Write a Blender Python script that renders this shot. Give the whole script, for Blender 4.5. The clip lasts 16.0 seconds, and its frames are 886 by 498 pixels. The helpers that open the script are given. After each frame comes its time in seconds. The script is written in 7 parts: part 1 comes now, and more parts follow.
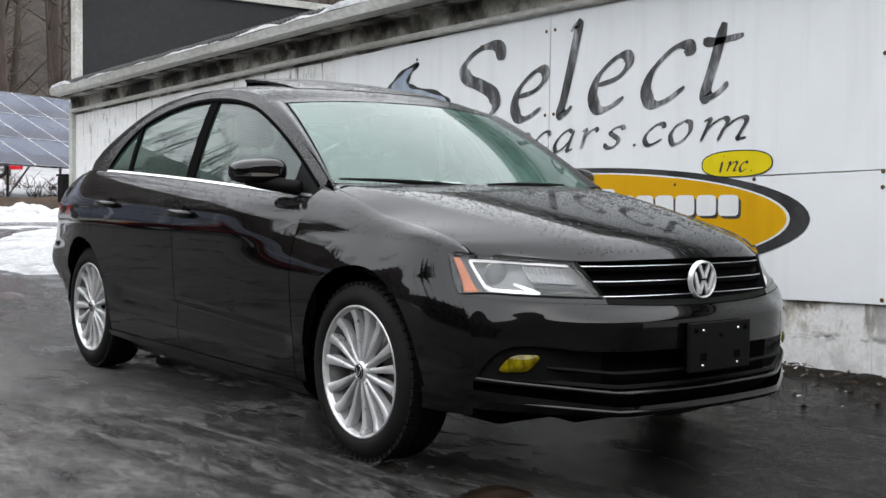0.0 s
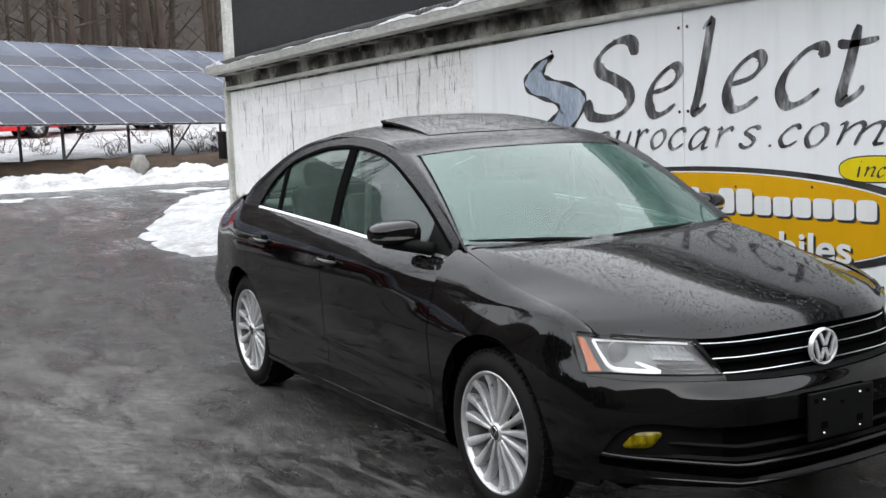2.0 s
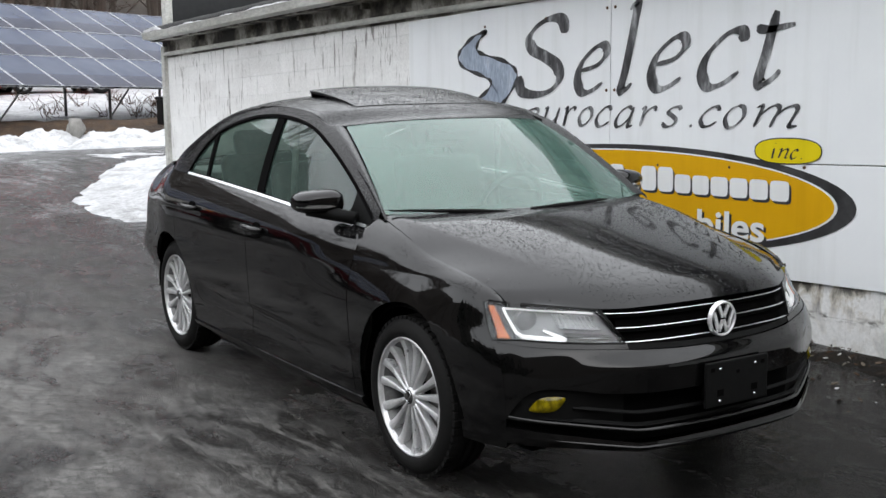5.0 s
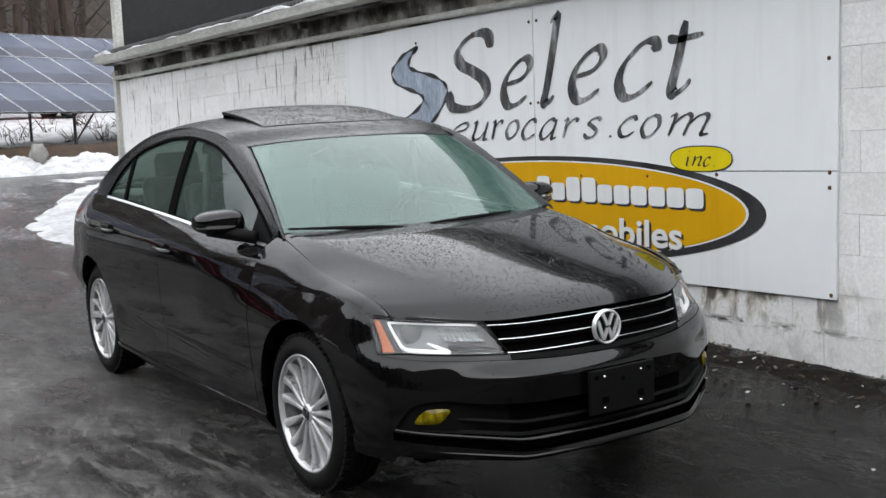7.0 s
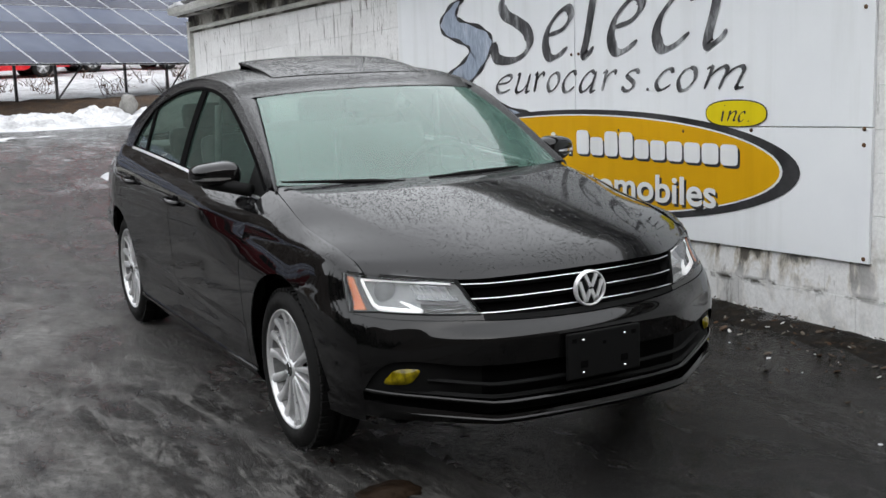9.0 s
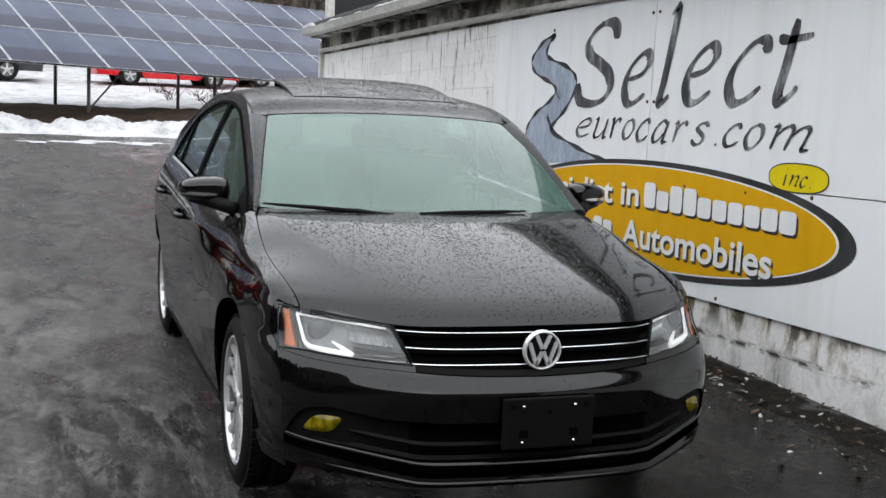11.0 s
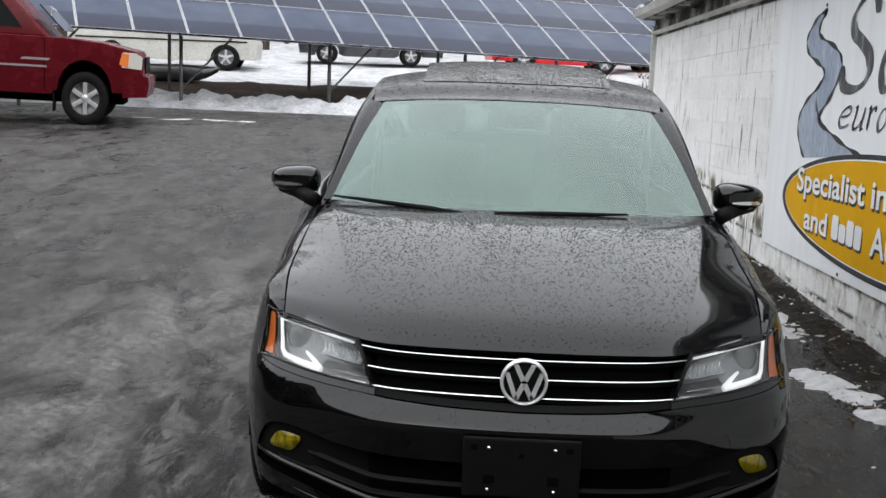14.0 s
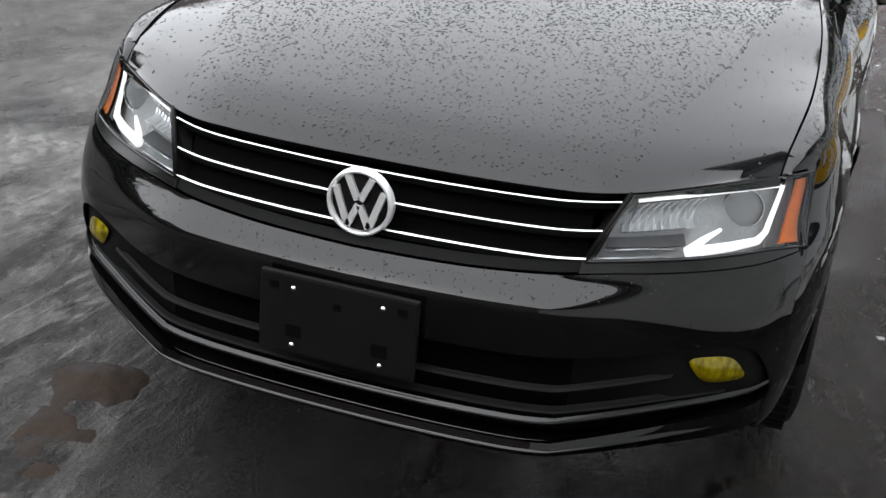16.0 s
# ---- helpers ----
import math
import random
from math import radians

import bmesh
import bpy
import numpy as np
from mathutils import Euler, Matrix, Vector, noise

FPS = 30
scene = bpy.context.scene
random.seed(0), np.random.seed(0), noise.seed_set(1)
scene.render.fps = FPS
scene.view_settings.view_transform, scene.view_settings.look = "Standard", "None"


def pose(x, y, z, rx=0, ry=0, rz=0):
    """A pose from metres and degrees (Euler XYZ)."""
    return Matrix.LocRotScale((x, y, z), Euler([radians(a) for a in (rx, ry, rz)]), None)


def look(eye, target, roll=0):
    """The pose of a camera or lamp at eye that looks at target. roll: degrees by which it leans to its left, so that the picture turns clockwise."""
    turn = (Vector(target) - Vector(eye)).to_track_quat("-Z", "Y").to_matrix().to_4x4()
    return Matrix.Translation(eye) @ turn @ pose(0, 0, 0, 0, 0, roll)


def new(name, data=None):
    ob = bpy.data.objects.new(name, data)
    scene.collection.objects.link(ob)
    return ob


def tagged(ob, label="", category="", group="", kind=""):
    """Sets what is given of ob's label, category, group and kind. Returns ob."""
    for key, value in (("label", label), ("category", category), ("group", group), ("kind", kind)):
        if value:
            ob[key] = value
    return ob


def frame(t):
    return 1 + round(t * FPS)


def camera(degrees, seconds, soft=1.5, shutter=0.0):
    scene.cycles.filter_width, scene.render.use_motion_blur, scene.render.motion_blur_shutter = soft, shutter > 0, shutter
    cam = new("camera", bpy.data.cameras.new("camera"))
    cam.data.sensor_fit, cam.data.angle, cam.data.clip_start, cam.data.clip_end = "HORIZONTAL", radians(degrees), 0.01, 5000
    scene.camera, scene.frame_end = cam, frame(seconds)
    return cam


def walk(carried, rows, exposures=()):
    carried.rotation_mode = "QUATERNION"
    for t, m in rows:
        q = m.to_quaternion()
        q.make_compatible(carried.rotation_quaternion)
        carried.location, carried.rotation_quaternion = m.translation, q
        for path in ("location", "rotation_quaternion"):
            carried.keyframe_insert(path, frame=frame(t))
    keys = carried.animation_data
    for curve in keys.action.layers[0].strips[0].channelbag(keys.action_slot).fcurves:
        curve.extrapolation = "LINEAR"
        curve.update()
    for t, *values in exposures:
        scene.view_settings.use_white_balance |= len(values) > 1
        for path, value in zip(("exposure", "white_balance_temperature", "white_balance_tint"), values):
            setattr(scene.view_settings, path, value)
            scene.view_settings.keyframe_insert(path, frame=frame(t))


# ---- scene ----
cam = camera(42.4, 16.0)
PATH = [
    (0, (-3.011, -4.644, 0.947), (-1.798, -3.057, 0.849), 0.8),
    (0.5, (-3.04, -4.62, 0.948), (-1.849, -3.015, 0.858), 2.5),
    (1, (-3.014, -4.549, 1.068), (-1.909, -2.887, 0.94), 0.1),
    (1.5, (-3.028, -4.59, 1.326), (-1.86, -2.988, 1.061), 0.5),
    (2, (-3.021, -4.854, 1.525), (-2.044, -3.126, 1.283), -2.2),
    (2.5, (-2.994, -4.977, 1.538), (-2.069, -3.228, 1.245), -1.9),
    (3, (-2.995, -4.972, 1.545), (-1.966, -3.28, 1.266), -1.2),
    (3.5, (-3.021, -4.978, 1.539), (-1.96, -3.31, 1.24), -0.6),
    (4, (-3.011, -4.986, 1.543), (-1.947, -3.318, 1.246), -0.4),
    (4.2, (-3.012, -4.99, 1.536), (-1.955, -3.317, 1.243), -0.7),
    (6.3, (-2.954, -5.164, 1.525), (-1.898, -3.49, 1.235), -0.0),
    (6.5, (-2.87, -5.207, 1.533), (-1.829, -3.528, 1.222), 0.4),
    (7, (-2.734, -5.245, 1.528), (-1.649, -3.586, 1.261), -2.1),
    (7.5, (-2.627, -5.212, 1.526), (-1.54, -3.556, 1.249), 0.7),
    (8, (-2.491, -5.256, 1.529), (-1.446, -3.58, 1.219), -1.0),
    (8.5, (-2.379, -5.334, 1.536), (-1.382, -3.627, 1.232), -1.1),
    (8.7, (-2.35, -5.366, 1.525), (-1.396, -3.639, 1.2), -2.0),
    (10.8, (-1.563, -5.371, 1.468), (-0.866, -3.524, 1.147), 2.8),
    (11, (-1.493, -5.365, 1.472), (-0.831, -3.498, 1.195), 2.7),
    (11.5, (-1.229, -5.386, 1.489), (-0.722, -3.493, 1.087), 2.9),
    (12, (-1.028, -5.355, 1.505), (-0.652, -3.434, 1.095), 1.6),
    (12.5, (-0.839, -5.32, 1.507), (-0.545, -3.376, 1.139), 1.6),
    (13, (-0.538, -5.348, 1.533), (-0.476, -3.385, 1.154), -0.6),
    (13.5, (-0.351, -5.231, 1.518), (-0.303, -3.274, 1.11), 4.3),
    (14, (-0.144, -5.094, 1.521), (-0.202, -3.123, 1.187), 2.3),
    (14.5, (0.188, -4.988, 1.532), (0.027, -3.033, 1.142), 3.5),
    (15, (0.401, -4.769, 1.438), (0.242, -2.835, 0.956), 3.6),
    (15.5, (0.517, -4.406, 1.428), (0.335, -2.517, 0.798), 3.6),
    (16, (0.701, -3.937, 1.406), (0.173, -2.172, 0.627), 5.3),
]
walk(cam, [(t, look(eye, target, roll)) for t, eye, target, roll in PATH], exposures=[(0.0, 0.18), (8.5, 0.06), (11.0, 0.06), (13.5, 0.05), (14.5, 0.02), (15.0, -0.16), (15.5, 0.02), (16.0, 0.70)])

# ---- world and sun: a low overcast winter sky ----
world = bpy.data.worlds.new("overcast_sky")
scene.world = world
world.use_nodes = True
wn = world.node_tree.nodes
sky = wn.new("ShaderNodeTexSky")
sky.sky_type = "NISHITA"
sky.sun_disc = False
sky.sun_elevation, sky.sun_rotation = radians(38), radians(200)
sky.air_density, sky.dust_density, sky.ozone_density = 1.0, 5.0, 1.0
grey = wn.new("ShaderNodeHueSaturation")
grey.inputs["Saturation"].default_value = 0.16
flat = wn.new("ShaderNodeMix")
flat.data_type = "RGBA"
flat.inputs["Factor"].default_value = 0.82
flat.inputs[7].default_value = (20.2, 20.8, 21.7, 1)
world.node_tree.links.new(sky.outputs[0], grey.inputs["Color"])
world.node_tree.links.new(grey.outputs[0], flat.inputs[6])
world.node_tree.links.new(flat.outputs[2], wn["Background"].inputs[0])
wn["Background"].inputs[1].default_value = 0.124
sun = new("sun", bpy.data.lights.new("sun", "SUN"))
sun.data.energy, sun.data.angle, sun.data.color = 0.45, radians(120), (1.0, 0.97, 0.93)
sun.matrix_world = look((-6, -14, 13), (0, 0, 0))
scene.view_settings.exposure = 0.0

# ---- materials ----
def material(name, base, rough=0.5, metal=0.0, spec=0.5, coat=0.0, emit=0.0, transmission=0.0, ior=1.45):
    m = bpy.data.materials.new(name)
    m.use_nodes = True
    b = m.node_tree.nodes["Principled BSDF"]
    b.inputs["Base Color"].default_value = (*base, 1)
    b.inputs["Roughness"].default_value = rough
    b.inputs["Metallic"].default_value = metal
    b.inputs["Specular IOR Level"].default_value = spec
    b.inputs["Coat Weight"].default_value = coat
    b.inputs["Coat Roughness"].default_value = 0.02
    b.inputs["Transmission Weight"].default_value = transmission
    b.inputs["IOR"].default_value = ior
    if emit:
        b.inputs["Emission Color"].default_value = (*base, 1)
        b.inputs["Emission Strength"].default_value = emit
    return m


def add(m, kind, **values):
    n = m.node_tree.nodes.new("ShaderNode" + kind)
    for k, v in values.items():
        n.inputs[k.replace("_", " ")].default_value = v
    return n


def wire(m, a, b):
    m.node_tree.links.new(a, b)


def coords(m, scale=(1, 1, 1)):
    """World-sized coordinates."""
    c, mp = m.node_tree.nodes.new("ShaderNodeNewGeometry"), m.node_tree.nodes.new("ShaderNodeMapping")
    mp.inputs["Scale"].default_value = scale
    wire(m, c.outputs["Position"], mp.inputs["Vector"])
    return mp.outputs["Vector"]


def ramp(m, fac, stops):
    r = m.node_tree.nodes.new("ShaderNodeValToRGB")
    e = r.color_ramp.elements
    while len(e) < len(stops):
        e.new(0.5)
    for el, (p, c) in zip(e, stops):
        el.position, el.color = p, (*c, 1) if len(c) == 3 else c
    wire(m, fac, r.inputs["Fac"])
    return r.outputs["Color"]


def mottle(m, scale, stops, stretch=(1, 1, 1), detail=6.0, rough=0.6, distort=0.0):
    n = add(m, "TexNoise", Scale=scale, Detail=detail, Roughness=rough, Distortion=distort)
    wire(m, coords(m, stretch), n.inputs["Vector"])
    return ramp(m, n.outputs["Fac"], stops), n.outputs["Fac"]


def mapped(m, value, low, high):
    """Stretch low..high onto 0..1."""
    n = add(m, "MapRange")
    n.inputs["From Min"].default_value, n.inputs["From Max"].default_value = low, high
    wire(m, value, n.inputs["Value"])
    return n.outputs[0]


def mixed(m, fac, a, b, blend="MIX"):
    n = m.node_tree.nodes.new("ShaderNodeMix")
    n.data_type, n.blend_type = "RGBA", blend
    if isinstance(fac, float):
        n.inputs["Factor"].default_value = fac
    else:
        wire(m, fac, n.inputs["Factor"])
    for value, i in ((a, 6), (b, 7)):
        if isinstance(value, tuple):
            n.inputs[i].default_value = (*value, 1)
        else:
            wire(m, value, n.inputs[i])
    return n.outputs[2]


def bumped(m, height, strength=0.3, distance=0.01):
    b = add(m, "Bump", Strength=strength, Distance=distance)
    wire(m, height, b.inputs["Height"])
    wire(m, b.outputs["Normal"], m.node_tree.nodes["Principled BSDF"].inputs["Normal"])


def socket(m, name):
    return m.node_tree.nodes["Principled BSDF"].inputs[name]


def textured(name, scale, stops, rough=(0.6, 0.9), bump=0.3, distance=0.01, fine=None, stretch=(1, 1, 1), spec=0.5, metal=0.0):
    """Colour at two scales, roughness that varies, and fine relief."""
    m = material(name, stops[0][1], metal=metal, spec=spec)
    col, f1 = mottle(m, scale, stops, stretch)
    f2 = add(m, "TexNoise", Scale=fine or scale * 14, Detail=5.0)
    wire(m, coords(m, stretch), f2.inputs["Vector"])
    shade = ramp(m, f2.outputs["Fac"], [(0.25, (0.72, 0.72, 0.72)), (0.75, (1.18, 1.18, 1.18))])
    wire(m, mixed(m, 1.0, col, shade, "MULTIPLY"), socket(m, "Base Color"))
    rg = ramp(m, f1, [(0.3, (rough[0],) * 3), (0.7, (rough[1],) * 3)])
    wire(m, rg, socket(m, "Roughness"))
    bumped(m, f2.outputs["Fac"], bump, distance)
    return m


def plainish(name, scale, stops, rough, spec=0.5):
    """Even paint with faint large stains and long faint streaks."""
    m = material(name, stops[0][1], rough=rough, spec=spec)
    col, f1 = mottle(m, scale, stops)
    st, f2 = mottle(m, 5.0, [(0.30, (0.93, 0.93, 0.92)), (0.5, (1, 1, 1))], (1, 1.5, 0.12), 7.0, 0.6)
    wire(m, mixed(m, 1.0, col, st, "MULTIPLY"), socket(m, "Base Color"))
    bumped(m, f1, 0.03, 0.004)
    return m


def glass_sheet(name, tint, gloss=0.0, veil=0.0, veil_col=(0.5, 0.5, 0.5)):
    """A thin pane: straight-through tint and a mirror by Fresnel."""
    m = bpy.data.materials.new(name)
    m.use_nodes = True
    nt = m.node_tree
    nt.nodes.remove(nt.nodes["Principled BSDF"])
    clear, shine, mix, fr = (nt.nodes.new("ShaderNode" + k) for k in ("BsdfTransparent", "BsdfGlossy", "MixShader", "Fresnel"))
    clear.inputs["Color"].default_value = (*tint, 1)
    shine.inputs["Roughness"].default_value = 0.015
    fr.inputs["IOR"].default_value = 1.5 + gloss
    wire(m, fr.outputs[0], mix.inputs[0])
    wire(m, clear.outputs[0], mix.inputs[1])
    wire(m, shine.outputs[0], mix.inputs[2])
    out = mix.outputs[0]
    # pale diffuse colour mixed in to brighten the pane beyond its sky reflection
    if veil:
        veil_mix_, soft_, tex = (nt.nodes.new("ShaderNode" + k) for k in ("MixShader", "BsdfDiffuse", "TexNoise"))
        soft_.inputs["Color"].default_value = (*veil_col, 1)
        tex.inputs["Scale"].default_value = 3.0
        wire(m, coords(m), tex.inputs["Vector"])
        wire(m, ramp(m, tex.outputs["Fac"], [(0.3, (veil * 0.85,) * 3), (0.7, (veil * 1.15,) * 3)]), veil_mix_.inputs[0])
        wire(m, clear.outputs[0], veil_mix_.inputs[1])
        wire(m, soft_.outputs[0], veil_mix_.inputs[2])
        wire(m, veil_mix_.outputs[0], mix.inputs[1])
    wire(m, out, nt.nodes["Material Output"].inputs["Surface"])
    return m


paint = material("black_car_paint", (0.004, 0.004, 0.0045), rough=0.03, spec=0.5, ior=1.45)
pf = add(paint, "TexNoise", Scale=9.0, Detail=8.0, Roughness=0.7)
wire(paint, coords(paint), pf.inputs["Vector"])
wire(paint, ramp(paint, pf.outputs["Fac"], [(0.35, (0.0015, 0.0015, 0.0017)), (0.80, (0.005, 0.0048, 0.0046))]), socket(paint, "Base Color"))
wire(paint, ramp(paint, pf.outputs["Fac"], [(0.4, (0.02,) * 3), (0.8, (0.09,) * 3)]), socket(paint, "Roughness"))
drizzled = material("drizzle_covered_black_paint", (0.006, 0.006, 0.0065), rough=0.2, spec=0.5, ior=1.42)
dz, df_ = mottle(drizzled, 170, [(0.35, (0.10, 0.10, 0.10)), (0.65, (0.34, 0.34, 0.34))], detail=3.0)
wire(drizzled, dz, socket(drizzled, "Roughness"))
bumped(drizzled, df_, 0.30, 0.003)
speckled = material("rain_speckled_black_paint", (0.006, 0.006, 0.0065), rough=0.06, spec=0.5, ior=1.42)
sk, sf_n = mottle(speckled, 190, [(0.45, (0.02, 0.02, 0.02)), (0.75, (0.12, 0.12, 0.12))], detail=3.0)
wire(speckled, sk, socket(speckled, "Roughness"))
bumped(speckled, sf_n, 0.02, 0.002)
water = material("water_bead", (0.012, 0.012, 0.012), rough=0.03, spec=0.30)
plastic = textured("black_plastic", 30, [(0.3, (0.004, 0.004, 0.004)), (0.7, (0.006, 0.006, 0.006))], (0.5, 0.68), 0.1, 0.001, spec=0.14)
matte = material("dark_void", (0.002, 0.002, 0.002), rough=0.9, spec=0.05)
rubber = textured("tyre_rubber", 25, [(0.3, (0.006, 0.006, 0.006)), (0.7, (0.013, 0.0125, 0.012))], (0.6, 0.85), 0.3, 0.002, spec=0.15)
alloy = textured("silver_alloy", 18, [(0.3, (0.56, 0.56, 0.57)), (0.7, (0.72, 0.72, 0.72))], (0.25, 0.4), 0.05, 0.001, metal=0.55)
chrome = material("chrome", (0.74, 0.75, 0.76), rough=0.16, metal=1.0)
badge_silver = material("silver_badge_plating", (0.78, 0.78, 0.79), rough=0.34, metal=0.55)
satin_black = material("satin_black_trim", (0.006, 0.006, 0.006), rough=0.22, spec=0.5)
bright_trim = material("satin_chrome_trim", (0.80, 0.81, 0.82), rough=0.30, metal=0.9)
lamp_chrome = material("lamp_reflector", (0.80, 0.81, 0.82), rough=0.25, metal=0.7)
lens_clear = glass_sheet("clear_lamp_lens", (0.92, 0.94, 0.95))
wind_glass = glass_sheet("green_tinted_windscreen", (0.72, 0.89, 0.82), 0.30, 0.15, (0.44, 0.78, 0.66))
side_glass = glass_sheet("green_tinted_side_glass", (0.78, 0.93, 0.87), 0.10, 0.08, (0.40, 0.62, 0.55))
led_white = material("led_light_guide", (1.0, 1.0, 1.0), rough=0.3, emit=0.6)
amber = material("amber_reflector", (0.85, 0.22, 0.05), rough=0.25, coat=0.5)
fog_yellow = textured("yellow_fog_lens", 45, [(0.34, (0.09, 0.07, 0.001)), (0.66, (0.25, 0.195, 0.003))], (0.08, 0.15), 0.2, 0.002, fine=120, stretch=(1.6, 1, 0.5))
red_lens = material("red_tail_lens", (0.12, 0.006, 0.006), rough=0.1, coat=1.0)
seat_cloth = textured("black_seat_leatherette", 20, [(0.3, (0.012, 0.012, 0.012)), (0.7, (0.03, 0.03, 0.03))], (0.4, 0.6), 0.2, 0.002)
trim_grey = textured("grey_interior_trim", 20, [(0.3, (0.10, 0.10, 0.095)), (0.7, (0.16, 0.16, 0.15))], (0.6, 0.8), 0.2, 0.002)

asphalt = material("wet_worn_asphalt", (0.03, 0.03, 0.03), spec=0.27)
c1, f1 = mottle(asphalt, 0.8, [(0.36, (0.010, 0.0096, 0.0093)), (0.50, (0.018, 0.0174, 0.0168)), (0.70, (0.036, 0.0345, 0.033))], (1.0, 0.6, 1), 9.0, 0.66, 0.3)
c2, f2 = mottle(asphalt, 110, [(0.3, (0.70, 0.70, 0.70)), (0.72, (1.36, 1.35, 1.33))], detail=4.0)
c3, f3 = mottle(asphalt, 5.0, [(0.42, (0.66, 0.65, 0.64)), (0.62, (1.15, 1.15, 1.15))], (1.0, 0.55, 1), 10.0, 0.76, 0.3)
crust_, f4 = mottle(asphalt, 2.4, [(0.41, (0.02, 0.02, 0.02)), (0.50, (0.45, 0.45, 0.45)), (0.60, (1, 1, 1))], (1.0, 0.45, 1), 12.0, 0.63, 0.5)
flake_, f7 = mottle(asphalt, 26.0, [(0.34, (0.22, 0.22, 0.22)), (0.50, (0.75, 0.75, 0.75)), (0.62, (1, 1, 1))], (1.0, 0.40, 1), 8.0, 0.75, 0.2)
slush = mixed(asphalt, 1.0, crust_, flake_, "MULTIPLY")
ruts, f6 = mottle(asphalt, 5.0, [(0.40, (0.55, 0.54, 0.52)), (0.50, (1.0, 1.0, 1.0)), (0.62, (1.42, 1.41, 1.40))], (1.3, 0.62, 1), 12.0, 0.64, 0.8)
base_ = mixed(asphalt, 1.0, mixed(asphalt, 1.0, mixed(asphalt, 1.0, c1, c2, "MULTIPLY"), c3, "MULTIPLY"), ruts, "MULTIPLY")
grain_ = mixed(asphalt, 1.0, mixed(asphalt, 1.0, (0.080, 0.0765, 0.073), c2, "MULTIPLY"), ruts, "MULTIPLY")
# a wet strip beside the wall and round the nose, with a ragged border, its colour darkened for the car's dark
# reflection; rusty brown mud in the tracks
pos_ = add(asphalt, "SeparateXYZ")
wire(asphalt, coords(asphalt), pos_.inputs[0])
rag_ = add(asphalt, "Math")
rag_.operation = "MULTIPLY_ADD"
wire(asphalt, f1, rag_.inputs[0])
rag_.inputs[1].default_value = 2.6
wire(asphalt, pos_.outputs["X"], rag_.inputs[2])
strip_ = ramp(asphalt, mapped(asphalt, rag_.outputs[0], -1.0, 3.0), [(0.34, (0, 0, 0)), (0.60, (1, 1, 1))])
mud_, f5 = mottle(asphalt, 1.1, [(0.48, (0, 0, 0)), (0.60, (1, 1, 1))], (1.4, 0.6, 1), 12.0, 0.72, 0.3)
mudded_ = mixed(asphalt, mud_, base_, mixed(asphalt, 1.0, (0.018, 0.0145, 0.0118), c2, "MULTIPLY"))
# a pale dried tyre track with tread lines, running past the driver's side of the nose
lane_ = add(asphalt, "Math")
lane_.operation = "MULTIPLY_ADD"
wire(asphalt, f3, lane_.inputs[0])
lane_.inputs[1].default_value = 0.40
wire(asphalt, pos_.outputs["X"], lane_.inputs[2])
across_ = ramp(asphalt, mapped(asphalt, lane_.outputs[0], -2.60, -0.40), [(0.05, (0, 0, 0)), (0.42, (1, 1, 1)), (0.66, (1, 1, 1)), (0.97, (0, 0, 0))])
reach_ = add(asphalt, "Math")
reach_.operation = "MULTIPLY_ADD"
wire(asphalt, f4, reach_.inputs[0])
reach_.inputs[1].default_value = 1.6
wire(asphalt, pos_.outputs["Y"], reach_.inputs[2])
along_ = ramp(asphalt, mapped(asphalt, reach_.outputs[0], -1.9, 5.6), [(0.04, (0, 0, 0)), (0.24, (1, 1, 1)), (0.55, (1, 1, 1)), (0.92, (0, 0, 0))])
tread_ = add(asphalt, "TexWave")
tread_.bands_direction = "DIAGONAL"
wire(asphalt, coords(asphalt), tread_.inputs["Vector"])
tread_.inputs["Scale"].default_value = 5.5
tread_.inputs["Distortion"].default_value = 9.0
tread_.inputs["Detail"].default_value = 4.0
tread_.inputs["Detail Scale"].default_value = 2.5
lines_ = ramp(asphalt, tread_.outputs["Fac"], [(0.2, (0.62, 0.62, 0.62)), (0.65, (1.0, 1.0, 1.0))])
lane_mask_ = mixed(asphalt, 1.0, mixed(asphalt, 1.0, mixed(asphalt, 1.0, mixed(asphalt, 1.0, across_, along_, "MULTIPLY"), lines_, "MULTIPLY"), flake_, "MULTIPLY"), crust_, "MULTIPLY")
dried_ = mixed(asphalt, slush, mudded_, grain_)
drier_ = mixed(asphalt, lane_mask_, dried_, mixed(asphalt, 1.0, (0.20, 0.196, 0.19), c2, "MULTIPLY"))
scrape_, f8 = mottle(asphalt, 3.6, [(0.46, (0, 0, 0)), (0.51, (0.75, 0.75, 0.75)), (0.56, (1, 1, 1))], (1.5, 0.55, 1), 10.0, 0.62, 0.9)
edge_ = add(asphalt, "Math")
edge_.operation = "MULTIPLY_ADD"
wire(asphalt, f1, edge_.inputs[0])
edge_.inputs[1].default_value = 0.9
wire(asphalt, pos_.outputs["X"], edge_.inputs[2])
beside_ = ramp(asphalt, mapped(asphalt, edge_.outputs[0], -1.35, 0.25), [(0.05, (0, 0, 0)), (0.22, (1, 1, 1)), (0.70, (1, 1, 1)), (0.95, (0, 0, 0))])
ahead_ = ramp(asphalt, mapped(asphalt, reach_.outputs[0], -3.6, 2.2), [(0.05, (0, 0, 0)), (0.25, (1, 1, 1)), (0.70, (1, 1, 1)), (0.95, (0, 0, 0))])
drier_ = mixed(asphalt, mixed(asphalt, 1.0, mixed(asphalt, 1.0, beside_, ahead_, "MULTIPLY"), scrape_, "MULTIPLY"), drier_, mixed(asphalt, 1.0, (0.0065, 0.0052, 0.0042), c2, "MULTIPLY"))
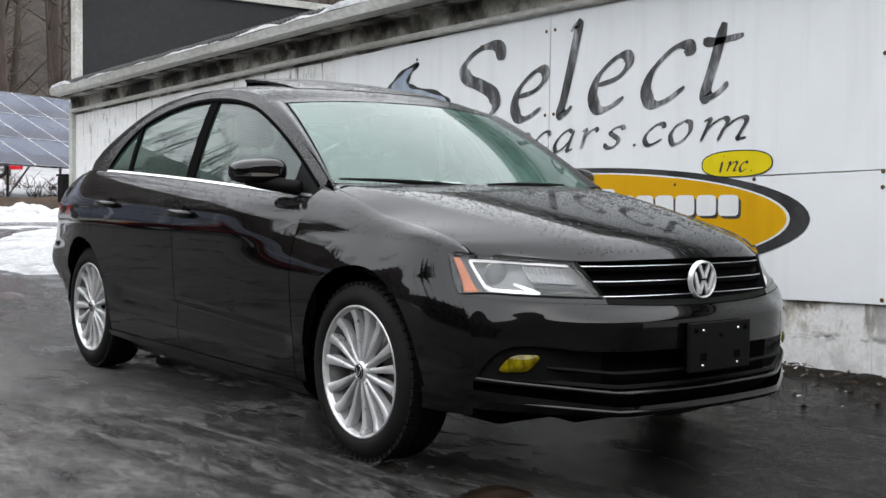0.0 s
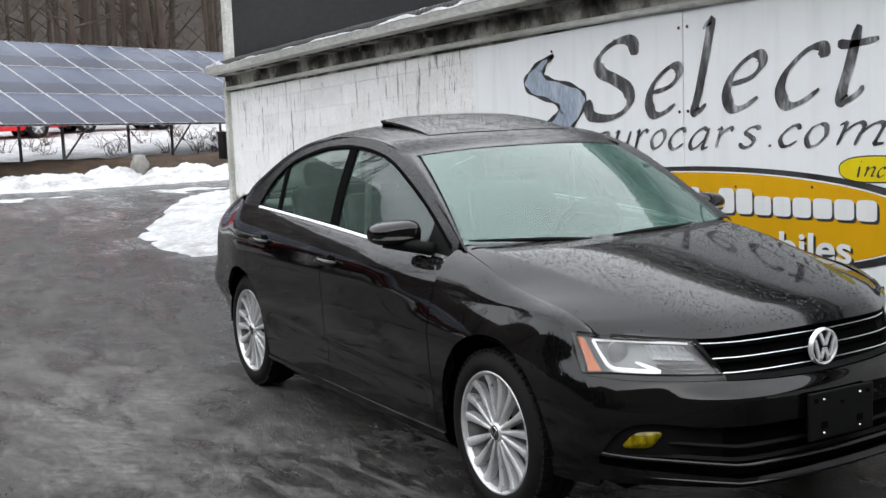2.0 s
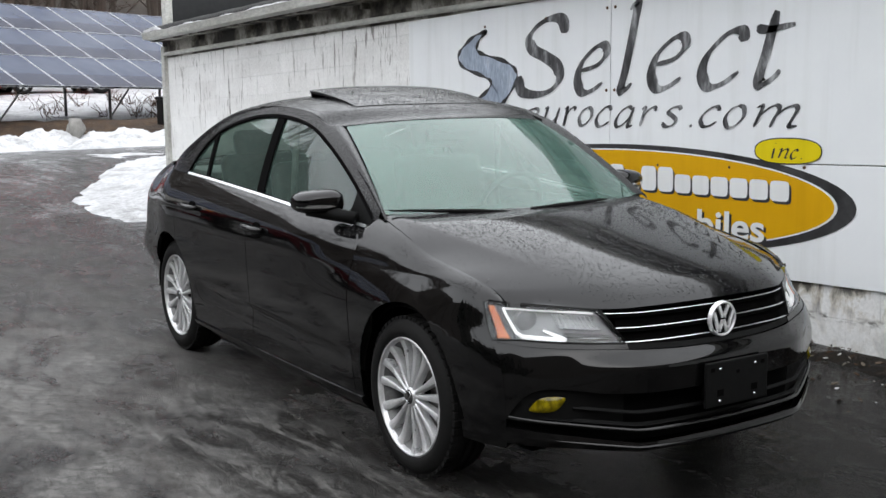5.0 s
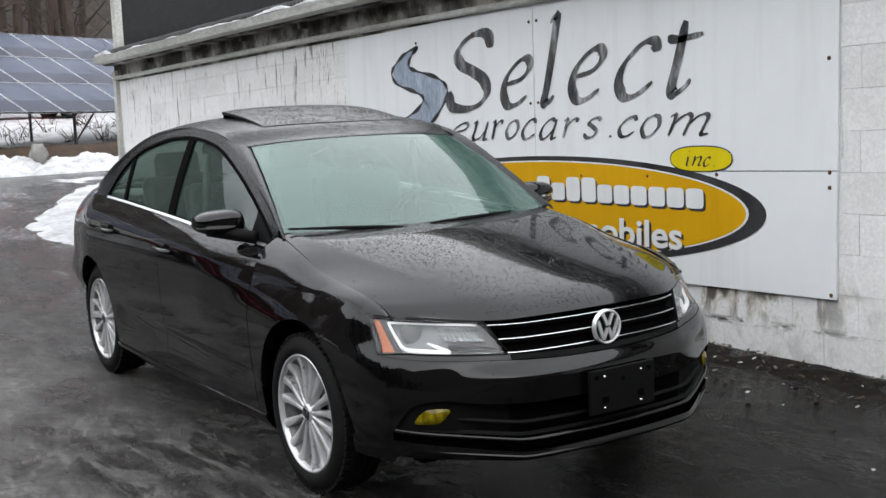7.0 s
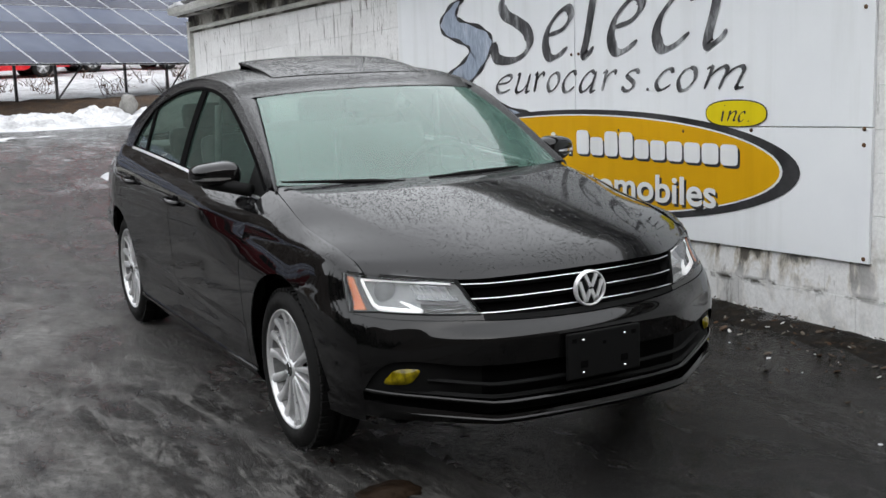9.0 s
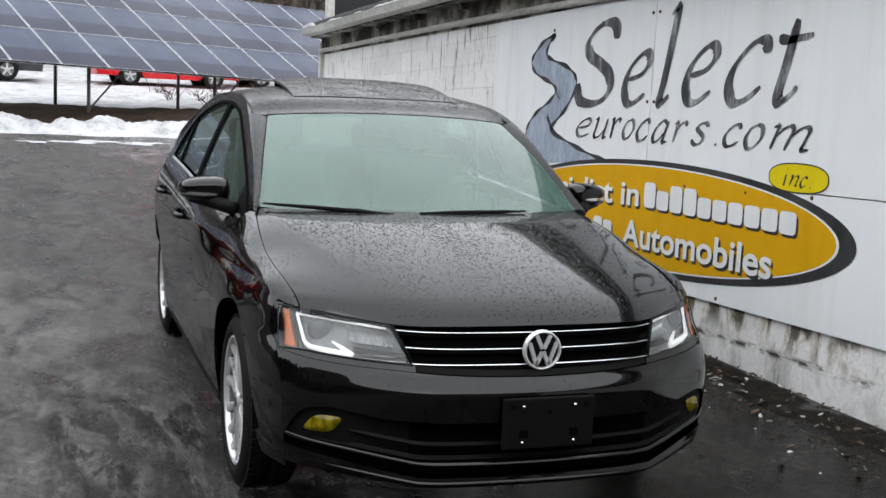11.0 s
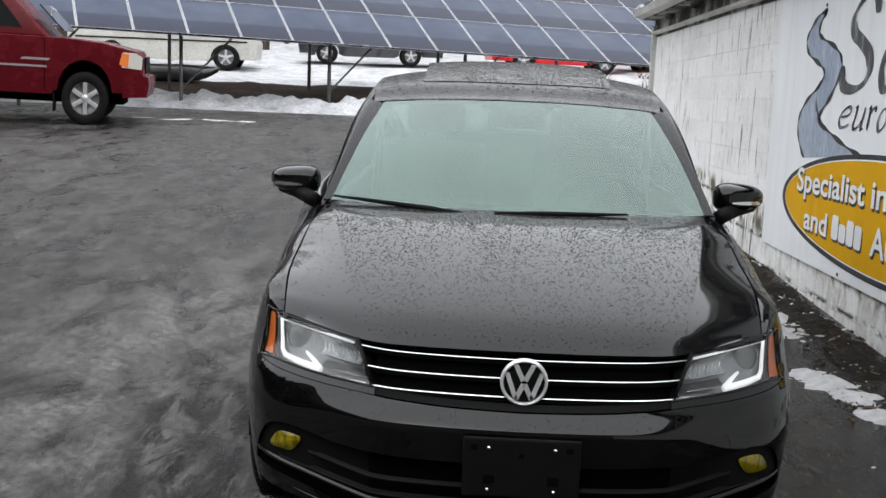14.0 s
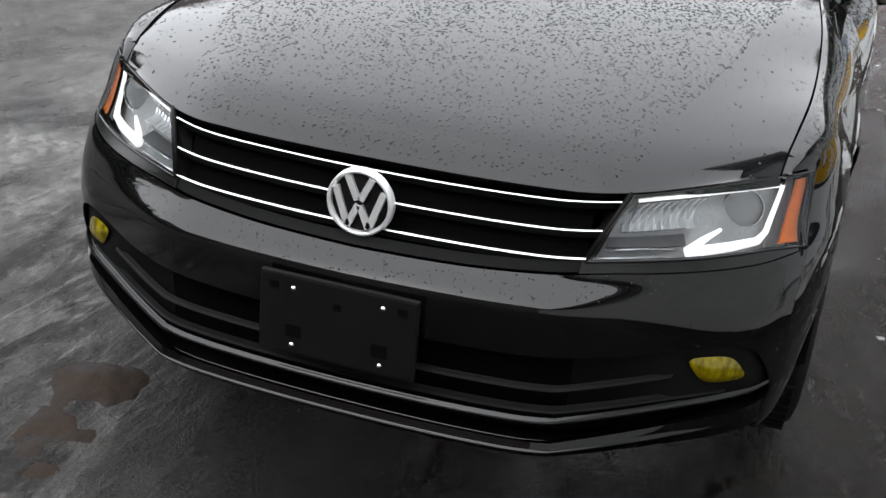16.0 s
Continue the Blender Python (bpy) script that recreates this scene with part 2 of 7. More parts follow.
scratch_, f9 = mottle(asphalt, 15.0, [(0.53, (0, 0, 0)), (0.63, (0.7, 0.7, 0.7))], (1.6, 0.22, 1), 10.0, 0.76, 1.0)
drier_ = mixed(asphalt, mixed(asphalt, 1.0, mixed(asphalt, 1.0, beside_, ahead_, "MULTIPLY"), scratch_, "MULTIPLY"), drier_, mixed(asphalt, 1.0, (0.15, 0.145, 0.138), c2, "MULTIPLY"))
# standing wet ahead of the bumper, blackened with the bumper's shade painted in
nose_shade_ = ramp(asphalt, mapped(asphalt, reach_.outputs[0], -2.4, -0.2), [(0.0, (0, 0, 0)), (0.20, (1, 1, 1)), (0.7, (1, 1, 1)), (1.0, (0, 0, 0))])
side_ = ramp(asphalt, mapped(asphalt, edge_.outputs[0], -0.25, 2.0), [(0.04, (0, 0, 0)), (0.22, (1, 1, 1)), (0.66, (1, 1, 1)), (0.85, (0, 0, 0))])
drier_ = mixed(asphalt, mixed(asphalt, 1.0, nose_shade_, side_, "MULTIPLY"), drier_, mixed(asphalt, 1.0, (0.010, 0.0092, 0.0085), c2, "MULTIPLY"))
# wet tone, deepened in colour to paint in the dark car mirrored there
wet_and_shade_ = mixed(asphalt, 1.0, drier_, (0.36, 0.352, 0.345), "MULTIPLY")
wire(asphalt, mixed(asphalt, strip_, drier_, wet_and_shade_), socket(asphalt, "Base Color"))
wet_ = ramp(asphalt, f3, [(0.36, (0.08,) * 3), (0.50, (0.26,) * 3), (0.66, (0.50,) * 3)])
dry_rough_ = mixed(asphalt, slush, wet_, (0.80, 0.80, 0.80))
wire(asphalt, mixed(asphalt, strip_, dry_rough_, mixed(asphalt, 1.0, dry_rough_, (0.40, 0.40, 0.40), "MULTIPLY")), socket(asphalt, "Roughness"))
hb = add(asphalt, "Math")
hb.operation = "MULTIPLY"
wire(asphalt, f2, hb.inputs[0])
wire(asphalt, ramp(asphalt, f3, [(0.38, (0.12,) * 3), (0.6, (1,) * 3)]), hb.inputs[1])
hs = add(asphalt, "Math")
hs.operation = "MULTIPLY_ADD"
wire(asphalt, slush, hs.inputs[0])
hs.inputs[1].default_value = 0.7
wire(asphalt, hb.outputs[0], hs.inputs[2])
bumped(asphalt, hs.outputs[0], 0.9, 0.013)

leaf_litter = textured("brown_leaf_litter", 0.6, [(0.3, (0.030, 0.025, 0.021)), (0.7, (0.072, 0.060, 0.051))], (0.9, 1.0), 0.6, 0.05, fine=6)
snow = textured("old_snow", 2.2, [(0.34, (0.33, 0.33, 0.335)), (0.48, (0.52, 0.525, 0.54)), (0.72, (0.66, 0.665, 0.68))], (0.6, 0.8), 0.8, 0.06, fine=14)
LEVEL = 0.036   # the building's courses fall towards its far end by this much a metre
COURSE, COURSE_LOW = 0.203, 0.005
block_white = material("whitewashed_block", (0.6, 0.6, 0.58), rough=0.8)
d1, g1 = mottle(block_white, 1.3, [(0.30, (0.74, 0.735, 0.725)), (0.48, (0.82, 0.82, 0.81)), (0.7, (0.86, 0.86, 0.855))], (1, 0.6, 1.4), 9.0, 0.7)
d2, g2 = mottle(block_white, 6.0, [(0.30, (0.30, 0.29, 0.26)), (0.40, (1, 1, 1)), (0.8, (1.05, 1.05, 1.05))], (1, 1.4, 0.35), 9.0, 0.75)
d3, g3 = mottle(block_white, 60, [(0.3, (0.85, 0.85, 0.85)), (0.7, (1.06, 1.06, 1.06))])
rnd = block_white.node_tree.nodes.new("ShaderNodeObjectInfo")
tone = ramp(block_white, rnd.outputs["Random"], [(0.0, (0.95, 0.95, 0.945)), (1.0, (1.03, 1.03, 1.03))])
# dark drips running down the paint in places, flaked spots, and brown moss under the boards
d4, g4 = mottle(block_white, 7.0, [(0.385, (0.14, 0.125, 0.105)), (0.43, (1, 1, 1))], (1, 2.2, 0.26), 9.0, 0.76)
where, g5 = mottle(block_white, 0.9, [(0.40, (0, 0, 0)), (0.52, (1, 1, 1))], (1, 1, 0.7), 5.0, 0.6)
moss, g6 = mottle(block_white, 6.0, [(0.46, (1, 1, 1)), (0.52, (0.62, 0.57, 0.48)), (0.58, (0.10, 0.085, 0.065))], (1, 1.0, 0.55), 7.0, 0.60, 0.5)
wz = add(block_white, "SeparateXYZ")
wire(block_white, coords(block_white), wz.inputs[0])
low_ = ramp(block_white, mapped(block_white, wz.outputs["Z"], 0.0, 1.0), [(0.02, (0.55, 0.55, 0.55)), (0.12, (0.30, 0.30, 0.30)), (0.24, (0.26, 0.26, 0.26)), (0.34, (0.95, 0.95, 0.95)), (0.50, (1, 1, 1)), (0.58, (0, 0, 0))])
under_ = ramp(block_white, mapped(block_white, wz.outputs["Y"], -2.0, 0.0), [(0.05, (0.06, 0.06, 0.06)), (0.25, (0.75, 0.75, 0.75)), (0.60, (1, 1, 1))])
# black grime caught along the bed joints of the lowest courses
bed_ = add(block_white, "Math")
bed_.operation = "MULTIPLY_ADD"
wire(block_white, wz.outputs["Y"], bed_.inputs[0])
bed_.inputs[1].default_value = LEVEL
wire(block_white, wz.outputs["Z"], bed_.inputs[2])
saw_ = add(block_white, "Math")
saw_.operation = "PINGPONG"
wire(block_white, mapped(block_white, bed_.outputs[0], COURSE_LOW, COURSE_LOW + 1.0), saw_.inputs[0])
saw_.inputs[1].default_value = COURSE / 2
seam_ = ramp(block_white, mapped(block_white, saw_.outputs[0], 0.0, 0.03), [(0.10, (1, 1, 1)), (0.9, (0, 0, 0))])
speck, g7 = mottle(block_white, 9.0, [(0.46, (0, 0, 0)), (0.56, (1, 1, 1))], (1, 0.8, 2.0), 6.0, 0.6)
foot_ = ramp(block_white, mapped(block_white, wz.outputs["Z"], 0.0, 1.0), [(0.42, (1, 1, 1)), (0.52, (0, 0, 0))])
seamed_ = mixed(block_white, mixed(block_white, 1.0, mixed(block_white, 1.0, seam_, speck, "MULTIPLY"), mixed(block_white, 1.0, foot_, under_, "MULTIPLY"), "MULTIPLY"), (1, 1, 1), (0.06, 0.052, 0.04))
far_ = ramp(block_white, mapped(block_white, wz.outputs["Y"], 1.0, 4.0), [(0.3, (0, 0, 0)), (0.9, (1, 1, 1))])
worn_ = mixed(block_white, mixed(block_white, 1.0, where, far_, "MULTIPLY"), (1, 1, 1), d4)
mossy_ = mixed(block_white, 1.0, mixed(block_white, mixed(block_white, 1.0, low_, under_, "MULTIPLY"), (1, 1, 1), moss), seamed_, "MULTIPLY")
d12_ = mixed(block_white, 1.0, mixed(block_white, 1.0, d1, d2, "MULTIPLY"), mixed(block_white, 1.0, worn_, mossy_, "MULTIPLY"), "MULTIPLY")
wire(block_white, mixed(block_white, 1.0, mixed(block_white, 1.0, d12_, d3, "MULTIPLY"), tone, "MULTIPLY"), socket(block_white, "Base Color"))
bumped(block_white, g3, 0.25, 0.005)
mortar = textured("stained_mortar", 3.5, [(0.34, (0.50, 0.49, 0.46)), (0.46, (0.80, 0.80, 0.78)), (0.7, (0.86, 0.86, 0.85))], (0.8, 0.95), 0.4, 0.004)
panel_white = plainish("white_painted_board", 1.6, [(0.3, (0.80, 0.82, 0.84)), (0.7, (0.85, 0.87, 0.88))], 0.42)
old_wood = textured("weathered_eave_board", 3.2, [(0.40, (0.030, 0.027, 0.022)), (0.49, (0.16, 0.15, 0.125)), (0.58, (0.46, 0.45, 0.41)), (0.72, (0.58, 0.57, 0.53))], (0.7, 0.9), 0.4, 0.004, stretch=(1, 0.8, 0.8))
gutter_white = textured("grimy_white_gutter", 3.0, [(0.3, (0.40, 0.40, 0.36)), (0.7, (0.66, 0.66, 0.63))], (0.4, 0.6), 0.1, 0.002, stretch=(1, 0.3, 1))
black_board = textured("black_board", 1.0, [(0.3, (0.010, 0.011, 0.012)), (0.7, (0.022, 0.023, 0.024))], (0.5, 0.7), 0.1, 0.002)
roof_dark = textured("corrugated_roof", 6.0, [(0.3, (0.03, 0.03, 0.03)), (0.7, (0.08, 0.08, 0.08))], (0.5, 0.8), 0.2, 0.003)
post_steel = textured("galvanised_post", 12, [(0.3, (0.14, 0.14, 0.14)), (0.7, (0.24, 0.24, 0.24))], (0.5, 0.7), 0.1, 0.002, metal=0.4)
brown_grass = textured("dead_brown_grass", 3.0, [(0.3, (0.020, 0.012, 0.007)), (0.55, (0.055, 0.032, 0.017)), (0.75, (0.10, 0.065, 0.036))], (0.85, 1.0), 0.8, 0.05)
bark = textured("winter_bark", 5.0, [(0.3, (0.035, 0.026, 0.020)), (0.7, (0.085, 0.065, 0.052))], (0.85, 1.0), 0.4, 0.01, stretch=(1, 1, 0.3))
solar_cell = material("solar_cell_glass", (0.030, 0.045, 0.085), rough=0.2, spec=0.10)
sc, sf = mottle(solar_cell, 1.2, [(0.3, (0.012, 0.019, 0.046)), (0.7, (0.024, 0.034, 0.064))])
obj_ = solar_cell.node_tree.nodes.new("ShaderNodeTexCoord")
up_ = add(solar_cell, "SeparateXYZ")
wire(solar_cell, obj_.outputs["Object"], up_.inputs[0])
# reflection painted into the colour: dark lower band, pale upper part of each panel
reflection_band_ = ramp(solar_cell, mapped(solar_cell, up_.outputs["Y"], 0.0, 1.65), [(0.0, (0.20, 0.24, 0.45)), (0.26, (0.42, 0.46, 0.65)), (0.36, (0.55, 0.60, 0.78)), (0.42, (1.75, 1.62, 1.42)), (0.86, (2.0, 1.85, 1.6)), (1.0, (1.3, 1.25, 1.2))])
wire(solar_cell, mixed(solar_cell, 1.0, sc, reflection_band_, "MULTIPLY"), socket(solar_cell, "Base Color"))
frame_alu = textured("anodised_frame", 8, [(0.3, (0.34, 0.35, 0.37)), (0.7, (0.46, 0.47, 0.49))], (0.4, 0.5), 0.05, 0.001)
red_paint = textured("dark_red_truck_paint", 3, [(0.3, (0.085, 0.004, 0.008)), (0.7, (0.115, 0.006, 0.011))], (0.2, 0.35), 0.02, 0.001, spec=0.2)
bright_red = textured("bright_red_car_paint", 3, [(0.3, (0.45, 0.01, 0.015)), (0.7, (0.55, 0.015, 0.02))], (0.2, 0.35), 0.02, 0.001)
pale_paint = textured("dirty_white_van_paint", 2, [(0.3, (0.45, 0.44, 0.40)), (0.7, (0.58, 0.57, 0.52))], (0.3, 0.5), 0.02, 0.001)
dark_grey_paint = textured("dark_grey_car_paint", 2, [(0.3, (0.03, 0.03, 0.035)), (0.7, (0.05, 0.05, 0.055))], (0.2, 0.4), 0.02, 0.001)
dark_glass = material("dark_vehicle_glass", (0.01, 0.012, 0.013), rough=0.05, coat=1.0)
sign_black = textured("brushed_black_sign_paint", 9, [(0.36, (0.025, 0.025, 0.027)), (0.52, (0.10, 0.10, 0.105)), (0.68, (0.42, 0.43, 0.44))], (0.4, 0.6), 0.05, 0.001, fine=40, stretch=(1, 1.6, 0.5))
sign_solid = textured("black_outline_paint", 5, [(0.3, (0.012, 0.012, 0.013)), (0.7, (0.05, 0.05, 0.052))], (0.4, 0.6), 0.05, 0.001, fine=30)
sign_gold = plainish("golden_yellow_sign_paint", 1.5, [(0.3, (0.62, 0.33, 0.003)), (0.7, (0.69, 0.38, 0.005))], 0.6, 0.15)
sign_yellow = plainish("bright_yellow_sign_paint", 3, [(0.3, (0.68, 0.54, 0.006)), (0.7, (0.76, 0.62, 0.01))], 0.6, 0.15)
sign_blue = textured("grey_blue_sign_paint", 5, [(0.3, (0.26, 0.31, 0.39)), (0.55, (0.36, 0.42, 0.51)), (0.75, (0.54, 0.58, 0.64))], (0.4, 0.6), 0.05, 0.001, fine=30, stretch=(1, 2, 0.6))
sign_white = plainish("white_letter_paint", 3, [(0.3, (0.74, 0.75, 0.75)), (0.7, (0.80, 0.81, 0.81))], 0.5)
boulder_grey = textured("grey_boulder", 5, [(0.3, (0.16, 0.155, 0.145)), (0.7, (0.36, 0.35, 0.33))], (0.8, 0.95), 0.5, 0.02)
rust = textured("rusty_bolt", 30, [(0.3, (0.05, 0.03, 0.02)), (0.7, (0.14, 0.07, 0.03))], (0.7, 0.9), 0.2, 0.001)
wet_mud = textured("wet_brown_mud", 12, [(0.35, (0.007, 0.0042, 0.0024)), (0.55, (0.017, 0.010, 0.0058)), (0.72, (0.030, 0.020, 0.013))], (0.35, 0.8), 0.35, 0.006, fine=50, spec=0.12)
grit = textured("dark_wet_grit", 14, [(0.35, (0.006, 0.005, 0.004)), (0.55, (0.020, 0.016, 0.012)), (0.72, (0.07, 0.055, 0.04))], (0.5, 0.9), 1.0, 0.03, spec=0.2)

# ---- mesh helpers ----
def curve(*pts):
    """A smooth one-valued curve through (t, value) pairs."""
    ts, vs = [p[0] for p in pts], [p[1] for p in pts]
    n = len(pts)
    m = []
    for i in range(n):
        a, b = max(i - 1, 0), min(i + 1, n - 1)
        m.append((vs[b] - vs[a]) / (ts[b] - ts[a]))

    def at(t):
        if t <= ts[0]:
            return vs[0] + m[0] * (t - ts[0]) * 0.5
        if t >= ts[-1]:
            return vs[-1] + m[-1] * (t - ts[-1]) * 0.5
        i = 0
        while t > ts[i + 1]:
            i += 1
        h = ts[i + 1] - ts[i]
        s = (t - ts[i]) / h
        return ((2 * s**3 - 3 * s**2 + 1) * vs[i] + (s**3 - 2 * s**2 + s) * h * m[i]
                + (3 * s**2 - 2 * s**3) * vs[i + 1] + (s**3 - s**2) * h * m[i + 1])
    return at


def lines(*pts):
    """Straight runs between the points, with true corners."""
    def at(t):
        if t <= pts[0][0]:
            return pts[0][1]
        for (a, p), (b, q) in zip(pts, pts[1:]):
            if t <= b:
                return p + (q - p) * (t - a) / (b - a)
        return pts[-1][1]
    return at


def lerp(a, b, t):
    return a + (b - a) * t


def span(a, b, n):
    return [a + (b - a) * i / n for i in range(n + 1)]


def put(name, data, mat, parent=None, label="", smooth=True):
    ob = new(name, data)
    if mat:
        data.materials.append(mat)
    if smooth:
        for p in data.polygons:
            p.use_smooth = True
    if parent:
        ob.parent = parent
    if label:
        ob["label"] = label
    return ob


def part(name, bm, mat, parent=None, label="", smooth=False):
    me = bpy.data.meshes.new(name)
    bmesh.ops.recalc_face_normals(bm, faces=bm.faces)
    bm.to_mesh(me)
    bm.free()
    return put(name, me, mat, parent, label, smooth)


def raw(name, verts, faces, mat, parent=None, label="", smooth=True):
    me = bpy.data.meshes.new(name)
    me.from_pydata([tuple(v) for v in verts], [], faces)
    me.update()
    return put(name, me, mat, parent, label, smooth)


def thing(name, label, category, group="", kind="", at=(0, 0, 0), turn=0):
    ob = new(name)
    ob.matrix_world = pose(*at, 0, 0, turn)
    return tagged(ob, label, category, group, kind)


def box(bm, x0, x1, y0, y1, z0, z1, m=None, bevel=0.0):
    g = bmesh.ops.create_cube(bm, size=1)["verts"]
    bmesh.ops.transform(bm, verts=g, matrix=(m or Matrix()) @ Matrix.LocRotScale(((x0 + x1) / 2, (y0 + y1) / 2, (z0 + z1) / 2), None, (x1 - x0, y1 - y0, z1 - z0)))
    if bevel:
        edges = list({e for v in g for e in v.link_edges})
        bmesh.ops.bevel(bm, geom=edges, offset=bevel, segments=2, affect="EDGES", profile=0.6)
    return bm


def boxed(name, dims, mat, parent=None, label="", bevel=0.0, m=None):
    return part(name, box(bmesh.new(), *dims, m=m, bevel=bevel), mat, parent, label)


def tube(points, radius, sides=8, cap=True):
    """Verts and faces of a round bar through the points; radius may be a list."""
    pts = [Vector(p) for p in points]
    rs = radius if isinstance(radius, (list, tuple)) else [radius] * len(pts)
    verts, faces = [], []
    for i, p in enumerate(pts):
        d = (pts[min(i + 1, len(pts) - 1)] - pts[max(i - 1, 0)]).normalized()
        side = d.cross(Vector((0, 0, 1)) if abs(d.z) < 0.9 else Vector((1, 0, 0))).normalized()
        up = side.cross(d)
        for k in range(sides):
            a = 2 * math.pi * k / sides
            verts.append(p + (side * math.cos(a) + up * math.sin(a)) * rs[i])
    for i in range(len(pts) - 1):
        for k in range(sides):
            a, b = i * sides + k, i * sides + (k + 1) % sides
            faces.append((a, b, b + sides, a + sides))
    if cap:
        faces.append(tuple(range(sides))[::-1])
        faces.append(tuple(range((len(pts) - 1) * sides, len(pts) * sides)))
    return verts, faces


def bar(name, points, radius, mat, parent=None, label="", sides=8):
    return raw(name, *tube(points, radius, sides), mat, parent, label)


def lathe(profile, n=48, axis="x", arc=(0.0, 2 * math.pi)):
    """Turn (offset along the axis, radius) pairs round the axis."""
    full = abs(arc[1] - arc[0] - 2 * math.pi) < 1e-6
    cols = n if full else n + 1
    verts, faces = [], []
    for i in range(cols):
        a = arc[0] + (arc[1] - arc[0]) * i / n
        for o, r in profile:
            verts.append((o, r * math.cos(a), r * math.sin(a)))
    k = len(profile)
    for i in range(n):
        j = (i + 1) % cols
        for q in range(k - 1):
            faces.append((i * k + q, j * k + q, j * k + q + 1, i * k + q + 1))
    return verts, faces


def sheet(name, fn, us, vs, mat, parent, label="", lip=0.012, shift=0.0, mirror=False, inner=(0, 0, 0.55)):
    """A curved panel fn(u, v), its rim turned inwards by lip metres; mirror flips it to the other side of the car."""
    nu, nv = len(us), len(vs)
    p = np.array([[tuple(fn(u, v)) for v in vs] for u in us], float)
    if mirror:
        p[..., 0] *= -1
    du, dv = np.gradient(p, axis=0), np.gradient(p, axis=1)
    nrm = np.cross(du, dv)
    nrm /= np.linalg.norm(nrm, axis=-1, keepdims=True) + 1e-12
    c = p[nu // 2, nv // 2] - np.array(inner)
    flip = (nrm[nu // 2, nv // 2] @ c) < 0
    if flip:
        nrm = -nrm
    p = p + nrm * shift
    verts = p.reshape(-1, 3).tolist()
    faces = []
    for i in range(nu - 1):
        for j in range(nv - 1):
            f = (i * nv + j, (i + 1) * nv + j, (i + 1) * nv + j + 1, i * nv + j + 1)
            faces.append(f[::-1] if flip else f)
    if lip:
        rim = [(i, 0) for i in range(nu)] + [(nu - 1, j) for j in range(1, nv)] + [(i, nv - 1) for i in range(nu - 2, -1, -1)] + [(0, j) for j in range(nv - 2, 0, -1)]
        base = len(verts)
        for i, j in rim:
            verts.append((p[i, j] - nrm[i, j] * lip).tolist())
        n = len(rim)
        for k in range(n):
            a, b = rim[k], rim[(k + 1) % n]
            f = (a[0] * nv + a[1], base + k, base + (k + 1) % n, b[0] * nv + b[1])
            faces.append(f[::-1] if flip else f)
    ob = raw(name, verts, faces, mat, parent, label)
    if lip:
        ob.data.set_sharp_from_angle(angle=radians(50))
    return ob

# ---- ground ----
def smooth01(t):
    t = min(max(t, 0.0), 1.0)
    return t * t * (3 - 2 * t)


def ground_z(x, y):
    back = 0.0215 * min(max(y - 4.0, 0.0), 24.0)
    kerb = 0.075 * smooth01((x - 1.1) / 0.8) * smooth01((14 - y) / 4)
    dips = 0.006 * noise.noise((x * 0.7, y * 0.7, 0.0)) + 0.003 * noise.noise((x * 2.3, y * 2.3, 4.0))
    hill = 0.06 * max(y - 27.0, 0.0) if y < 60 else 0.06 * 33
    return max(back, kerb) + kerb * 0.2 + dips + hill


def ground_sheet():
    xs = [-400, -200, -100, -60, -40, -30, -22] + span(-16, 10, 130) + [14, 20, 30, 45, 80, 200, 400]
    ys = [-400, -150, -60, -30, -18, -12] + span(-8, 22, 150) + span(23, 34, 11) + [38, 44, 52, 60, 90, 200, 400]
    v = [(x, y, ground_z(x, y)) for x in xs for y in ys]
    n = len(ys)
    f = [(i * n + j, (i + 1) * n + j, (i + 1) * n + j + 1, i * n + j + 1) for i in range(len(xs) - 1) for j in range(n - 1)]
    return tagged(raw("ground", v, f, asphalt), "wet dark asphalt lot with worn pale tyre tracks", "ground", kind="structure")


ground_sheet()


def heap(name, x0, x1, y0, y1, nx, ny, height, mat, label, seed, rough=0.5, category="snow", edge=0.35, kind="", freq=1.1, lean=0.0):
    """A lumpy mound lying on the ground with a ragged edge."""
    v, f = [], []
    for i in range(nx + 1):
        for j in range(ny + 1):
            a, b = i / nx, j / ny
            x, y = lerp(x0, x1, a), lerp(y0, y1, b)
            x += lean * max(0.0, y - 9.0)
            n1 = noise.fractal((x * freq + seed, y * freq, seed), 0.9, 2.1, 5)
            n2 = noise.fractal((x * 4.0, y * 4.0 + seed, 2.0), 0.8, 2.1, 4)
            rim = min(a, 1 - a) * (x1 - x0) / (edge * 2), min(b, 1 - b) * (y1 - y0) / (edge * 2)
            h = height * (min(1, rim[0]) * min(1, rim[1])) ** 0.7 * max(-0.3, 1 + rough * n1) + 0.16 * height * n2 * min(1, 2 * min(rim))
            h -= height * 0.22 * (1 - min(1, min(rim)))
            v.append((x, y, ground_z(x, y) + h - 0.004))
    for i in range(nx):
        for j in range(ny):
            k = i * (ny + 1) + j
            f.append((k, k + ny + 1, k + ny + 2, k + 1))
    return tagged(raw(name, v, f, mat), label, category, kind=kind)


heap("snow_bank", -16, 9.5, 17.2, 19.2, 420, 44, 0.25, snow, "long ploughed bank of dirty white snow beside the lot", 1.0, 1.0, edge=0.5)
heap("snow_patch", 0.42, 3.2, 6.7, 14.9, 130, 240, 0.10, snow, "low patch of white snow lying on the asphalt", 5.0, 0.7, edge=0.5, freq=1.3, lean=0.42)
heap("snow_patch", 1.46, 2.02, 4.0, 8.2, 50, 220, 0.085, snow, "low patch of white snow along the wall", 6.0, 0.7, edge=0.16, freq=2.6)
